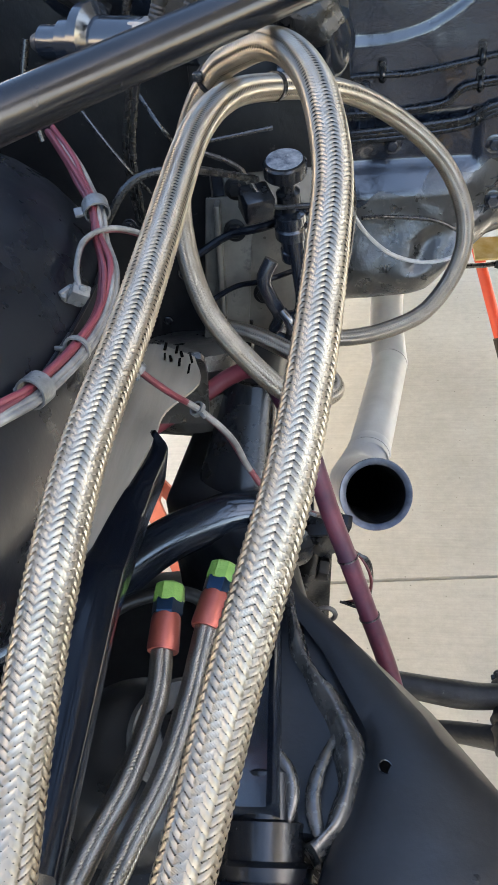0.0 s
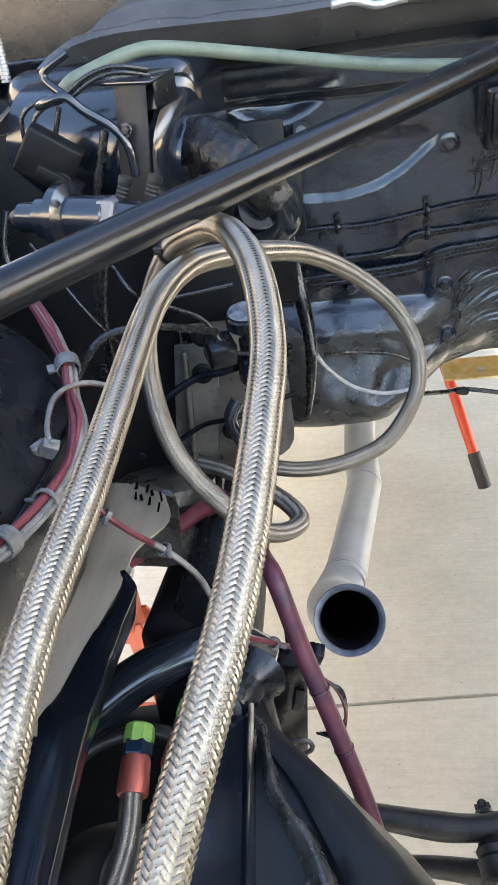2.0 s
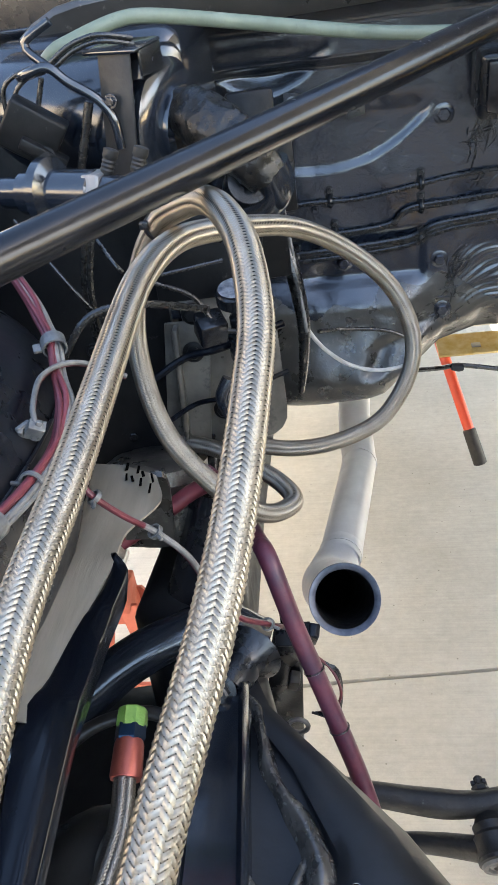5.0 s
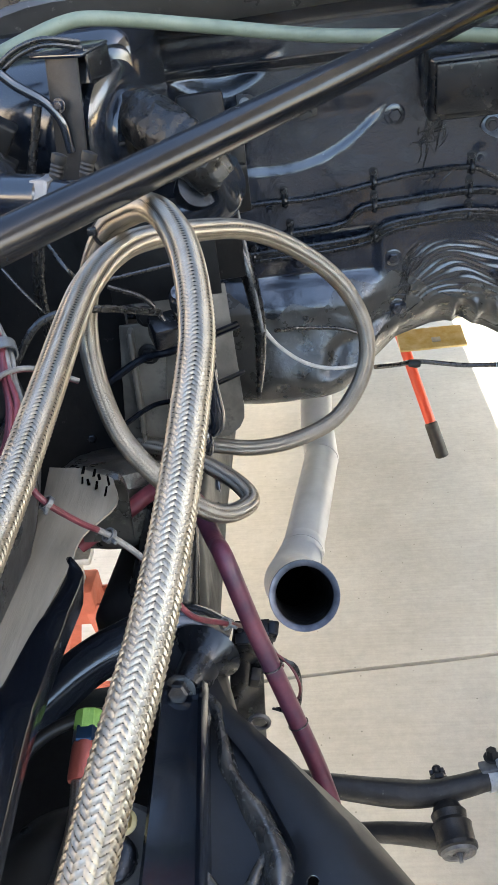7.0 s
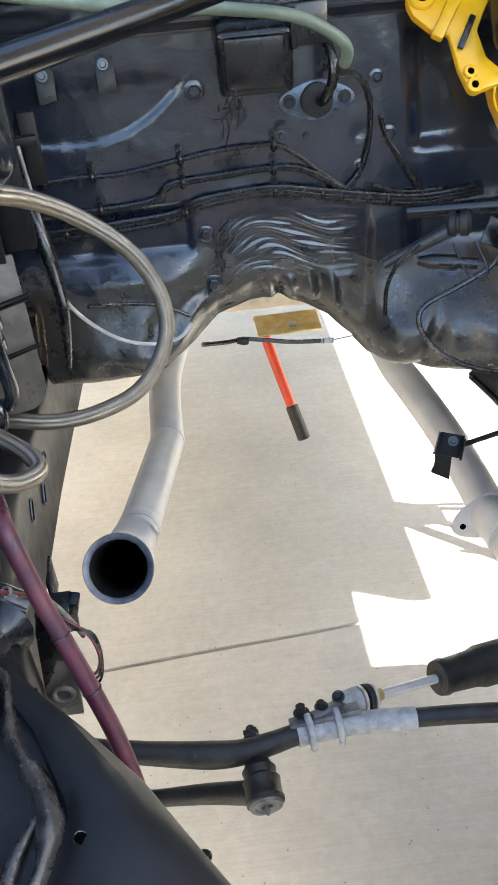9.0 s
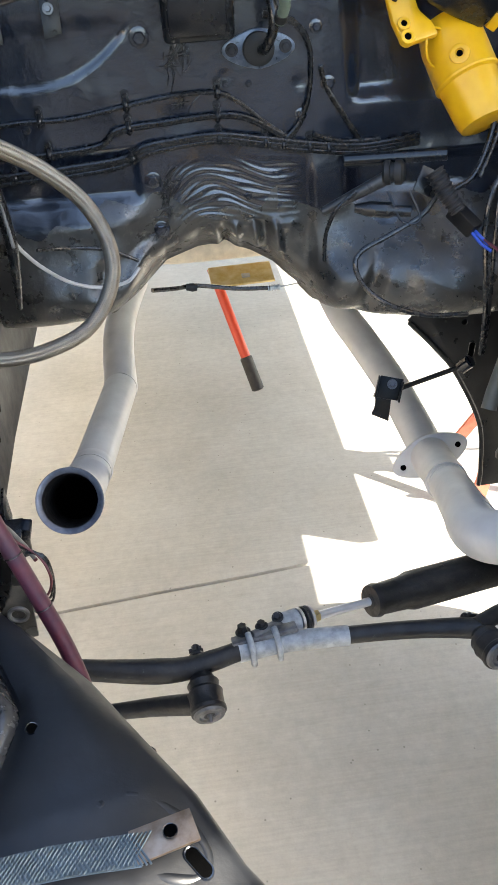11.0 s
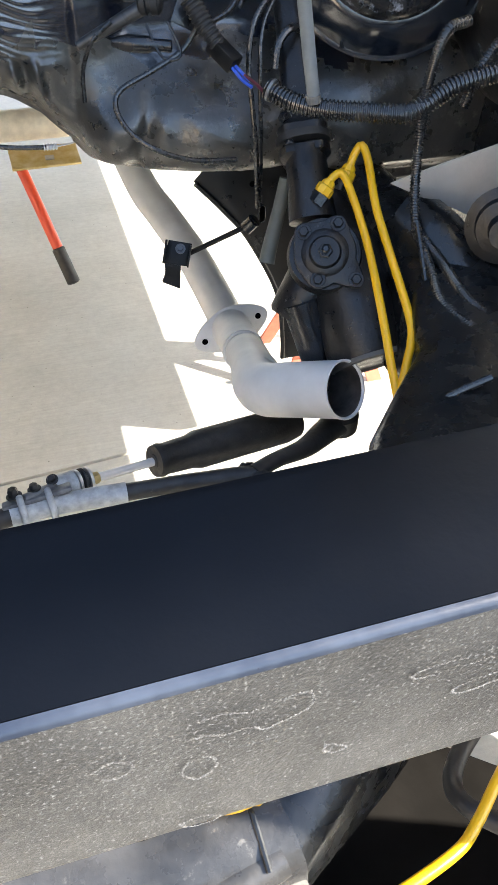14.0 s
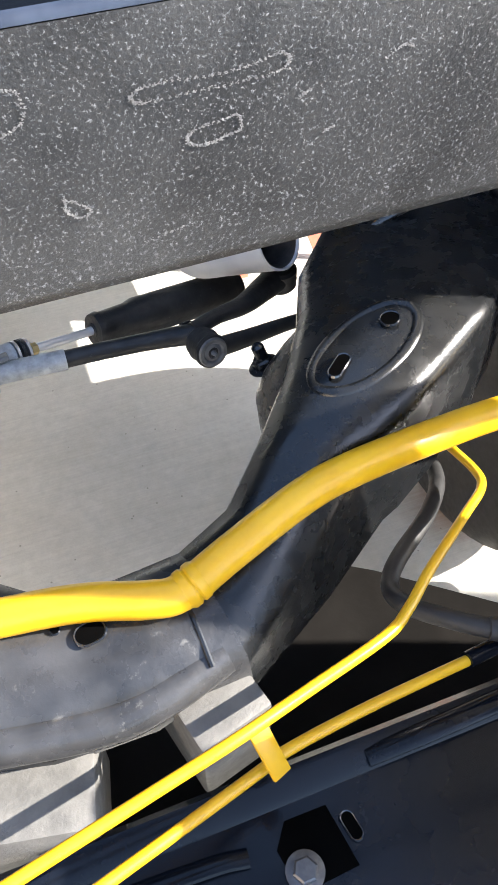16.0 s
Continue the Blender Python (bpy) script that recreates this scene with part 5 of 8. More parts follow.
def build_front_bar():
    root = thing("radiator_support", (0.45, -0.155, 1.26), "black box-section upper radiator support bar with a dirty front face", "support bar")
    y0, y1, zt, zb = -0.172, -0.136, 1.3155, 1.2650
    xs = np.linspace(-0.55, 1.45, 41)
    r = 0.0018
    rise = 0.022                          # the bar climbs a little towards the driver's side
    edge = [(y0 + r - r * math.cos(radians(a)), zt - r + r * math.sin(radians(a))) for a in (4, 20, 36, 52, 68, 86)] + [(y0 + r, zt - 0.002), (y0 + 0.002, zt - r)]
    # strip along the edge that carries the painted highlight
    part("rolled_edge", loft([[(x, y, z + rise * (x - 0.52)) for y, z in edge] for x in xs]), edge_glint, root, "rolled edge with its blue sky highlight painted in", smooth=50)
    top = [(y0 + r + 0.0001, zt - 0.0001), (y0 + 0.010, zt), (y1 - 0.004, zt + 0.001), (y1 - 0.001, zt), (y1, zt - 0.003), (y1, zb + 0.003), (y1 - 0.003, zb), (y0 + 0.005, zb), (y0 + 0.0052, zt - 0.005), (y0 + r + 0.0002, zt - 0.0025)]
    part("top_rail", loft([[(x, y, z + rise * (x - 0.52)) for y, z in top] for x in xs]), bar_top, root, smooth=50)
    face = [(y0 + 0.0001, zt - r - 0.0001), (y0 + 0.0001, zt - 0.007), (y0, zt - 0.018), (y0 + 0.0003, zb + 0.004), (y0 + 0.0015, zb + 0.0006), (y0 + 0.004, zb - 0.0006), (y0 + 0.0048, zb + 0.002), (y0 + 0.0019, zt - r - 0.0001)]
    part("front_face", loft([[(x, y, z + rise * (x - 0.52)) for y, z in face] for x in xs]), bar_dirty, root, "dirty speckled front face", smooth=50)


build_front_bar()


# ---- sway bar and brake lines ----
def build_front_lines():
    root = thing("sway_bar", (0.57, 0.02, 0.84), "bright yellow painted front sway bar", "sway bar")
    part("bar", tube([(0.05, 0.075, 0.838), (0.25, 0.060, 0.838), (0.446, 0.036, 0.840), (0.507, 0.026, 0.840), (0.553, 0.012, 0.838), (0.579, 0.009, 0.838), (0.624, 0.022, 0.849), (0.694, 0.041, 0.865), (0.748, 0.050, 0.868), (0.844, 0.066, 0.856), (0.897, 0.072, 0.850), (0.96, 0.083, 0.833)], 0.0148, 22), yellow_paint, root)
    part("collar", lathe([(-0.010, 0.0145), (-0.007, 0.0165), (-0.002, 0.0165), (0.0, 0.0148), (0.002, 0.0165), (0.007, 0.0165), (0.010, 0.0145)], (0.588, 0.0112, 0.8398), (0.624, 0.022, 0.849), 24, caps=False), yellow_paint, root)
    root = thing("brake_line", (0.58, -0.10, 0.82), "yellow painted steel line with a clip", "pipe line", "yellow lines")
    part("line", tube([(0.36, -0.15, 0.825), (0.43, -0.134, 0.82), (0.52, -0.116, 0.82), (0.58, -0.104, 0.82), (0.641, -0.088, 0.815), (0.715, -0.069, 0.812), (0.745, -0.052, 0.806), (0.785, -0.021, 0.796), (0.855, 0.030, 0.770), (0.895, 0.060, 0.756), (0.905, 0.085, 0.750), (0.905, 0.14, 0.735)], 0.0047, 12, 0.004), yellow_paint, root)
    part("line", tube([(0.40, -0.17, 0.80), (0.585, -0.118, 0.775), (0.62, -0.108, 0.772), (0.697, -0.098, 0.765), (0.80, -0.088, 0.752)], 0.0047, 12, 0.004), yellow_paint, root)
    part("sleeve", tube([(0.788, -0.089, 0.754), (0.83, -0.083, 0.748), (0.90, -0.07, 0.742), (1.0, -0.05, 0.735)], 0.0072, 14), navy_paint, root, "dark blue rubber sleeve")
    part("clip", box((0.016, 0.045, 0.004), pose(0.602, -0.112, 0.797, 50, 0, 20), 0.0015), yellow_paint, root)
    root = thing("cooler_hose", (0.79, 0.0, 0.76), "black rubber hose bent in a hairpin", "hose")
    part("hose", tube([(0.99, -0.17, 0.78), (0.88, -0.115, 0.775), (0.817, -0.08, 0.772), (0.781, -0.047, 0.763), (0.764, -0.020, 0.752), (0.768, 0.004, 0.740), (0.79, 0.028, 0.735), (0.850, 0.072, 0.722), (0.89, 0.118, 0.705), (0.905, 0.17, 0.69)], 0.0085, 14), black_rubber, root)
    part("end_band", lathe([(-0.006, 0.0086), (-0.005, 0.0100), (0.005, 0.0100), (0.006, 0.0086)], (0.817, -0.08, 0.772), (0.88, -0.115, 0.775), 20, caps=False), link_black, root)
    # gear lines
    root = thing("power_steering_line", (0.90, 0.66, 0.93), "pair of yellow painted power steering lines", "pipe line", "yellow lines")
    runs = (
        [(0.902, 0.713, 0.948), (0.912, 0.716, 0.960), (0.922, 0.711, 0.965), (0.927, 0.686, 0.949), (0.927, 0.616, 0.907), (0.910, 0.518, 0.867), (0.899, 0.455, 0.835), (0.893, 0.408, 0.807), (0.885, 0.36, 0.775)],
        [(0.935, 0.722, 0.962), (0.946, 0.729, 0.984), (0.954, 0.728, 0.994), (0.956, 0.707, 0.981), (0.949, 0.652, 0.943), (0.946, 0.591, 0.910), (0.942, 0.509, 0.868), (0.933, 0.476, 0.853), (0.912, 0.442, 0.834), (0.896, 0.412, 0.812), (0.888, 0.36, 0.775)],
    )
    for run in runs:
        a, b = Vector(run[0]), Vector(run[1])
        d = (b - a).normalized()
        part("line", tube(run, 0.0056, 12, 0.004), yellow_paint, root)
        part("fitting", lathe([(-0.012, 0.011), (-0.011, 0.0125), (0.000, 0.0125), (0.002, 0.010), (0.006, 0.0095), (0.010, 0.0065)], a, b, 8), yellow_paint, root)
        part("sleeve_nut", lathe([(-0.026, 0.013), (-0.012, 0.013), (-0.011, 0.011)], a, b, 6), black_satin, root, "black port nut")


build_front_lines()


# ---- passenger side: heater box, fender, wiring ----
def build_heater_box():
    root = thing("heater_box", (0.02, 0.80, 1.33), "black round heater housing with a folded strap bracket", "heater box")
    a, b = Vector((-0.105, 0.815, 1.402)), Vector((0.082, 0.752, 1.382))
    part("body", lathe([(0, 0.050), (0.010, 0.062), (0.05, 0.066), (0.11, 0.068), (0.150, 0.070), (0.165, 0.067), (0.176, 0.058), (0.186, 0.050)], a, b, 48), black_paint, root)
    part("end_cap", lathe([(0.178, 0.058), (0.182, 0.063), (0.188, 0.063), (0.194, 0.056), (0.197, 0.040)], a, b, 48), black_paint, root)
    part("inner_ring", lathe([(0.190, 0.038), (0.198, 0.041), (0.206, 0.039), (0.208, 0.030), (0.202, 0.026)], a, b, 40), black_paint, root)
    part("rear_shell", box((0.24, 0.14, 0.17), pose(-0.03, 0.92, 1.385, 0, 0, -8), 0.03, 4), black_paint, root)
    # folded strap: a flat top on the housing and a leg down its front
    ax = (b - a).normalized()
    t = Matrix.Rotation(math.atan2(ax.y, ax.x), 4, "Z")
    c = a + ax * 0.158 + Vector((0, 0, 0.004))
    part("strap_leg", box((0.034, 0.0035, 0.135), Matrix.Translation(c + Vector((-0.008, -0.071, 0.002))) @ t @ pose(0, 0, 0, -6, 4, 0), 0.0012), link_black, root)
    part("strap_top", box((0.056, 0.050, 0.0035), Matrix.Translation(c + Vector((0.002, -0.046, 0.072))) @ t @ pose(0, 0, 0, 6, 2, 0), 0.0012), black_paint, root)
    part("strap_tongue", box((0.020, 0.003, 0.030), Matrix.Translation(c + Vector((0.014, -0.060, 0.058))) @ t @ pose(0, 0, 0, -20, 0, 0), 0.001), black_satin, root)
    part("strap_tab", box((0.003, 0.040, 0.026), Matrix.Translation(c + Vector((0.028, -0.050, 0.060))) @ t, 0.001), black_satin, root)
    part("strap_bolt", bolt(c + Vector((-0.010, -0.075, 0.030)), (-0.3, -1, 0.1), 0.0045, 0.005), black_paint, root)
    part("strap_bolt", bolt(c + Vector((-0.046, -0.070, -0.048)), (-0.3, -1, 0.1), 0.0065, 0.006), black_paint, root)
    m = thing("insulated_pipe", (0.13, 0.71, 1.36), "tar-coated lumpy insulated pipe bend", "pipe")
    bm = tube([(0.088, 0.745, 1.396), (0.106, 0.726, 1.392), (0.130, 0.706, 1.378), (0.155, 0.690, 1.358), (0.170, 0.692, 1.338)], [0.022, 0.027, 0.028, 0.025, 0.021], 32, 0.002)
    for v in bm.verts:
        v.co += Vector(v.co - Vector((0.132, 0.712, 1.376))).normalized() * (0.0045 * noise.noise(v.co * 70) + 0.002 * noise.noise(v.co * 210))
    part("coating", bm, surface("tar", 0.004, 0.20, col2=0.010, scale=60, rough2=0.45, bump=0.9, bscale=160, dust=0.10, dust_amount=0.16, dust_scale=200), m)
    part("elbow", tube([(0.172, 0.695, 1.348), (0.176, 0.702, 1.326), (0.162, 0.710, 1.308), (0.130, 0.720, 1.298)], 0.0195, 24), black_paint, m)
    part("band", tube([(0.152, 0.690, 1.335), (0.142, 0.716, 1.322)], 0.021, 24, 0.01), black_satin, m)
    v = thing("valve_cylinder", (0.01, 0.60, 1.36), "black cylinder valve with a flange and a dull silver nut", "valve")
    a, b = Vector((-0.068, 0.632, 1.362)), Vector((0.087, 0.585, 1.358))
    part("body", lathe([(0, 0.010), (0.004, 0.014), (0.022, 0.014), (0.026, 0.019), (0.045, 0.020), (0.047, 0.031), (0.056, 0.031), (0.060, 0.021), (0.10, 0.020), (0.104, 0.016), (0.155, 0.015)], a, b, 36), black_paint, v)
    part("nut", lathe([(0.094, 0.0195), (0.096, 0.021), (0.110, 0.021), (0.112, 0.019)], a, b, 6), surface("dull_nut", (0.20, 0.20, 0.20), 0.45, 0.6, bump=0.1), v)
    part("cap", lathe([(-0.008, 0.006), (-0.002, 0.009), (0.002, 0.009)], a, b, 12), dark_zinc, v)
    for p in (Vector((0.040, 0.604, 1.374)), Vector((0.068, 0.598, 1.374))):
        q = p + Vector((0.010, 0.004, 0.024))
        j = part("ribbed_stub", lathe([(0, 0.005)] + [(0.002 + 0.0018 * k, 0.0062 if k % 2 else 0.0054) for k in range(7)] + [(0.015, 0.0066), (0.021, 0.0066), (0.022, 0.004)], p, q, 18), black_rubber, v)
    # tubes, wires and a plug round the box
    for i, (line, r) in enumerate((
        ([(-0.050, 0.70, 1.448), (-0.037, 0.69, 1.452), (-0.019, 0.69, 1.455), (-0.003, 0.69, 1.441), (0.021, 0.69, 1.424), (0.033, 0.69, 1.405), (0.035, 0.69, 1.378)], 0.0046),
        ([(-0.017, 0.72, 1.49), (-0.04, 0.72, 1.479), (-0.045, 0.72, 1.47), (-0.022, 0.705, 1.453)], 0.0042),
        ([(-0.022, 0.70, 1.455), (0.0, 0.70, 1.468), (0.021, 0.70, 1.474), (0.037, 0.70, 1.474), (0.060, 0.71, 1.468)], 0.0024),
        ([(-0.020, 0.70, 1.450), (0.002, 0.70, 1.463), (0.022, 0.70, 1.469), (0.038, 0.70, 1.469), (0.060, 0.71, 1.463)], 0.0024),
        ([(-0.022, 0.70, 1.454), (-0.045, 0.70, 1.454), (-0.068, 0.70, 1.442), (-0.072, 0.70, 1.417), (-0.070, 0.70, 1.403)], 0.0022),
        ([(-0.024, 0.698, 1.451), (-0.046, 0.698, 1.446), (-0.060, 0.698, 1.432), (-0.062, 0.70, 1.410)], 0.0022),
        ([(-0.030, 0.70, 1.446), (-0.038, 0.70, 1.426), (-0.046, 0.70, 1.406)], 0.0026),
        ([(0.013, 0.69, 1.422), (0.0, 0.69, 1.387), (-0.010, 0.69, 1.361)], 0.0044),
        ([(-0.118, 0.72, 1.35), (-0.128, 0.71, 1.31), (-0.120, 0.70, 1.26)], 0.004),
    )):
        t = thing("control_tube", line[1], "black control tube or wire beside the heater box", "tube", "tubes by the heater box")
        part("tube", tube(line, r, 12), black_paint if i < 2 else wire_black, t)
    t = thing("plug_block", (-0.048, 0.69, 1.40), "square black connector block", "connector")
    part("shell", box((0.056, 0.024, 0.046), pose(-0.048, 0.69, 1.402, 8, 36, 12), 0.003, 3), plate_black, t)
    part("rim", box((0.046, 0.016, 0.012), pose(-0.038, 0.680, 1.384, 8, 36, 12), 0.002, 2), plate_black, t)
    part("latch", bolt((-0.036, 0.676, 1.380), (0, -1, 0.2), 0.007, 0.005), plate_black, t)


build_heater_box()


def build_green_hose():
    root = thing("vacuum_hose", (0.25, 0.84, 1.45), "pale green rubber vacuum hose along the cowl", "hose")
    part("hose", tube([(-0.075, 0.775, 1.425), (-0.039, 0.765, 1.458), (-0.020, 0.772, 1.467), (0.028, 0.790, 1.480), (0.064, 0.802, 1.479), (0.143, 0.835, 1.462), (0.266, 0.862, 1.436), (0.335, 0.87, 1.426), (0.383, 0.875, 1.421), (0.419, 0.872, 1.418), (0.495, 0.88, 1.404), (0.541, 0.89, 1.381), (0.559, 0.90, 1.361), (0.556, 0.925, 1.335)], 0.0072, 16), green_hose_rubber, root)
    part("nipple", lathe([(0, 0.0085), (0.012, 0.0085), (0.014, 0.006)], (0.557, 0.915, 1.346), (0.556, 0.94, 1.32), 16), black_rubber, root)


build_green_hose()


def build_cowl():
    root = thing("cowl_panel", (0.3, 1.0, 1.52), "black cowl panel above the firewall", "cowl")
    secs = []
    for k in range(67):
        x = -0.60 + 1.95 * k / 66
        z = float(np.interp(x, [-0.60, -0.30, -0.175, -0.12, -0.085, -0.06, -0.02, 0.07, 0.16, 0.35, 1.35], [1.20, 1.33, 1.420, 1.464, 1.486, 1.494, 1.499, 1.498, 1.495, 1.500, 1.520]))
        w = 0.0016 * math.sin(x * 57) + 0.0012 * math.sin(x * 131)
        rise = 0.016 + 0.012 * math.exp(-((x - 0.02) / 0.06) ** 2) if x > -0.06 else 0.004
        secs.append([(x, 0.925, z - 0.040), (x, 0.908 + w, z - 0.012), (x, 0.899 + w, z - 0.003), (x, 0.903 + w, z + 0.004 + w), (x, 0.918, z + 0.005 + w), (x, 0.928, z - 0.010), (x, 0.950, z - 0.012), (x, 0.957, z + rise - 0.004), (x, 0.968, z + rise), (x, 1.05, z + rise + 0.012), (x, 1.16, z + rise + 0.020), (x, 1.16, z - 0.060)])
    part("ledge", loft(secs), cowl_dusty_sheen, root, smooth=60)
    part("seal", tube([(x, 0.939, z) for x, z in ((-0.07, 1.484), (-0.02, 1.490), (0.07, 1.489), (0.16, 1.486), (0.35, 1.491), (0.80, 1.500), (1.30, 1.510))], 0.006, 12), black_rubber, root, "black rubber seal in the cowl groove")
    r = thing("wiper_linkage", (0.232, 0.87, 1.496), "dull metal wiper linkage lying on the cowl", "wiper linkage")
    part("arm", tube([(0.232, 0.87, 1.496), (0.256, 0.875, 1.497), (0.28, 0.88, 1.49), (0.313, 0.885, 1.493), (0.362, 0.89, 1.491), (0.422, 0.9, 1.489)], 0.0045, 12), zinc, r)
    part("collar", tube([(0.313, 0.885, 1.493), (0.338, 0.887, 1.492)], 0.006, 12), dark_zinc, r)
    # fender edge on the passenger side
    f = thing("inner_fender", (-0.22, 0.6, 1.2), "black inner fender panel with a lifted stud", "fender")
    secs = []
    for k in range(14):
        y = -0.10 + 1.12 * k / 13
        secs.append([(-0.235, y, 0.55), (-0.225, y, 1.0), (-0.20 - 0.01 * math.sin(5 * y), y, 1.28), (-0.22, y, 1.42), (-0.30, y, 1.46), (-0.55, y, 1.47), (-0.55, y, 1.46), (-0.31, y, 1.445), (-0.24, y, 1.40), (-0.245, y, 0.55)])
    part("skin", loft(secs), black_dusty, f, smooth=60)
    part("stud", tube([(-0.155, 0.90, 1.46), (-0.155, 0.90, 1.53)], 0.006, 12, rib=(0.004, 0.0006)), zinc, f)
    part("corrugated_duct", tube([(-0.26, 0.74, 1.46), (-0.19, 0.75, 1.475), (-0.165, 0.80, 1.44)], 0.03, 20, rib=(0.008, 0.002)), black_rubber, f)


build_cowl()


scuffed_black = surface("scuffed_black", (0.004, 0.0055, 0.009), 0.20, col2=(0.011, 0.012, 0.015), scale=9, rough2=0.42, bump=0.22, bscale=45, dust=(0.17, 0.17, 0.17), dust_amount=0.14, dust_scale=150, spec=0.4)


def build_blower():
    """Domed black housing on the inner fender."""
    root = thing("blower_dome", (-0.10, 0.40, 1.10), "scuffed black domed housing on the inner fender", "housing")
    bm = bmesh.new()
    bmesh.ops.create_uvsphere(bm, u_segments=48, v_segments=30, radius=1.0)
    bmesh.ops.transform(bm, matrix=pose(-0.147, 0.382, 1.181) @ Matrix.Diagonal((0.162, 0.275, 0.162, 1)), verts=bm.verts)
    for v in bm.verts:
        if v.co.y < 0.382:
            v.co.y = 0.382 + (v.co.y - 0.382) * 1.7
        v.co += v.normal * 0.0025 * noise.noise(v.co * 14)
    part("dome", bm, scuffed_black, root, smooth=60)
    seam = [Vector((-0.147, 0.382, 1.181)) + Vector((0.1635 * math.cos(t) * math.sin(1.25), 0.277 * math.sin(t), 0.1635 * math.cos(t) * math.cos(1.25))) for t in [-1.2 + 0.2 * k for k in range(13)]]
    part("seam", tube(seam, 0.0016, 8, 0.006), scuffed_black, root)
    for t, h in ((-0.35, 0.75), (0.25, 0.5)):
        q = Vector((-0.147, 0.382, 1.181)) + Vector((0.162 * math.cos(t) * math.sin(h), 0.275 * math.sin(t), 0.162 * math.cos(t) * math.cos(h)))
        part("rivet", bolt(q, q - Vector((-0.147, 0.382, 1.181)), 0.005, 0.004), scuffed_black, root)
    # slanting splash panel with slots at its upper end
    s = thing("splash_panel", (0.02, 0.30, 1.0), "brown-grey brushed steel splash panel with a black lower lip", "panel")
    rows = [((-0.017, 0.559, 1.106), (0.038, 0.559, 1.090)), ((-0.013, 0.507, 1.100), (0.051, 0.513, 1.091)), ((-0.012, 0.463, 1.106), (0.030, 0.463, 1.095)), ((-0.010, 0.407, 1.113), (0.033, 0.410, 1.106)), ((-0.007, 0.338, 1.119), (0.028, 0.340, 1.111)), ((-0.001, 0.272, 1.127), (0.025, 0.273, 1.121)), ((0.009, 0.222, 1.140), (0.029, 0.224, 1.138))]
    left, right = glide([a for a, b in rows], 4), glide([b for a, b in rows], 4)
    secs = []
    for a, b in zip(left, right):
        a = a - Vector((0.006, 0, -0.002))
        mid = (a + b) / 2 + Vector((0, 0, 0.005))
        down = Vector((0, 0.001, -0.003))
        secs.append([a, mid, b, b + down, mid + down, a + down])
    part("panel", loft(secs), bare_brown, s, smooth=60)
    rows = [((0.033, 0.420, 1.106), (0.038, 0.416, 1.103)), ((0.027, 0.395, 1.098), (0.046, 0.399, 1.103)), ((0.027, 0.342, 1.109), (0.046, 0.342, 1.109)), ((0.024, 0.275, 1.119), (0.051, 0.278, 1.121)), ((0.027, 0.226, 1.136), (0.056, 0.225, 1.132)), ((0.046, 0.129, 1.137), (0.065, 0.131, 1.135)), ((0.054, 0.06, 1.142), (0.073, 0.06, 1.141))]
    left, right = glide([a for a, b in rows], 4), glide([b for a, b in rows], 4)
    secs = []
    for a, b in zip(left, right):
        a = a + Vector((-0.004, 0, 0.001))
        mid = (a + b) / 2 + Vector((0, 0, 0.004))
        down = Vector((-0.006, 0, -0.03))
        secs.append([a, mid, b, b + Vector((0.0005, 0, -0.003)), b + down, a + down])
    part("lip", loft(secs), navy_paint, s, smooth=60)
    rnd = random.Random(21)
    for i in range(8):
        x, y = 0.014 + 0.009 * (i % 4) + rnd.uniform(-0.002, 0.002), 0.552 - 0.017 * (i // 4) - 0.004 * (i % 4) + rnd.uniform(-0.003, 0.003)
        w, h = rnd.uniform(0.0010, 0.0017), rnd.uniform(0.004, 0.0075)
        # thin black slips painted in place of the slots' shade
        part("slot", plate([(-w, -h), (w, -h * 0.8), (w * 0.8, h), (-w, h * 0.9)], 0.002, pose(x, y, 1.1045 - 0.18 * (x - 0.014), 4, 14, 12 + rnd.uniform(-14, 14)), 0.0003), shade_fill, s)
    part("end_flange", loft([[(-0.022 + 0.066 * f, 0.560 + 0.010 * math.sin(3 * f), 1.104 - 0.012 * f), (-0.022 + 0.064 * f, 0.580 + 0.012 * math.sin(3 * f), 1.090 - 0.016 * f), (-0.020 + 0.060 * f, 0.592, 1.05), (-0.020 + 0.056 * f, 0.586, 0.99), (-0.020 + 0.056 * f, 0.582, 0.99), (-0.020 + 0.060 * f, 0.588, 1.05), (-0.022 + 0.064 * f, 0.577, 1.087 - 0.016 * f), (-0.022 + 0.066 * f, 0.557, 1.100 - 0.012 * f)] for f in [k / 6 for k in range(7)]]), toe_dusty, s, smooth=60)
    # added black panel fills the dark gap and hides the ground
    ap = thing("dark_fill_panel", (-0.10, 0.78, 0.95), "added black panel that fills the dark gap behind the splash panel", "apron")
    secs = []
    for k in range(13):
        f = k / 12
        x = -0.30 + 0.335 * f
        w = 0.006 * math.sin(9 * f)
        secs.append([(x, 0.76 + w, 1.42), (x, 0.75 + w, 1.20), (x, 0.735 + w, 1.06), (x, 0.72 + w, 0.97 - 0.02 * f), (x, 0.70, 0.91 - 0.03 * f), (x, 0.705, 0.90 - 0.03 * f), (x, 0.73 + w, 0.965 - 0.02 * f), (x, 0.745 + w, 1.06), (x, 0.76 + w, 1.20), (x, 0.77 + w, 1.42)])
    part("panel", loft(secs), plate_black, ap, smooth=60)
    for x, z in ((-0.035, 1.03), (-0.005, 1.09), (-0.06, 1.15)):
        part("bolt", bolt((x, 0.738, z), (0, -1, 0.1), 0.006, 0.006), black_satin, ap)
    # dark inner wheel shapes under the panel
    w = thing("spring_tower", (0.0, 0.70, 0.90), "dusty grey pressed spring tower", "tower")
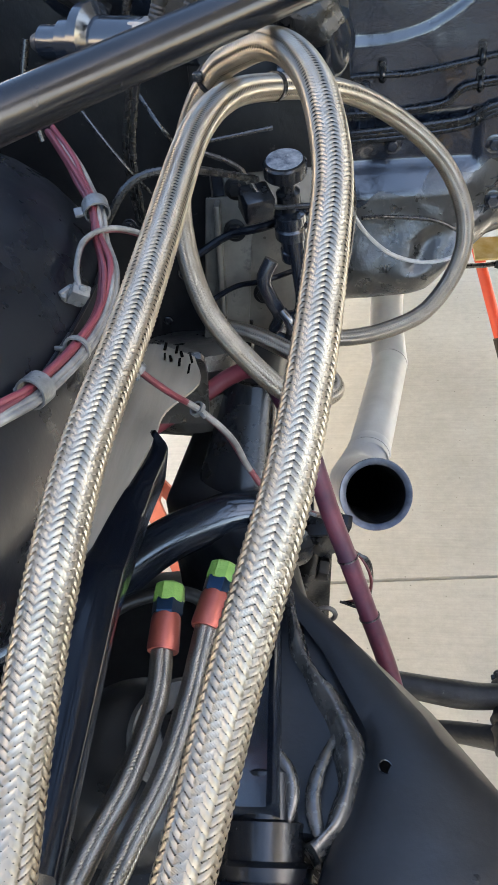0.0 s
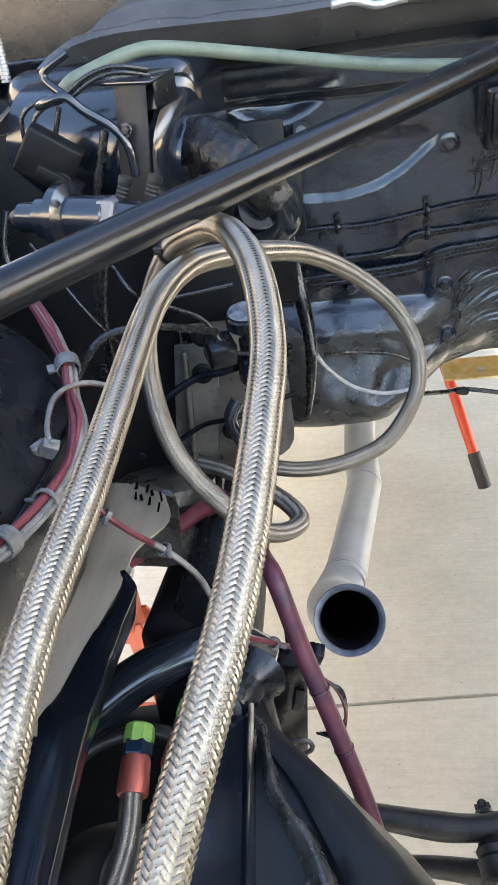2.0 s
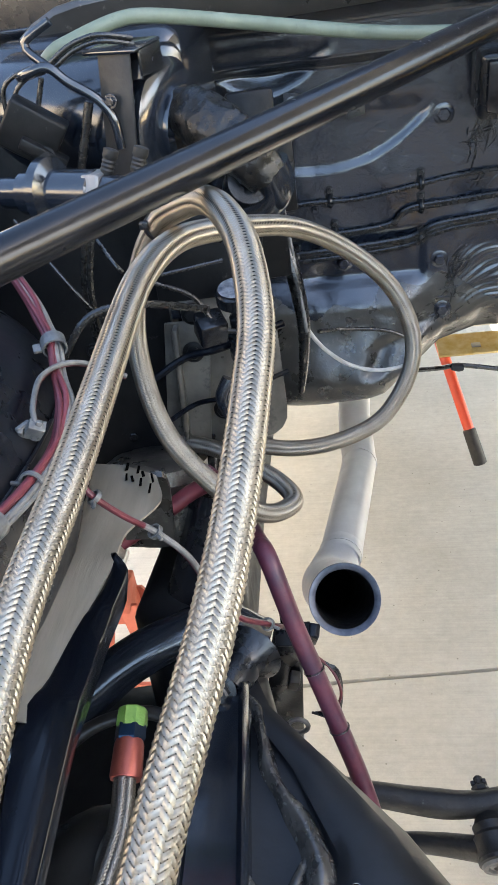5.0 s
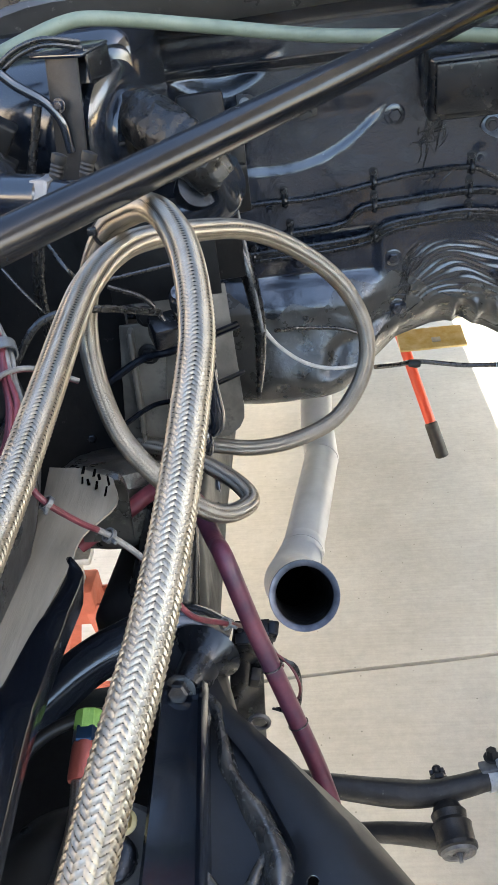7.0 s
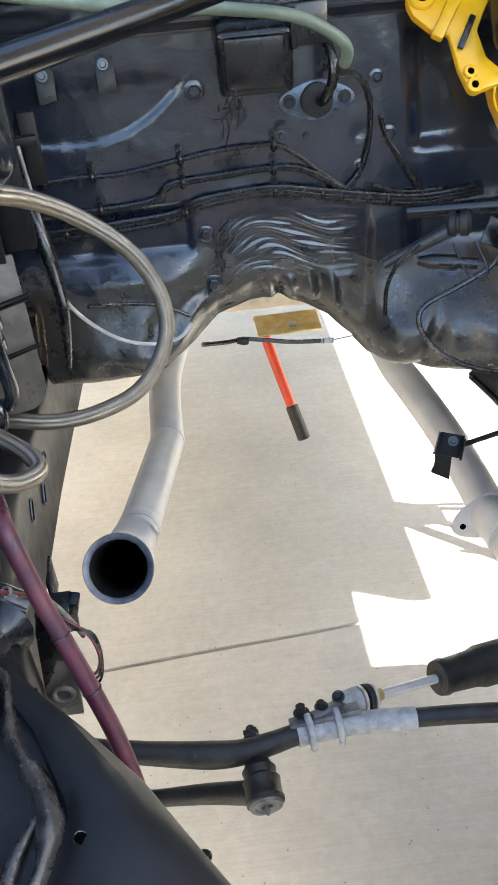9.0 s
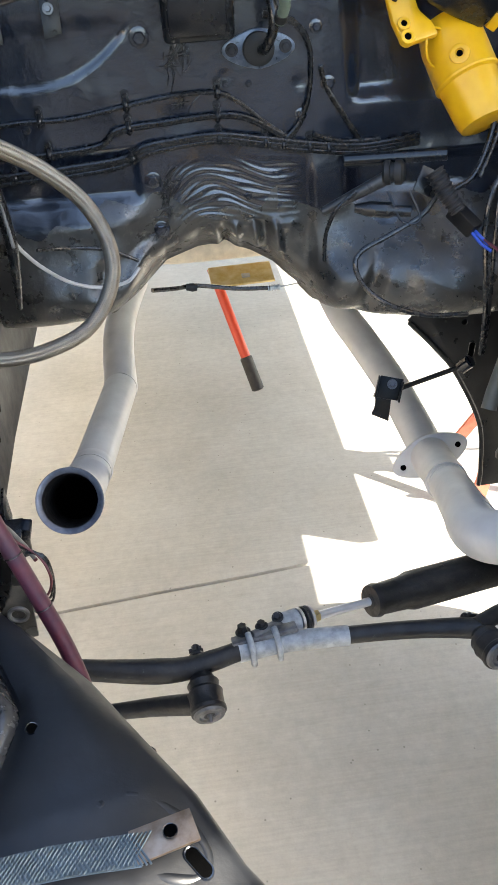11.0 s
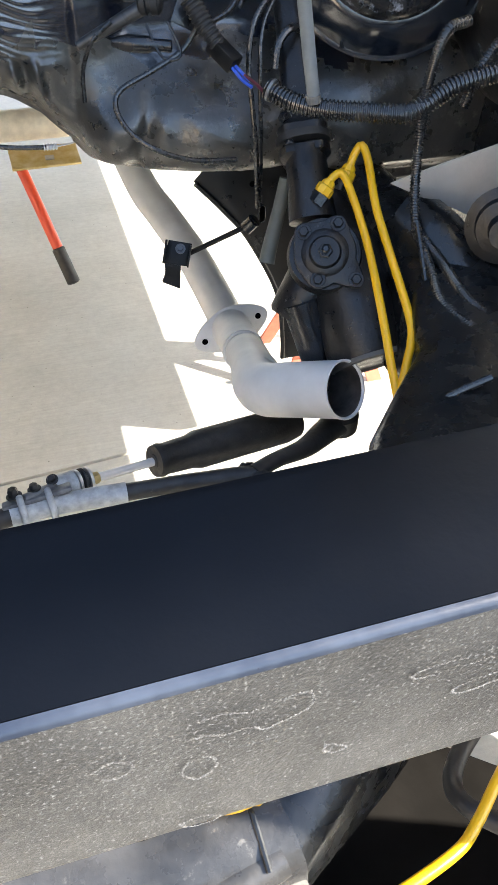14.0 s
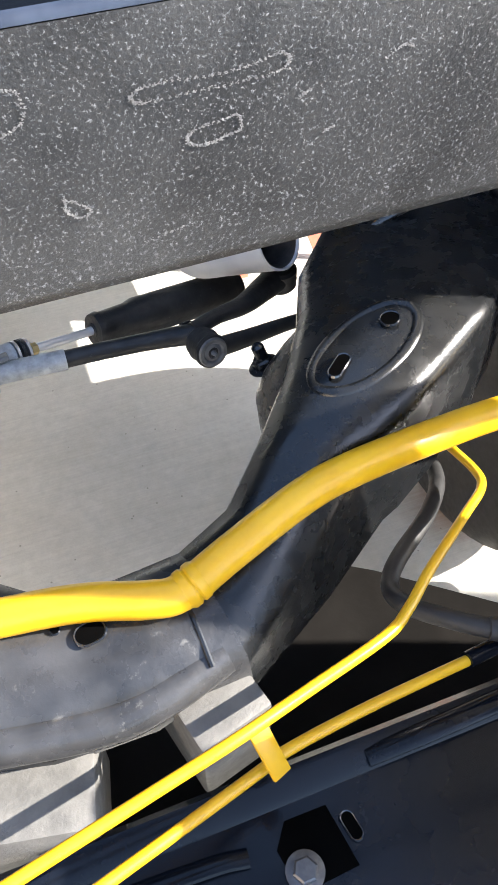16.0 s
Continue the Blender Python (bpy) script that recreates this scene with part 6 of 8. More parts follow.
    part("drum", lathe([(0, 0.05), (0.008, 0.062), (0.025, 0.062), (0.029, 0.052), (0.05, 0.052), (0.054, 0.060), (0.08, 0.058), (0.10, 0.045)], (0.0, 0.69, 1.03), (0.0, 0.65, 0.91), 36), toe_dusty, w)
    part("bracket", box((0.02, 0.10, 0.07), pose(0.06, 0.76, 1.02, 10, 10, 0), 0.004), black_satin, w)


build_blower()


def clamp_band(root, at, along, r, w=0.012, mat=None):
    at, d = Vector(at), Vector(along).normalized()
    j = part("clamp", lathe([(-w / 2, r), (-w / 2, r + 0.0016), (w / 2, r + 0.0016), (w / 2, r)], at, at + d, 22, caps=False), mat or clear_nylon, root)
    side = d.cross(Vector((0, 0, 1))).normalized()
    part("tab", box((0.007, w * 0.8, 0.003), Matrix.Translation(at + side * (r + 0.005)) @ d.to_track_quat("Y", "Z").to_matrix().to_4x4(), 0.001), mat or clear_nylon, j)
    return j


def build_left_wiring():
    root = thing("wiring_harness", (-0.02, 0.48, 1.22), "bundle of faded red and white wires in nylon clamps", "wiring")
    main = [(-0.056, 0.579, 1.303), (-0.032, 0.546, 1.287), (-0.019, 0.527, 1.277), (-0.003, 0.497, 1.267), (0.006, 0.47, 1.255), (0.023, 0.428, 1.247), (0.024, 0.391, 1.234), (0.021, 0.342, 1.235), (0.012, 0.290, 1.239), (0.003, 0.260, 1.245), (-0.013, 0.223, 1.252)]
    offs = [((-0.004, -0.002, 0.002), wire_red), ((0.003, -0.004, 0.000), wire_white), ((0.000, 0.002, 0.004), red_hose_rubber), ((-0.001, -0.006, 0.003), wire_red), ((0.005, 0.0, -0.003), wire_white)]
    rnd = random.Random(9)
    for o, m in offs:
        pts = [Vector(p) + Vector(o) + Vector((rnd.uniform(-0.0015, 0.0015), rnd.uniform(-0.0015, 0.0015), 0)) for p in main]
        part("wire", tube(pts, 0.0024, 10, 0.005), m, root)
    for i in (3, 7, 8):
        d = Vector(main[i + 1]) - Vector(main[i - 1])
        clamp_band(root, main[i], d, 0.0088 if i != 7 else 0.0078, 0.012 if i != 7 else 0.0035)
    loop = [(0.046, 0.512, 1.225), (0.024, 0.498, 1.245), (0.009, 0.478, 1.257), (0.0, 0.448, 1.261), (0.006, 0.408, 1.258), (0.010, 0.396, 1.250)]
    for o, m in (((0, 0, 0), wire_red), ((0.002, -0.004, 0.003), wire_white)):
        part("wire", tube([Vector(p) + Vector(o) for p in loop], 0.0022, 10, 0.005), m, root)
    bm = box((0.013, 0.010, 0.014), pose(0.010, 0.392, 1.248, 25, 35, 20), 0.002)
    for v in bm.verts:
        v.co += Vector((1, 0.7, 1)) * 0.0014 * noise.noise(v.co * 230)
    c = part("connector", bm, clear_nylon, root, "crumpled clear nylon connector")
    for k in range(5):
        part("fin", box((0.005, 0.004, 0.016 - 0.002 * (k % 3)), pose(0.012 - 0.0045 * k, 0.390 + 0.003 * (k % 2), 1.248 + 0.002 * (k % 3), 20 * k, 30 + 25 * k, 15 + 40 * k), 0.001, 2), clear_nylon, c)
    part("latch", box((0.004, 0.004, 0.017), pose(0.000, 0.389, 1.245, 30, 20, 0), 0.001), clear_nylon, c)
    second = thing("wiring_lead", (0.07, 0.42, 1.12), "twisted red and white lead tied with clips", "wiring")
    line = [(0.018, 0.401, 1.223), (0.032, 0.389, 1.205), (0.043, 0.385, 1.19), (0.06, 0.394, 1.163), (0.075, 0.408, 1.137), (0.094, 0.417, 1.103), (0.107, 0.418, 1.068), (0.126, 0.417, 1.033), (0.147, 0.45, 0.988), (0.167, 0.491, 0.936), (0.179, 0.509, 0.886), (0.188, 0.513, 0.854)]
    for o, m in (((0, 0, 0), wire_red), ((0.003, -0.004, 0.002), wire_white)):
        tw = [Vector(p) + Vector(o) * math.cos(i * 1.3) for i, p in enumerate(line)]
        part("wire", tube(tw, 0.0026, 10, 0.005), m, second)
    for i in (2, 4, 8):
        clamp_band(second, line[i], Vector(line[i + 1]) - Vector(line[i - 1]), 0.0048, 0.004)
    # thin black leads in the gap behind
    for pts, r in (
        ([(-0.06, 0.62, 1.34), (-0.01, 0.60, 1.27), (0.03, 0.62, 1.20)], 0.0018),
        ([(0.01, 0.62, 1.32), (0.035, 0.60, 1.29), (0.045, 0.63, 1.27), (0.12, 0.66, 1.27)], 0.002),
        ([(0.05, 0.655, 1.255), (0.085, 0.66, 1.235), (0.11, 0.655, 1.20), (0.15, 0.66, 1.195)], 0.0025),
        ([(-0.01, 0.52, 1.24), (0.02, 0.53, 1.275), (0.06, 0.55, 1.275), (0.11, 0.60, 1.245)], 0.0035),
        ([(0.02, 0.60, 1.34), (0.00, 0.61, 1.27), (-0.005, 0.62, 1.20)], 0.003),
        ([(0.012, 0.61, 1.34), (-0.008, 0.615, 1.27), (-0.01, 0.62, 1.20)], 0.003),
    ):
        t = thing("thin_lead", pts[0], "thin black lead hanging behind the hoses", "wire", "thin leads")
        part("lead", tube(pts, r, 8), wire_black, t)


build_left_wiring()


bare_dark = surface("bare_dark_panel", (0.045, 0.041, 0.035), 0.26, col2=(0.115, 0.106, 0.089), scale=22, rough2=0.5, bump=0.35, bscale=90, dust=(0.012, 0.011, 0.010), dust_amount=0.40, dust_scale=45, spec=0.6)


def build_regulator():
    """Mounting plate with a dial gauge, regulator body and a bent tube."""
    root = thing("mounting_plate", (0.09, 0.70, 1.15), "grey-brown steel mounting plate with bolts", "plate")
    part("plate", plate([(-0.058, -0.145), (-0.006, -0.145), (0.016, 0.025), (-0.034, 0.025)], 0.004, pose(0.072, 0.71, 1.165, 88, 0, 4), 0.0012), bare_dark, root)
    part("backing", plate([(-0.045, 0.045), (0.075, 0.045), (0.075, 0.15), (-0.045, 0.15)], 0.004, pose(0.080, 0.715, 1.165, 84, 0, 4), 0.0012), plate_black, root)
    part("flange", plate([(-0.075, -0.120), (-0.010, -0.128), (0.010, -0.127), (0.021, -0.121), (0.028, -0.110), (0.030, -0.095), (0.03, 0.06), (-0.075, 0.06)], 0.006, pose(0.127, 0.742, 1.150, 86, 0, 20), 0.0015), bare_dark, root)
    part("upper_rail", box((0.05, 0.02, 0.20), pose(0.150, 0.80, 1.30, -4, 0, 10), 0.004), plate_black, root)
    for x, z in ((0.066, 1.155), (0.09, 1.08), (0.072, 1.20)):
        part("bolt", bolt((x, 0.702, z), (0, -1, 0.1), 0.008, 0.008), plate_black, root)
    for x, z, r in ((0.050, 1.135, 0.004), (0.060, 1.105, 0.005), (0.040, 1.065, 0.0045), (0.083, 1.175, 0.0035)):
        hole("hole", (x, 0.7085, z), (0, -1, 0.04), r, 0, 0, root)
    part("fold", box((0.006, 0.022, 0.165), pose(0.046, 0.699, 1.105, 0, 3.5, 4), 0.002), bare_dark, root)
    g = thing("fuel_regulator", (0.12, 0.66, 1.18), "black fuel regulator with a glass-faced dial", "regulator")
    c = Vector((0.128, 0.665, 1.232))
    part("dial_case", lathe([(0, 0.019), (0.002, 0.021), (0.014, 0.021), (0.016, 0.019)], c - Vector((0, 0, 0.008)), c + Vector((0.02, -0.25, 1)), 32), black_satin, g)
    part("dial_face", lathe([(0.0081, 0.018), (0.0086, 0.017)], c, c + Vector((0.02, -0.25, 1)), 32), glass_dial, g)
    part("stem", lathe([(0, 0.008), (0.02, 0.008), (0.022, 0.012), (0.035, 0.012), (0.037, 0.008), (0.05, 0.008)], (0.128, 0.67, 1.226), (0.128, 0.68, 1.17), 16), black_satin, g)
    part("body", lathe([(0, 0.013), (0.002, 0.0165), (0.011, 0.0165), (0.013, 0.0145), (0.016, 0.0145), (0.018, 0.017), (0.029, 0.017), (0.032, 0.0125), (0.045, 0.012), (0.046, 0.0135), (0.058, 0.0135), (0.06, 0.010)], (0.128, 0.675, 1.185), (0.128, 0.69, 1.12), 24), black_paint, g)
    part("block", box((0.03, 0.03, 0.028), pose(0.098, 0.66, 1.20, 20, 0, 25), 0.004), black_satin, g)
    part("tube", tube([(0.130, 0.675, 1.17), (0.134, 0.675, 1.12), (0.135, 0.68, 1.08), (0.128, 0.685, 1.06), (0.112, 0.69, 1.055)], 0.0085, 14), black_paint, g)
    part("elbow", tube([(0.105, 0.68, 1.13), (0.095, 0.675, 1.11), (0.10, 0.68, 1.085), (0.108, 0.685, 1.06), (0.10, 0.69, 1.04)], 0.008, 14), black_paint, g)
    part("hook", tube([(0.112, 0.67, 1.075), (0.122, 0.665, 1.06), (0.118, 0.668, 1.04), (0.105, 0.675, 1.04)], 0.006, 12), black_paint, g)
    for z, n in ((1.16, 0), (1.10, 1)):
        t = thing("tie_wire", (0.07, 0.69, z), "thin blue-black cable across the plate", "wire", "cables on the plate")
        part("cable", tube([(0.02, 0.68, z - 0.025), (0.06, 0.69, z - 0.005), (0.10, 0.69, z + 0.003), (0.165, 0.735, z + 0.006)], 0.003 if n else 0.0045, 10), navy_paint, t)
    # loom up the edge of the firewall
    t = thing("edge_loom", (0.17, 0.84, 1.20), "taped loom along the edge of the plate", "wiring")
    part("loom", tube([(0.135, 0.90, 1.33), (0.150, 0.87, 1.27), (0.172, 0.84, 1.20), (0.182, 0.83, 1.13), (0.178, 0.83, 1.07), (0.17, 0.84, 1.02)], [0.006, 0.009, 0.010, 0.009, 0.007, 0.004], 12), wire_black, t)
    part("white_wire", tube([(0.165, 0.86, 1.30), (0.180, 0.83, 1.18), (0.186, 0.82, 1.115)], 0.0025, 8), wire_white, t)
    t = thing("white_lead", (0.25, 0.9, 1.05), "loose white wire hanging across the firewall", "wire")
    part("lead", tube([(0.182, 0.83, 1.13), (0.188, 0.85, 1.10), (0.205, 0.88, 1.06), (0.235, 0.91, 1.02), (0.275, 0.93, 0.998), (0.315, 0.945, 0.996), (0.335, 0.96, 1.01)], 0.0028, 10), surface("white_insulation", (0.40, 0.39, 0.375), 0.4, col2=(0.52, 0.51, 0.49), scale=50, bump=0.1), t)
    t = thing("black_lead", (0.25, 0.96, 1.05), "loose black wire across the firewall", "wire")
    part("lead", tube([(0.195, 0.93, 1.065), (0.23, 0.96, 1.052), (0.29, 0.97, 1.04), (0.335, 0.975, 1.015)], 0.003, 10), wire_black, t)
    t = thing("terminal_block", (0.145, 0.86, 1.30), "black terminal block with plugged wires", "terminal block")
    part("block", box((0.022, 0.02, 0.085), pose(0.172, 0.90, 1.288, 0, 0, 15), 0.003), plate_black, t)
    part("plug", box((0.035, 0.02, 0.012), pose(0.166, 0.885, 1.300, 0, 0, 15), 0.002), plate_black, t)
    for k in range(3):
        part("wire", tube([(0.150 + 0.006 * k, 0.885, 1.305), (0.143 + 0.010 * k, 0.862, 1.275), (0.122 + 0.014 * k, 0.86, 1.22)], 0.0032, 8), wire_black, t)


build_regulator()


def build_red_hoses():
    a = thing("purple_hose", (0.17, 0.47, 0.97), "faded purple-red rubber heater hose", "hose", "red hoses")
    part("hose", tube([(0.07, 0.64, 1.035), (0.105, 0.60, 1.028), (0.135, 0.53, 1.025), (0.150, 0.488, 1.035), (0.170, 0.464, 0.970), (0.185, 0.450, 0.925), (0.203, 0.434, 0.868), (0.224, 0.410, 0.806), (0.240, 0.375, 0.750), (0.245, 0.33, 0.70)], 0.0095, 16), purple_hose_rubber, a)
    d = Vector((0.018, -0.016, -0.057)).normalized()
    for f in (0.0, 0.07):
        q = Vector((0.185, 0.450, 0.925)) + d * f
        part("tie", tube([q + Matrix.Rotation(t, 3, d) @ (d.orthogonal().normalized() * 0.0100) for t in [2 * math.pi * k / 12 for k in range(13)]], 0.0009, 6, 0.003, caps=False), wire_black, a)
    b = thing("red_hose", (0.02, 0.60, 1.0), "dull red rubber hose with a cut end", "hose", "red hoses")
    part("hose", tube([(0.12, 0.585, 1.022), (0.085, 0.625, 1.028), (0.055, 0.63, 1.018), (0.020, 0.615, 1.000), (-0.03, 0.59, 0.978)], [0.009, 0.0095, 0.0095, 0.0095, 0.008], 16), red_hose_rubber, b)
    t = thing("wire_knot", (0.20, 0.49, 0.85), "tangle of black wire ends with plugs", "wiring")
    for k in range(3):
        part("wire", tube([(0.175 + 0.004 * k, 0.50, 0.90 - 0.01 * k), (0.198 + 0.003 * k, 0.495, 0.875), (0.207, 0.485 + 0.004 * k, 0.85 - 0.006 * k), (0.198, 0.49, 0.82 - 0.008 * k), (0.180 - 0.004 * k, 0.50, 0.80)], 0.0016, 8), wire_black if k else wire_red, t)


    b = thing("shock_bracket", (0.15, 0.55, 0.70), "black slotted steel bracket on the frame rail", "bracket")
    part("plate", plate([(0.147, 0.906), (0.190, 0.903), (0.186, 0.850), (0.173, 0.845), (0.162, 0.700), (0.118, 0.700), (0.134, 0.850)], 0.006, pose(-0.011, 0.556, -0.022, 90), 0.0015), black_satin, b)
    part("lip", box((0.038, 0.03, 0.004), pose(0.157, 0.538, 0.883, 8, -2, 0), 0.001), black_satin, b)
    part("clip_ring", tube([(0.156 + 0.011 * math.cos(t), 0.49, 0.790 + 0.011 * math.sin(t)) for t in [2 * math.pi * i / 10 for i in range(11)]], 0.0028, 8, 0.003, caps=False), dark_steel_plate, b)
    for k, (x, z) in enumerate(((0.178, 0.875), (0.150, 0.80))):
        part("plug", box((0.012, 0.016, 0.026), pose(x, 0.545, z, 20, 15, 0), 0.002), navy_paint if k == 0 else black_rubber, b)


build_red_hoses()


def glide_xy(points):
    return [(p.x, p.y) for p in glide([(x, y, 0) for x, y in points], 5)]


def build_suspension():
    arm = thing("upper_control_arm", (0.10, 0.38, 0.86), "gloss black stamped upper control arm", "control arm")
    # channel towards the front with rolled edges
    secs = []
    for k in range(12):
        f = k / 11
        c = Vector((0.092 + 0.018 * f, 0.445 - 0.24 * f, 0.905 + 0.010 * f))
        w = 0.022 + 0.004 * f
        secs.append([c + Vector((-w, 0, 0.0)), c + Vector((-w + 0.004, 0, 0.006)), c + Vector((0, 0, 0.002)), c + Vector((w - 0.005, 0, 0.004)), c + Vector((w, 0, 0.012)), c + Vector((w + 0.005, 0, 0.006)), c + Vector((w + 0.003, 0, -0.05)), c + Vector((-w, 0, -0.05))])
    part("channel", loft(secs), black_paint, arm, smooth=50)
    part("rolled_edge", tube([(0.111, 0.452, 0.906), (0.112, 0.430, 0.905), (0.119, 0.416, 0.904), (0.119, 0.400, 0.903), (0.115, 0.384, 0.903), (0.115, 0.340, 0.906), (0.119, 0.290, 0.909), (0.130, 0.258, 0.909), (0.144, 0.240, 0.907), (0.148, 0.223, 0.901), (0.144, 0.204, 0.893)], [0.004, 0.004, 0.0052, 0.005, 0.0034, 0.0034, 0.0036, 0.0045, 0.006, 0.006, 0.004], 12, 0.004), ridge_sheen, arm)
    ridge = [(0.112, 0.447), (0.127, 0.428), (0.135, 0.395), (0.142, 0.366), (0.158, 0.337), (0.175, 0.311), (0.188, 0.280), (0.191, 0.252), (0.187, 0.226), (0.178, 0.203), (0.165, 0.188)]
    line = [Vector((x, y, 0)) for x, y in glide_xy(ridge)]
    secs = []
    for i, q in enumerate(line):
        t = (line[min(i + 1, len(line) - 1)] - line[max(i - 1, 0)]).normalized()
        out = Vector((-t.y, t.x, 0))
        if out.x < 0 and q.y > 0.24:
            out = -out
        f = i / (len(line) - 1)
        wide = 0.62 + 0.25 * math.sin(f * 17) ** 2 + 0.55 * math.exp(-((f - 0.60) / 0.16) ** 2)
        row = [(-0.017, 0.878), (-0.010, 0.886), (-0.0055, 0.8965), (-0.001, 0.9012), (0.003, 0.9008), (0.007, 0.895), (0.010, 0.888), (0.011, 0.84), (-0.017, 0.84)]
        secs.append([q + out * d * wide + Vector((0, 0, z)) for d, z in row])
    part("pressing", loft(secs), ridge_sheen, arm, smooth=60)
    part("lobe", tube([(0.180, 0.288, 0.889), (0.171, 0.264, 0.891), (0.165, 0.244, 0.892), (0.163, 0.226, 0.892), (0.167, 0.207, 0.890), (0.172, 0.192, 0.884)], [0.002, 0.0045, 0.006, 0.0065, 0.006, 0.003], 16, flat=0.7), ridge_sheen, arm)
    part("web", loft([[(0.106, y, 0.890), (0.45 * x + 0.058, y, 0.884 + 0.002 * math.sin(40 * y)), (x - 0.006, y, 0.887), (x + 0.030, y - 0.006, 0.884), (x + 0.030, y - 0.006, 0.80), (0.106, y, 0.80)] for x, y in glide_xy(ridge[1:10])]), rail_paint, arm, smooth=40)
    bush = thing("arm_bushing", (0.10, 0.48, 0.90), "black conical bushing cup on the arm", "bushing")
    part("cup", lathe([(0, 0.016), (0.012, 0.020), (0.030, 0.022), (0.032, 0.020), (0.040, 0.024), (0.050, 0.034), (0.053, 0.037), (0.055, 0.034), (0.050, 0.02)], (0.097, 0.445, 0.905), (0.115, 0.50, 0.902), 32), black_satin, bush)
    part("nut", bolt((0.092, 0.438, 0.912), (-0.1, -0.9, 0.4), 0.011, 0.012), black_satin, bush)
    tower = thing("shock_tower", (0.0, 0.50, 0.86), "black tubular shock tower brace", "brace")
    part("brace", tube([(-0.22, 0.40, 0.80), (-0.09, 0.462, 0.85), (-0.02, 0.498, 0.888), (0.04, 0.522, 0.905), (0.085, 0.535, 0.905), (0.13, 0.53, 0.885)], [0.032, 0.028, 0.026, 0.025, 0.025, 0.02], 22), black_paint, tower)
    part("post", tube([(0.045, 0.56, 0.87), (0.06, 0.60, 0.93), (0.075, 0.64, 1.0)], [0.05, 0.04, 0.03], 20, flat=0.6), black_satin, tower)
    dome = thing("spring_dome", (0.0, 0.30, 0.80), "dark pressed spring pocket with a brass bolt", "spring pocket")
    part("dome", lathe([(0, 0.088), (0.03, 0.086), (0.06, 0.075), (0.075, 0.058), (0.08, 0.040), (0.078, 0.03)], (-0.005, 0.285, 0.79), (0.005, 0.27, 0.90), 44), black_dusty, dome)
    # added dark skirt that covers the floor round the pocket
    part("skirt", lathe([(0, 0.165), (0.10, 0.158), (0.155, 0.145), (0.185, 0.118), (0.20, 0.086), (0.20, 0.05)], (-0.03, 0.27, 0.60), (-0.025, 0.265, 0.80), 48), black_dusty, dome)
    part("inner_ring", lathe([(0, 0.05), (0.006, 0.052), (0.012, 0.046), (0.010, 0.036)], (0.045, 0.29, 0.865), (0.05, 0.28, 0.92), 36), block_grey, dome)
    part("hub", lathe([(0, 0.022), (0.014, 0.02), (0.018, 0.014)], (0.045, 0.29, 0.868), (0.05, 0.28, 0.92), 24), black_satin, dome)
    part("bolt", bolt((0.052, 0.315, 0.888), (0.1, -0.2, 1), 0.008, 0.012), brass_plate, dome)
    # added black sheet stands in for the dark below the brace
    part("dark_fill_plate", loft([[(x, 0.14, 0.66), (x, 0.30, 0.70), (x, 0.56 + 0.15 * (x + 0.15), 0.735), (x, 0.60 + 0.15 * (x + 0.15), 0.715), (x, 0.60 + 0.15 * (x + 0.15), 0.70), (x, 0.30, 0.69), (x, 0.14, 0.65)] for x in [-0.36 + 0.045 * k for k in range(11)]]), black_rubber, dome, smooth=60)
    part("band", tube([(-0.10, 0.36, 0.86), (-0.04, 0.40, 0.90), (0.02, 0.41, 0.915), (0.06, 0.40, 0.91)], 0.007, 12), black_dusty, dome)
    stop = thing("bump_stop", (0.135, 0.19, 0.86), "stepped black rubber bump stop in a cup", "bump stop")
    part("cup", lathe([(-0.006, 0.030), (-0.004, 0.042), (0.006, 0.043), (0.010, 0.040)], (0.128, 0.165, 0.862), (0.124, 0.26, 0.905), 36), black_paint, stop)
    part("body", lathe([(0, 0.036), (0.02, 0.038), (0.024, 0.031), (0.05, 0.031), (0.052, 0.026), (0.085, 0.024), (0.09, 0.018)], (0.128, 0.165, 0.862), (0.124, 0.26, 0.905), 36), black_satin, stop)


build_suspension()


def build_jack_stands():
    for x, y, z in ((-0.33, 1.22, 0.42), (1.27, 1.52, 0.40)):
        root = thing("jack_stand", (x, y, 0), "faded orange-red steel jack stand on the concrete", "jack stand", "jack stands")
        for sx in (-1, 1):
            for sy in (-1, 1):
                part("leg", loft([[Vector((x + sx * a + dx, y + sy * a + dy, zz)) for dx, dy in ((-0.022, -0.004), (0.022, -0.004), (0.022, 0.004), (-0.022, 0.004))] for a, zz in ((0.13, 0.0), (0.03, z * 0.75))]), stand_red, root)
        part("collar", box((0.08, 0.08, 0.10), pose(x, y, z * 0.74), 0.006), stand_red, root)
        part("ratchet_post", box((0.035, 0.03, z * 0.45), pose(x, y, z * 0.80), 0.004), zinc, root)
        part("saddle", box((0.10, 0.045, 0.02), pose(x, y, z * 1.03), 0.005), zinc, root)
        part("brace", box((0.24, 0.012, 0.03), pose(x, y - 0.10, 0.12), 0.003), stand_red, root)


build_jack_stands()


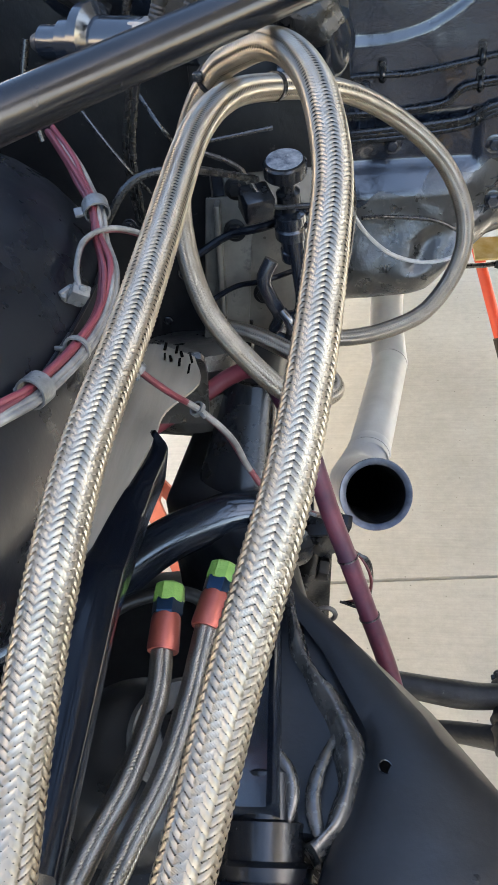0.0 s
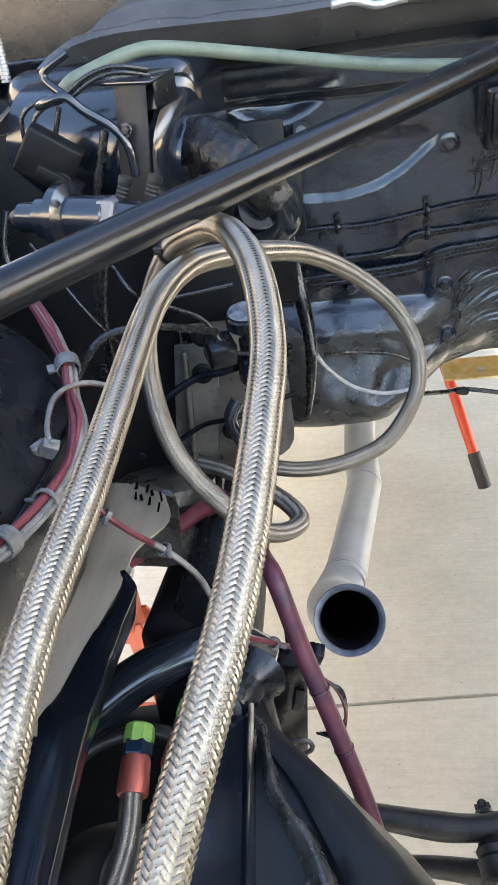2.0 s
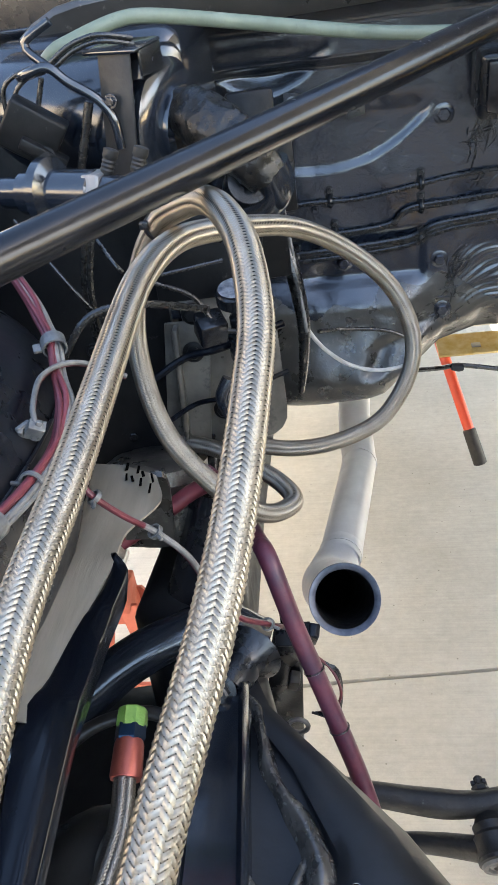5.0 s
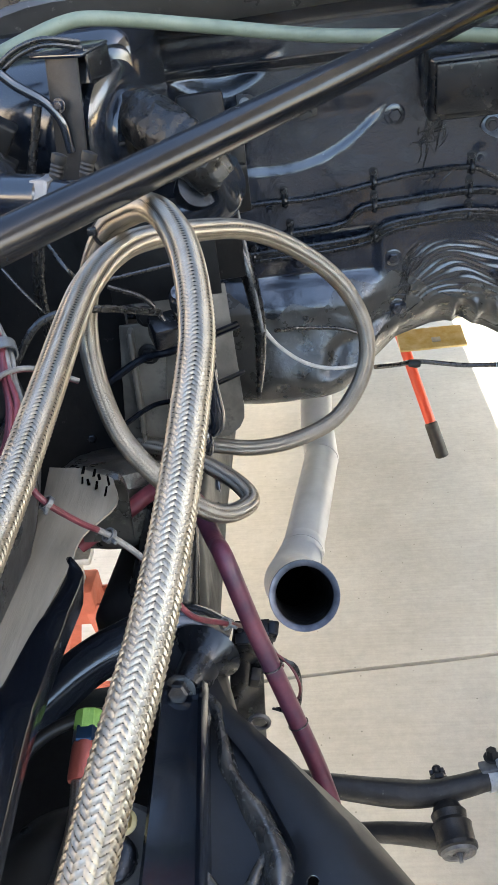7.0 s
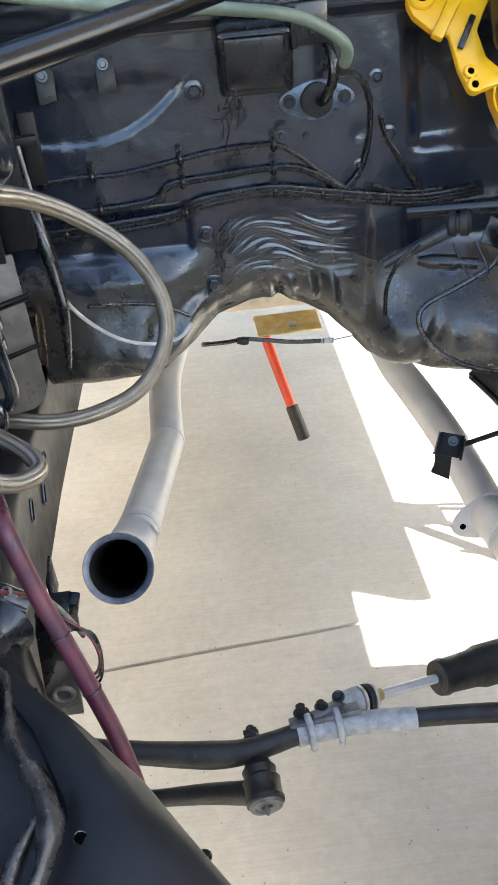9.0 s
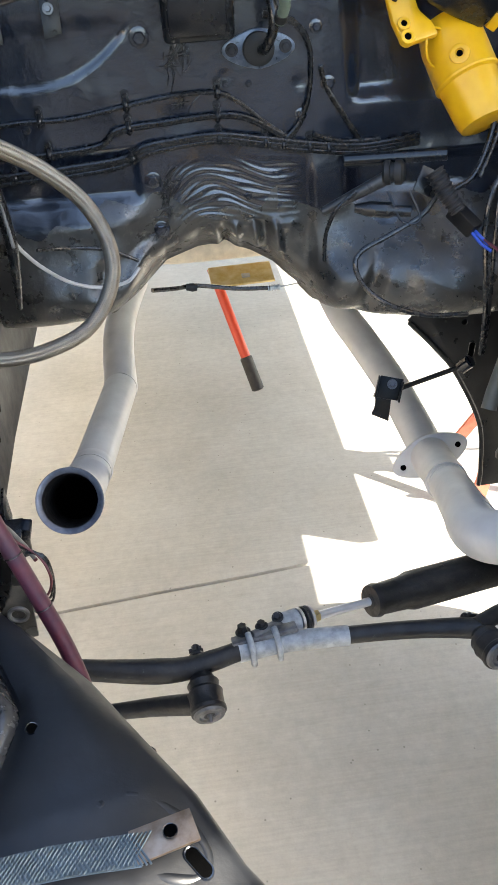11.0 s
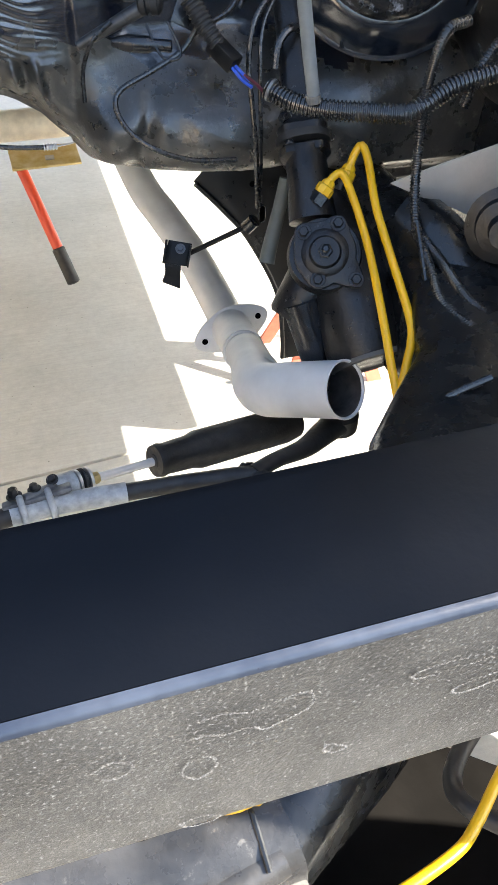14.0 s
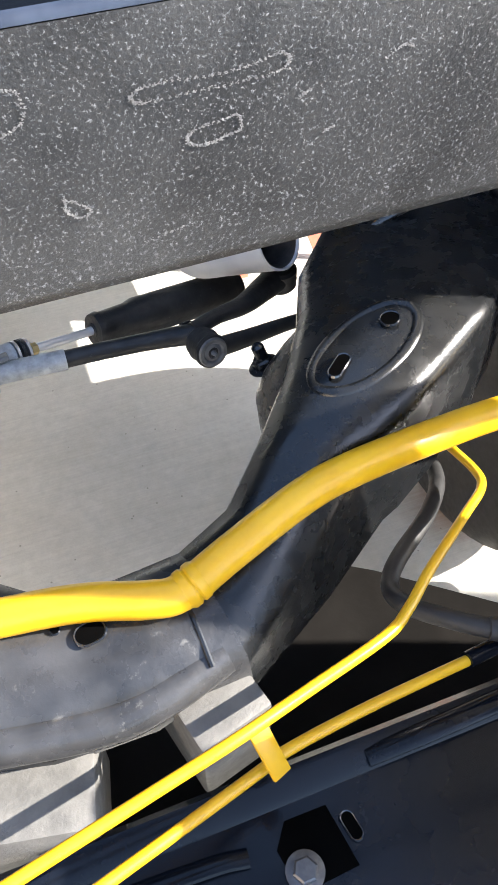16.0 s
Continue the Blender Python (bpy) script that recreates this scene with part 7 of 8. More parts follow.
def build_jack():
    root = thing("lever_bar", (0.618, 2.02, 0.06), "orange-red steel lever bar with a black rubber grip", "lever bar")
    a, b = Vector((0.618, 2.02, 0.075)), Vector((0.505, 2.205, 0.444))
    d = (b - a).normalized()
    part("grip", lathe([(0, 0.015), (0.004, 0.021), (0.115, 0.0205), (0.12, 0.016)], a, b, 24), black_rubber, root)
    part("shaft", lathe([(0.118, 0.0165), (0.425, 0.0165)], a, b, 24), orange_paint, root)
    part("eye", lathe([(-0.002, 0.003), (-0.0005, 0.008)], a, b, 16), black_satin, root)
    p = thing("gearbox_plate", (0.6, 2.4, 0.5), "yellow zinc plate with a square hole behind the tunnel", "plate")
    c = Vector((0.585, 2.15, 0.452))
    part("plate", box((0.20, 0.10, 0.008), pose(0.592, 2.115, 0.452, 12, 0, 2), 0.002), brass_plate, p)
    part("square_hole", box((0.026, 0.02, 0.003), pose(0.605, 2.098, 0.4555, 12, 0, 2), 0.0005), zinc, p)
    cable = thing("shift_cable", (0.48, 1.12, 0.87), "black cable strung across the tunnel mouth", "cable")
    part("cable", tube([(0.345, 1.10, 0.905), (0.385, 1.13, 0.890), (0.425, 1.15, 0.882), (0.50, 1.15, 0.868), (0.561, 1.15, 0.863)], 0.0042, 10), wire_black, cable)
    part("sleeve", lathe([(0, 0.006), (0.012, 0.008), (0.02, 0.006)], (0.405, 1.14, 0.886), (0.43, 1.14, 0.882), 14), black_rubber, cable)
    part("end", tube([(0.555, 1.15, 0.863), (0.578, 1.15, 0.863)], 0.005, 12, rib=(0.005, 0.001)), steel, cable)
    part("wire_end", tube([(0.578, 1.15, 0.863), (0.595, 1.15, 0.865), (0.612, 1.14, 0.872)], 0.0015, 8), steel, cable)


build_jack()


# ---- driver's side ----
def build_yellow_can():
    root = thing("wiper_motor", (0.80, 0.92, 1.22), "bright yellow painted motor can with a loop strap", "motor")
    a, b = Vector((0.797, 0.965, 1.288)), Vector((0.830, 0.885, 1.192))
    part("can", lathe([(-0.030, 0.026), (-0.027, 0.036), (-0.014, 0.0405), (0.0, 0.043), (0.052, 0.0435), (0.054, 0.0445), (0.057, 0.0440), (0.060, 0.0405), (0.112, 0.036), (0.120, 0.033), (0.122, 0.028)], a, b, 40), yellow_paint, root)
    ax = (b - a).normalized()
    q = Vector((0.797, 0.925, 1.274))
    face = (q - a - ax * (q - a).dot(ax)).normalized()
    q = a + ax * (q - a).dot(ax) + face * 0.041
    part("port", lathe([(0, 0.0135), (0.003, 0.013), (0.0045, 0.010), (0.0045, 0.006), (0.002, 0.005)], q, q + face, 22), yellow_paint, root)
    # black cap painted as the dark inside the port
    part("port_hole", lathe([(0.0, 0.0045), (0.0032, 0.0040), (0.0033, 0.001)], q, q + face, 14), shade_fill, root)
    part("tab", box((0.016, 0.010, 0.020), pose(0.845, 0.945, 1.312, 20, 30, 10), 0.002), yellow_paint, root)
    loop = [Vector((0.766, 0.935, 1.288)) + Vector((0.017 * math.cos(t) - 0.004 * math.sin(t), 0.010 * math.cos(t), 0.024 * math.sin(t))) for t in [2 * math.pi * i / 12 for i in range(13)]]
    part("strap_loop", tube(loop, 0.0018, 10, 0.004, caps=False), yellow_paint, root)
    br = thing("motor_bracket", (0.71, 0.98, 1.36), "yellow painted cast bracket with bolt holes", "bracket")
    m = pose(0.71, 0.955, 1.34, 55.5)
    out = [(-0.059, 0.090), (-0.060, 0.062), (-0.054, 0.047), (-0.030, 0.024), (-0.012, 0.022), (-0.005, -0.024), (0.003, -0.046), (0.011, -0.056), (0.022, -0.053), (0.055, -0.045), (0.048, -0.028), (0.032, -0.012), (0.024, 0.023), (0.040, 0.054), (0.060, 0.083), (0.030, 0.080), (0.015, 0.063), (-0.021, 0.067), (-0.026, 0.088)]
    part("arm", plate(out, 0.014, m @ Matrix.Translation((0, 0, -0.007)), 0.004), yellow_paint, br)
    for u, v, r in ((-0.041, 0.070, 0.017), (0.0085, -0.030, 0.009), (0.012, -0.047, 0.010)):
        p, q = m @ Vector((u, v, 0)), m @ Vector((u, v, 1))
        j = part("boss", lathe([(0, r), (0.009, r), (0.011, r * 0.9), (0.0115, r * 0.5), (0.008, r * 0.42)], p, q, 24), yellow_paint, br)
        # black core paints the inner shade of the boss hole
        part("bolt_hole", lathe([(0.0, r * 0.5), (0.0105, r * 0.44), (0.0106, 0.001)], p, q, 16), shade_fill, j)
    part("stay", box((0.016, 0.012, 0.09), m @ pose(-0.005, 0.055, 0.005, 90, 0, -32), 0.003), yellow_paint, br)
    cover = thing("motor_cover", (0.80, 0.97, 1.37), "black moulded gear cover over the motor bracket", "cover")
    part("cover", box((0.10, 0.09, 0.07), pose(0.803, 0.95, 1.368, 35, 25, 10), 0.014, 3), black_satin, cover)
    part("clip", box((0.008, 0.045, 0.006), m @ pose(0.008, 0.018, 0.012, 0, 0, -28), 0.002), black_satin, cover)


build_yellow_can()


def build_booster():
    root = thing("brake_booster", (1.05, 0.95, 1.2), "glossy black brake booster with a scuffed centre and bolted bosses", "brake booster")
    c = Vector((1.048, 0.915, 1.203))
    n = Vector((-0.28, -0.88, 0.30)).normalized()
    part("rear_shell", lathe([(-0.07, 0.11), (-0.03, 0.146), (-0.010, 0.152), (0.0, 0.153), (0.004, 0.150), (0.010, 0.142), (0.034, 0.118), (0.036, 0.108)], c, c + n, 72), black_paint, root)
    part("rim", lathe([(-0.012, 0.150), (-0.010, 0.1565), (0.002, 0.1565), (0.004, 0.150)], c, c + n, 72), black_paint, root)
    bm = lathe([(0.030, 0.109), (0.040, 0.107), (0.052, 0.102), (0.060, 0.092), (0.063, 0.075), (0.061, 0.055), (0.062, 0.02), (0.062, 0.001)], c, c + n, 64)
    for v in bm.verts:
        v.co += n * 0.004 * noise.noise(v.co * 30)
    part("front_dome", bm, booster_scuffed, root, "scuffed centre with white marks")
    for q, r in ((Vector((1.018, 0.876, 1.251)), 0.026), (Vector((1.008, 0.842, 1.196)), 0.022)):
        q = q + n * (0.060 - (q - c).dot(n))
        j = part("boss", lathe([(0, r), (0.003, r), (0.004, r * 0.78), (0.006, r * 0.72), (0.010, r * 0.62)], q, q + n, 28), booster_scuffed, root)
        part("nut", bolt(q + n * 0.008, n, 0.0085, 0.009), black_satin, j)
    e1 = n.cross(Vector((0, 0, 1))).normalized()
    part("vacuum_neck", lathe([(0, 0.016), (0.004, 0.013), (0.03, 0.011)], c + n * 0.05 - e1 * 0.03 + Vector((0, 0, 0.085)), c + n * 0.30 - e1 * 0.03 + Vector((0, 0, 0.16)), 20), black_satin, root)
    part("tab", plate([(-0.010, -0.006), (0.010, -0.006), (0.008, 0.010), (-0.008, 0.010)], 0.003, pose(0.985, 0.89, 1.075, 80, 0, 15), 0.001), black_paint, root)
    m = thing("master_cylinder", (1.16, 0.83, 1.22), "black cast master cylinder on the booster", "master cylinder")
    o = c + Vector((0.085, -0.03, 0.015))
    part("flange", plate([(-0.05, -0.03), (0.05, -0.03), (0.06, 0), (0.05, 0.03), (-0.05, 0.03), (-0.06, 0)], 0.014, Matrix.Translation(o + n * 0.05) @ n.to_track_quat("Z", "X").to_matrix().to_4x4(), 0.003), black_satin, m)
    part("body", lathe([(0, 0.03), (0.01, 0.032), (0.14, 0.03), (0.15, 0.02)], o + n * 0.05, o + n, 28), black_satin, m)
    part("reservoir", box((0.07, 0.15, 0.06), pose(*(o + n * 0.13 + Vector((0.01, 0, 0.055))), -10, 0, 18), 0.012, 3), black_satin, m)


build_booster()


def build_driver_lines():
    h = thing("grey_hose", (0.82, 0.70, 1.2), "grey rubber hose dropping from the booster", "hose")
    part("hose", tube([(0.98, 0.60, 1.395), (0.92, 0.63, 1.375), (0.872, 0.655, 1.335), (0.845, 0.670, 1.275), (0.840, 0.685, 1.21), (0.850, 0.690, 1.15), (0.866, 0.695, 1.075)], 0.0082, 16), grey_hose_rubber, h)
    part("cut_end", lathe([(0, 0.0096), (0.010, 0.0085)], (0.865, 0.695, 1.078), (0.868, 0.695, 1.06), 16), wire_white, h)
    c = thing("corrugated_loom", (0.92, 0.66, 1.08), "black corrugated split loom", "wiring", "corrugated looms")
    part("loom", tube([(0.823, 0.746, 1.072), (0.85, 0.72, 1.061), (0.89, 0.696, 1.057), (0.93, 0.677, 1.058), (0.97, 0.658, 1.059), (0.994, 0.652, 1.069), (1.028, 0.652, 1.088), (1.076, 0.645, 1.103), (1.118, 0.642, 1.114)], 0.0115, 18, rib=(0.0052, 0.0013)), loom_plastic, c)
    part("tie", lathe([(0.004, 0.014), (0.008, 0.014)], (0.823, 0.746, 1.072), (0.85, 0.72, 1.061), 18), clear_nylon, c)
    for line in ([(1.04, 0.66, 1.16), (1.01, 0.655, 1.15), (0.995, 0.65, 1.10), (0.995, 0.65, 1.03), (0.99, 0.63, 0.97), (0.985, 0.60, 0.93)], [(0.985, 0.60, 0.93), (0.985, 0.55, 0.905), (0.975, 0.49, 0.89), (0.985, 0.43, 0.89)], [(0.99, 0.60, 0.925), (1.0, 0.55, 0.91), (1.0, 0.48, 0.90), (1.02, 0.43, 0.89)], [(1.12, 0.68, 1.15), (1.07, 0.66, 1.11), (1.055, 0.66, 1.06)]):
        t = thing("corrugated_loom", line[0], "thin black corrugated loom", "wiring", "corrugated looms")
        part("loom", tube(line, 0.0062, 12, rib=(0.004, 0.0007)), loom_plastic, t)
    p = thing("wire_plug", (0.78, 0.82, 1.09), "black plug with blue and red wires", "connector")
    part("plug", box((0.022, 0.045, 0.022), aim((0.788, 0.825, 1.092), (0.806, 0.80, 1.075)) @ pose(0, 0, 0, 90), 0.003), plate_black, p)
    part("boot", tube([(0.752, 0.86, 1.150), (0.766, 0.845, 1.125), (0.782, 0.83, 1.10)], [0.013, 0.012, 0.010], 16, rib=(0.006, 0.001)), black_rubber, p)
    part("blue_wire", tube([(0.798, 0.81, 1.082), (0.806, 0.795, 1.074), (0.811, 0.785, 1.070)], 0.0024, 10), blue_wire, p)
    part("blue_wire", tube([(0.794, 0.806, 1.080), (0.802, 0.792, 1.070), (0.812, 0.776, 1.064)], 0.0022, 10), blue_wire, p)
    part("red_wire", tube([(0.806, 0.795, 1.074), (0.815, 0.775, 1.070), (0.820, 0.755, 1.066)], 0.0022, 8), wire_red, p)
    # clutch or kick-down linkage on the firewall
    s = thing("shift_linkage", (0.70, 0.92, 1.13), "black rod linkage with a knurled collar", "linkage")
    part("bar", rod((0.645, 0.94, 1.150), (0.785, 0.905, 1.157), 0.009), black_satin, s)
    part("collar", lathe([(0, 0.014), (0.003, 0.017), (0.010, 0.017), (0.011, 0.013), (0.016, 0.013), (0.017, 0.017), (0.026, 0.017), (0.03, 0.012)], (0.695, 0.908, 1.138), (0.74, 0.89, 1.142), 20), black_rubber, s)
    part("rod", rod((0.610, 0.92, 1.085), (0.700, 0.905, 1.132), 0.0065, r2=0.010), worn_black, s)
    part("lower_body", lathe([(0, 0.006), (0.02, 0.011), (0.05, 0.011), (0.055, 0.008), (0.08, 0.008)], (0.655, 0.905, 1.092), (0.735, 0.875, 1.090), 16), black_satin, s)
    part("plate", plate([(-0.02, -0.015), (0.02, -0.02), (0.025, 0.015), (-0.015, 0.02)], 0.003, pose(0.752, 0.88, 1.128, 70, 20, 0), 0.001), black_satin, s)
    part("wire_stay", tube([(0.70, 0.895, 1.115), (0.715, 0.87, 1.08), (0.740, 0.865, 1.082), (0.728, 0.885, 1.118)], 0.002, 8), black_satin, s)
    for pts, r, nm in (
        ([(0.655, 0.90, 1.118), (0.628, 0.90, 1.095), (0.612, 0.90, 1.06), (0.609, 0.895, 1.02)], 0.003, "lead"),
        ([(0.770, 0.87, 1.125), (0.745, 0.87, 1.088), (0.70, 0.865, 1.065), (0.655, 0.86, 1.045), (0.645, 0.85, 1.025), (0.658, 0.83, 1.00), (0.69, 0.81, 0.98), (0.74, 0.80, 0.965), (0.80, 0.80, 0.96)], 0.0038, "tube"),
        ([(0.85, 0.93, 1.26), (0.845, 0.90, 1.20), (0.815, 0.87, 1.14), (0.78, 0.86, 1.12)], 0.0038, "lead"),
        ([(0.86, 0.93, 1.27), (0.852, 0.90, 1.19), (0.82, 0.865, 1.135)], 0.0028, "lead"),
        ([(0.93, 0.95, 1.32), (0.88, 0.93, 1.27), (0.86, 0.92, 1.24)], 0.004, "lead"),
        ([(0.87, 0.88, 1.15), (0.84, 0.86, 1.12), (0.828, 0.845, 1.07), (0.83, 0.83, 1.02), (0.835, 0.82, 0.95), (0.842, 0.83, 0.87)], 0.0038, "tube"),
        ([(0.88, 0.885, 1.15), (0.853, 0.865, 1.11), (0.845, 0.845, 1.05), (0.845, 0.83, 0.95), (0.845, 0.83, 0.87)], 0.003, "tube"),
        ([(0.915, 0.88, 1.10), (0.895, 0.87, 1.105), (0.875, 0.86, 1.09), (0.868, 0.85, 1.06)], 0.006, "tube"),
    ):
        t = thing("black_pipe", pts[0], "thin black pipe or lead by the steering column", "pipe line", "black pipes")
        part(nm, tube(pts, r, 10), wire_black, t)
    # bracket rod over the exhaust
    k = thing("heat_shield_rod", (0.75, 0.98, 0.72), "black rod with a folded bracket end", "rod")
    part("rod", rod((0.762, 0.985, 0.717), (0.868, 0.925, 0.795), 0.0045), plate_black, k)
    m = pose(0.748, 0.985, 0.722, 62, 12, -20)
    part("bracket", plate([(-0.024, -0.022), (0.022, -0.018), (0.021, 0.022), (-0.020, 0.019)], 0.003, m, 0.001), plate_black, k)
    for sx, w in ((-0.022, 0.030), (0.021, 0.024)):
        part("cheek", box((0.003, 0.038, w), m @ pose(sx, 0.0, w / 2, 0, 0, 3), 0.001), plate_black, k)
    part("foot", loft([[(0.735 - 0.012 + 0.006 * f - 0.012 * f * f, 0.985 - 0.006 * f, 0.705 - 0.045 * f + 0.012 * f * f), (0.735 + 0.016 - 0.004 * f, 0.978 - 0.006 * f, 0.703 - 0.045 * f), (0.735 + 0.016 - 0.004 * f, 0.981 - 0.006 * f, 0.706 - 0.045 * f), (0.735 - 0.012 + 0.006 * f - 0.012 * f * f, 0.988 - 0.006 * f, 0.708 - 0.045 * f + 0.012 * f * f)] for f in [n / 5 for n in range(6)]]), plate_black, k, smooth=60)
    part("joint", lathe([(-0.01, 0.012), (0.012, 0.012), (0.014, 0.008)], (0.862, 0.93, 0.79), (0.875, 0.92, 0.81), 16), black_satin, k)
    part("bolt", bolt((0.752, 0.980, 0.733), (-0.2, -0.6, 0.6), 0.006, 0.006), dark_zinc, k)
    d = thing("drain_tube", (0.87, 0.80, 0.85), "olive-grey rubber drain tube with a torn end", "hose")
    part("tube", tube([(0.875, 0.80, 0.925), (0.862, 0.79, 0.88), (0.846, 0.775, 0.835), (0.838, 0.765, 0.812)], [0.010, 0.010, 0.011, 0.012], 14), surface("olive_rubber", (0.09, 0.09, 0.075), 0.5), d)
    b = thing("brake_pipe", (0.86, 0.34, 0.85), "thin black brake pipe with a wrapped joint", "pipe line")
    part("pipe", tube([(0.985, 0.60, 0.94), (0.975, 0.53, 0.885), (0.955, 0.455, 0.845), (0.925, 0.425, 0.80), (0.895, 0.40, 0.785), (0.868, 0.37, 0.785), (0.862, 0.345, 0.80), (0.872, 0.34, 0.83), (0.90, 0.335, 0.875), (0.95, 0.33, 0.90)], 0.0045, 10), wire_black, b)
    part("sleeve", tube([(0.945, 0.445, 0.83), (0.925, 0.425, 0.80), (0.905, 0.408, 0.79)], 0.008, 12, rib=(0.008, 0.0012)), black_rubber, b)


build_driver_lines()


def build_driver_fender():
    f = thing("inner_fender", (1.18, 0.6, 1.0), "dusty black inner fender with a torn opening", "fender")
    secs = []
    for k in range(16):
        y = 0.06 + 1.02 * k / 15
        secs.append([(1.30, y, 0.93), (1.22, y, 1.0), (1.18 + 0.02 * math.sin(6 * y), y, 1.12), (1.20, y, 1.28), (1.28, y, 1.33), (1.45, y, 1.33), (1.45, y, 1.32), (1.29, y, 1.315), (1.215, y, 1.27), (1.195, y, 1.12), (1.235, y, 1.0), (1.31, y, 0.93)])
    part("skin", loft(secs), black_dusty, f, smooth=60)
    # pale tones of the dusty patch also carry the sunlight on it
    part("bare_patch", plate([(-0.111, 0.012), (-0.053, 0.028), (0.047, 0.052), (0.12, 0.066), (0.12, -0.09), (0.048, -0.064), (-0.004, -0.037), (-0.063, -0.012)], 0.003, pose(1.10, 0.70, 0.938, 90, 0, 0), 0.0008), surface("bare_dusty_sunlit", (0.42, 0.38, 0.33), 0.7, col2=(0.52, 0.48, 0.42), scale=14, bump=0.3, bscale=120, dust=(0.05, 0.045, 0.04), dust_amount=0.25, dust_scale=60), f, "bare dusty steel patch with sunlight painted into its pale colour")
    # unseen skins and liner, sized to shape the sun patch on the floor
    part("outer_skin", box((0.03, 0.75, 0.42), pose(1.44, 0.82, 1.12), 0.01), black_satin, f)
    part("lower_skin", box((0.03, 0.60, 0.40), pose(1.44, 0.85, 0.80), 0.01), black_satin, f)
    part("liner", box((0.02, 0.95, 0.42), pose(1.26, 0.47, 0.79), 0.005), black_satin, f)
    # added panels, out of view, that block sun rays at the nose
    g = thing("nose_sun_block", (1.2, -0.45, 0.9), "added black panel at the nose, out of view, that blocks the sun", "panel")
    part("panel", box((0.40, 0.26, 0.62), pose(1.22, -0.42, 0.86), 0.02), black_satin, g)
    part("nose_sun_plate", box((0.32, 0.02, 0.62), pose(1.48, -0.30, 1.25), 0.006), black_satin, g)
    # added low box, out of view, that keeps stray sun off the floor
    v = thing("low_sun_block", (1.30, -0.19, 0.15), "added black box below the nose, out of view, that blocks the sun", "valance")
    part("valance", box((0.20, 0.74, 0.47), pose(1.30, -0.13, 0.385), 0.02), black_satin, v)
    t = thing("side_tower", (1.03, 0.55, 0.93), "black pressed tower beside the steering gear", "tower")
    part("shell", loft([[(0.958 + 0.018 * k, 0.655 - 0.045 * k, 0.78), (0.968 + 0.014 * k, 0.650 - 0.045 * k, 0.918 - 0.003 * k * k), (0.995 + 0.012 * k, 0.655 - 0.04 * k, 0.950 - 0.004 * k * k), (1.045 + 0.008 * k, 0.655 - 0.04 * k, 0.940 - 0.004 * k * k), (1.10, 0.655 - 0.04 * k, 0.890 - 0.004 * k * k), (1.16, 0.66 - 0.04 * k, 0.78)] for k in range(7)]), rail_dusty, t, smooth=60)
    part("bush", lathe([(0, 0.03), (0.004, 0.046), (0.012, 0.048), (0.016, 0.036), (0.03, 0.034), (0.034, 0.020), (0.06, 0.018)], (1.075, 0.545, 0.955), (1.02, 0.46, 0.98), 32), gear_black, t)
    w = thing("hub_assembly", (1.33, 0.54, 0.36), "black rubber tyre on a rusty steel hub", "hub")
    part("tyre", lathe([(-0.11, 0.22), (-0.115, 0.30), (-0.09, 0.345), (0.0, 0.352), (0.09, 0.345), (0.115, 0.30), (0.11, 0.22)], (1.33, 0.54, 0.36), (1.40, 0.54, 0.36), 48), black_rubber, w)
    part("hub", lathe([(-0.105, 0.03), (-0.10, 0.09), (-0.08, 0.225), (-0.06, 0.225), (-0.05, 0.08)], (1.33, 0.54, 0.36), (1.40, 0.54, 0.36), 40), rotor_rust, w)


build_driver_fender()


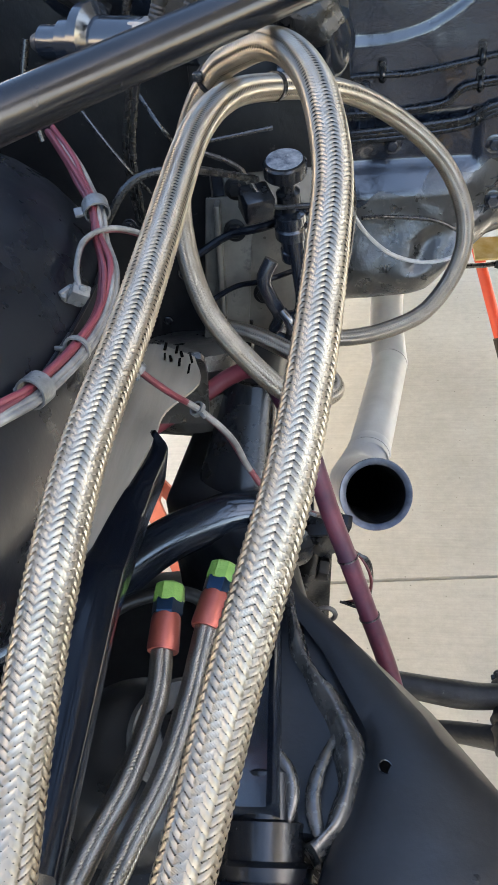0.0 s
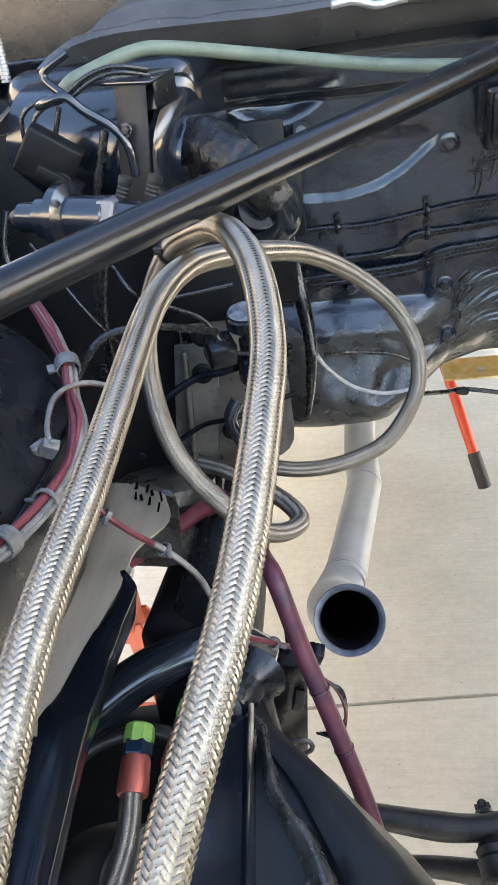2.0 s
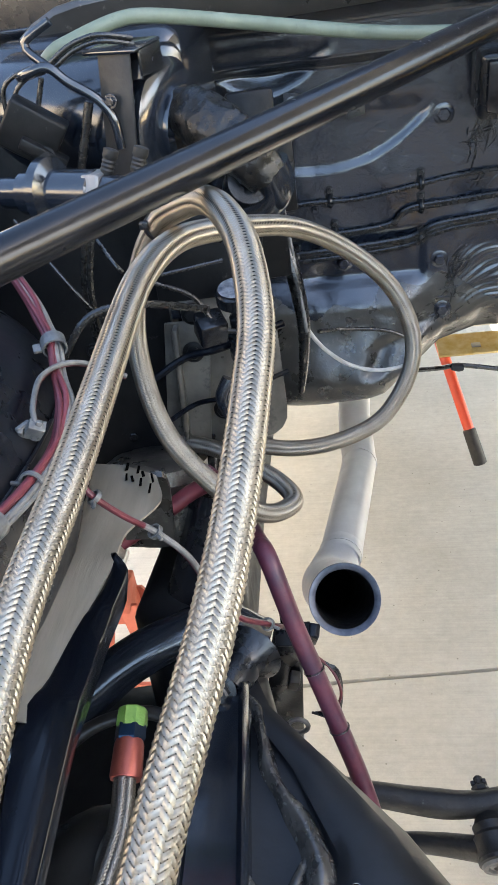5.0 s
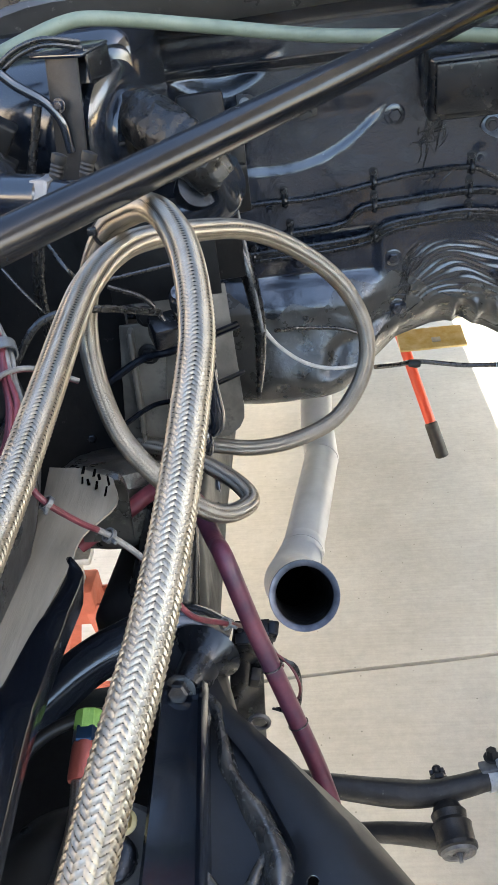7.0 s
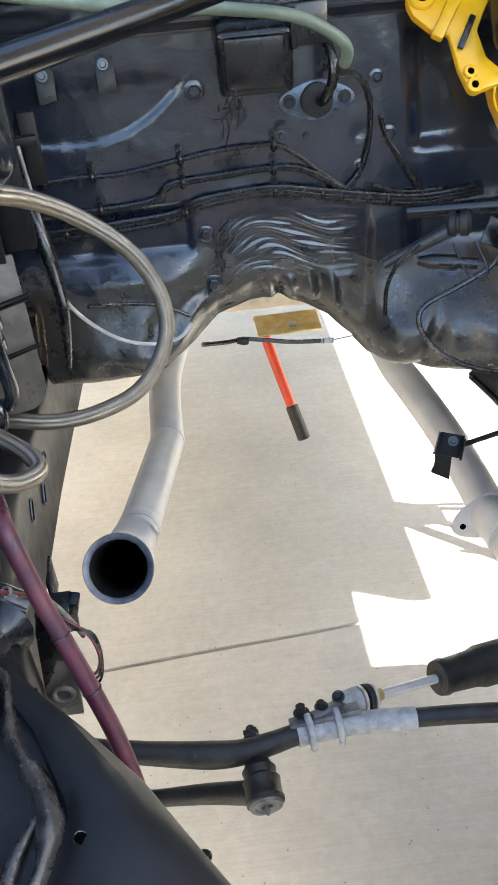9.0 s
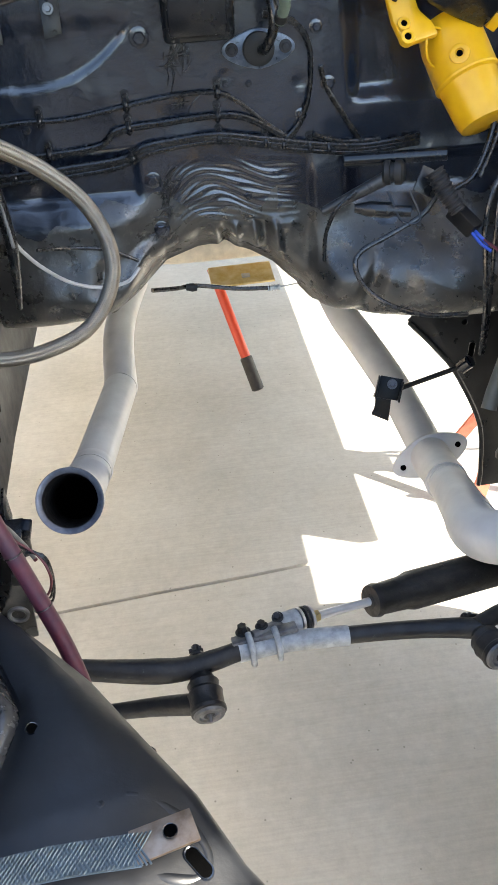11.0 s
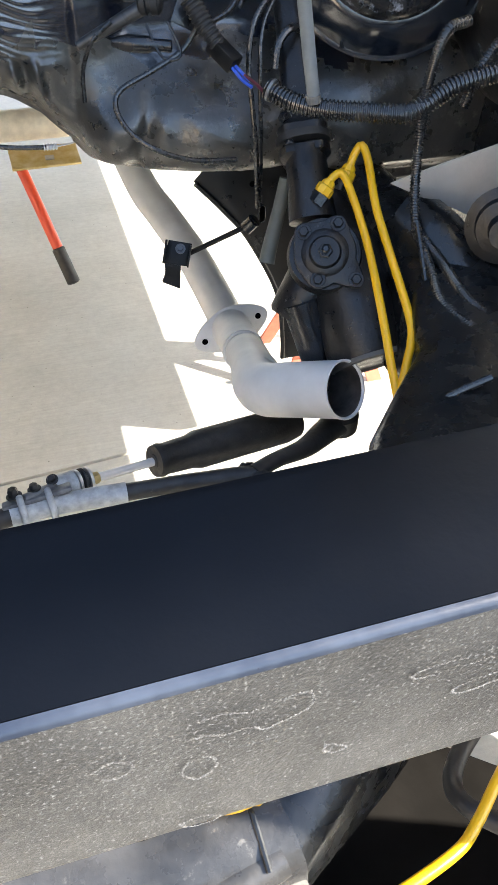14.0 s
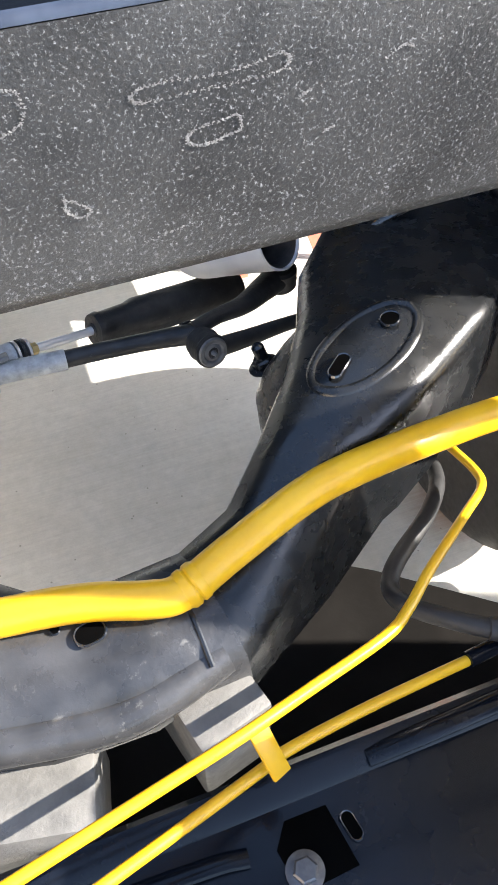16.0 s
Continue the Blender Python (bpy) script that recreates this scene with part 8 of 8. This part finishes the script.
# ---- front: core support and braces ----
def build_front():
    s = thing("ground_strap", (0.30, 0.13, 0.90), "flat braided ground strap with a plated lug", "strap")
    line = [(0.10, 0.10, 0.93), (0.18, 0.118, 0.915), (0.25, 0.128, 0.908), (0.312, 0.130, 0.905)]
    secs = []
    for p in glide(line, 10):
        for_z = Vector(p)
        secs.append([for_z + Vector((0.003, -0.0125, 0.0)), for_z + Vector((0.0, -0.008, 0.0022)), for_z + Vector((-0.002, 0.008, 0.0022)), for_z + Vector((-0.003, 0.0125, 0.0)), for_z + Vector((-0.002, 0.008, -0.002)), for_z + Vector((0.0, -0.008, -0.002))])
    part("core", loft(secs), braid_tinned, s, smooth=60)
    rnd = random.Random(3)
    for hand in (1, -1):
        bm = bmesh.new()
        for k in range(64):
            x0 = 0.10 + 0.0034 * k
            pts = []
            for j in range(5):
                f = j / 4
                x = x0 + hand * 0.016 * (f - 0.5)
                zc = np.interp(x, [0.10, 0.18, 0.25, 0.312], [0.93, 0.915, 0.908, 0.905])
                yc = np.interp(x, [0.10, 0.18, 0.25, 0.312], [0.10, 0.118, 0.128, 0.130])
                pts.append(Vector((x, yc - 0.0125 + 0.025 * f, zc + 0.0028 + 0.0008 * math.sin(j * math.pi + k))))
            tube(pts, 0.0009, 5, 0.004, bm, per=2)
        part("braid", bm, braid_tinned, s, "tinned wire braid")
    part("lug", plate([(0, -0.0135), (0.050, -0.0135), (0.050, 0.0135), (0, 0.0135)], 0.003, pose(0.308, 0.132, 0.9045, 0, 4, 16), 0.0006), copper_plate, s)
    hole("eye", (0.337, 0.1405, 0.9075), (0, 0, 1), 0.0052, 0.0, 0, s)
    c = thing("core_support", (0.62, -0.13, 0.70), "dark navy painted lower core support with a square opening", "core support")
    secs = []
    for k in range(21):
        x = -0.2 + 1.5 * k / 20
        lift = 0.0
        y = -0.098 - 0.008 * (x - 0.62)
        secs.append([(x, y, 0.715 + lift), (x, y - 0.006, 0.722 + lift), (x, y - 0.022, 0.720), (x, y - 0.030, 0.712), (x, y - 0.055, 0.711), (x, y - 0.12, 0.712), (x, y - 0.16, 0.70), (x, y - 0.18, 0.60), (x, y - 0.17, 0.60), (x, y - 0.15, 0.69), (x, y - 0.02, 0.700), (x, y, 0.70)])
    part("panel", loft(secs), navy_paint, c, smooth=40)
    part("bead", tube([(0.30, -0.155, 0.713), (0.45, -0.145, 0.714), (0.54, -0.148, 0.714), (0.57, -0.152, 0.712)], 0.008, 12, flat=0.5), navy_paint, c)
    part("bead", tube([(0.685, -0.118, 0.716), (0.75, -0.120, 0.722), (0.85, -0.118, 0.722), (1.0, -0.116, 0.722)], 0.010, 12, flat=0.6), navy_paint, c)
    # flat black sheet stands in for the shaded opening
    part("opening", plate([(-0.026, -0.022), (0.022, -0.030), (0.026, 0.018), (-0.008, 0.026), (-0.024, 0.012)], 0.0012, pose(0.618, -0.162, 0.7118, 0, 0, 12), 0.0003), shade_fill, c)
    part("bolt", bolt((0.606, -0.176, 0.713), (0, 0, 1), 0.010, 0.006), dark_zinc, c)
    hole("slot", (0.652, -0.160, 0.7135), (0, 0, 1), 0.005, 0.006, 100, c)
    b = thing("support_block", (0.58, -0.04, 0.70), "grey cast support block below the crossmember", "block", "support blocks")
    part("block", box((0.066, 0.075, 0.10), pose(0.582, -0.042, 0.718, 0, 0, 14), 0.004), block_grey, b)
    part("rivet", bolt((0.60, -0.03, 0.768), (0, 0, 1), 0.004, 0.003), zinc, b)
    b = thing("support_block", (0.42, -0.03, 0.68), "grey cast support block below the crossmember", "block", "support blocks")
    part("block", box((0.15, 0.085, 0.09), pose(0.408, -0.045, 0.700, 0, 0, -12), 0.006), block_grey, b)
    p = thing("air_dam", (0.75, 0.0, 0.48), "black plastic air dam panel below the crossmember", "panel")
    secs = []
    for x in [0.1 + 0.05 * k for k in range(21)]:
        back = min(0.17, 0.158 - 0.80 * (x - 0.824))
        secs.append([(x, back, 0.515), (x, back - 0.015, 0.512), (x, -0.11, 0.55), (x, -0.11, 0.54), (x, back - 0.015, 0.502), (x, back, 0.505)])
    part("panel", loft(secs), surface("dull_plastic", (0.005, 0.0045, 0.004), 0.7, col2=(0.010, 0.009, 0.008), scale=12, bump=0.15, bscale=90, spec=0.06), p, smooth=60)
    for x in (0.18, 0.92):
        part("strut", rod((x, -0.10, 0.545), (x, -0.20, 0.72), 0.008), black_satin, p)
    # zip ties round the braided hoses
    for at, along in (((0.098, 0.513, 1.351), (-0.6, 0.65, -0.5)), ((0.137, 0.557, 1.331), (0.45, 0.85, -0.25))):
        z = thing("zip_tie", at, "black nylon zip tie round the braided hoses", "zip tie", "zip ties")
        d = Vector(along).normalized()
        part("band", lathe([(-0.002, 0.0100), (-0.002, 0.0112), (0.002, 0.0112), (0.002, 0.0100)], at, Vector(at) + d, 28, caps=False), black_satin, z)
        part("head", box((0.007, 0.006, 0.006), Matrix.Translation(Vector(at) + Vector((-0.008, -0.008, 0.004))), 0.001), black_satin, z)


build_front()


def build_bar_marks():
    """Dried crusts on the front face of the bar: ragged pale rims and crumbs."""
    root = thing("dried_drip", (0.53, -0.1722, 1.30), "pale dried water marks on the dirty bar", "stain")
    rnd = random.Random(12)
    pale = surface("dried_drip", (0.09, 0.09, 0.092), 0.7, col2=(0.17, 0.17, 0.17), scale=300, bump=0.5, bscale=900)
    runs = [
        [(0.545, 1.306), (0.547, 1.3072), (0.552, 1.3075), (0.560, 1.3072), (0.566, 1.308), (0.5705, 1.309), (0.572, 1.3075), (0.570, 1.306), (0.564, 1.3055), (0.557, 1.3052), (0.549, 1.3048), (0.546, 1.305), (0.545, 1.306)],
        [(0.554, 1.298), (0.556, 1.299), (0.561, 1.2998), (0.563, 1.300), (0.5635, 1.2975), (0.561, 1.297), (0.559, 1.2962), (0.556, 1.296), (0.554, 1.297), (0.554, 1.298)],
        [(0.511, 1.3095), (0.515, 1.310), (0.519, 1.3085), (0.524, 1.310), (0.528, 1.3098), (0.5285, 1.306), (0.526, 1.304), (0.523, 1.3028), (0.521, 1.3022), (0.519, 1.304), (0.515, 1.3038), (0.512, 1.305), (0.5095, 1.305)],
        [(0.509, 1.298), (0.5125, 1.2982), (0.5135, 1.295), (0.512, 1.2925), (0.510, 1.292), (0.508, 1.295), (0.509, 1.298)],
        [(0.532, 1.291), (0.534, 1.290), (0.536, 1.288), (0.534, 1.2872), (0.532, 1.289), (0.532, 1.291)],
        [(0.507, 1.2765), (0.511, 1.277), (0.514, 1.2748), (0.511, 1.2738), (0.508, 1.2745), (0.507, 1.2765)],
        [(0.495, 1.303), (0.498, 1.3045), (0.501, 1.302), (0.499, 1.2995), (0.496, 1.300)],
        [(0.579, 1.294), (0.581, 1.2948)], [(0.574, 1.301), (0.576, 1.302)], [(0.590, 1.305), (0.593, 1.3068), (0.595, 1.3062)], [(0.545, 1.2795), (0.552, 1.2812)],
    ]
    for run in runs:
        bm = bmesh.new()
        line = glide([(x, -0.1722, min(z, 1.3118) - 0.0045) for x, z in run], 6)
        for p in line:
            for _ in range(7):
                r = rnd.uniform(0.00008, 0.00019)
                q = Vector((p.x + rnd.gauss(0, 0.00016), -0.1723, p.z + rnd.gauss(0, 0.00015)))
                ring = [bm.verts.new(q + Vector((r * math.cos(a), 0, r * math.sin(a) * 0.8))) for a in [math.pi * k / 3 for k in range(6)]]
                tip = bm.verts.new(q - Vector((0, 0.00003, 0)))
                for k in range(6):
                    bm.faces.new((ring[(k + 1) % 6], ring[k], tip))
        part("crust", bm, pale, root)
    bm = bmesh.new()
    for _ in range(260):
        r = rnd.uniform(0.00008, 0.00022)
        q = Vector((rnd.uniform(0.44, 0.64), -0.1722, rnd.uniform(1.274, 1.308)))
        if rnd.random() < 0.5:
            q = Vector((rnd.choice((0.505, 0.522, 0.556, 0.57, 0.495)) + rnd.gauss(0, 0.006), -0.1722, 1.303 + rnd.gauss(0, 0.004)))
        q.z -= 0.0045
        if q.z > 1.307:
            continue
        ring = [bm.verts.new(q + Vector((r * math.cos(a), 0, r * math.sin(a)))) for a in [math.pi * k / 2.5 for k in range(5)]]
        tip = bm.verts.new(q - Vector((0, 0.00004, 0)))
        for k in range(5):
            bm.faces.new((ring[(k + 1) % 5], ring[k], tip))
    tagged(part("crumb_rest", bm, pale, root), kind="stuff")


build_bar_marks()
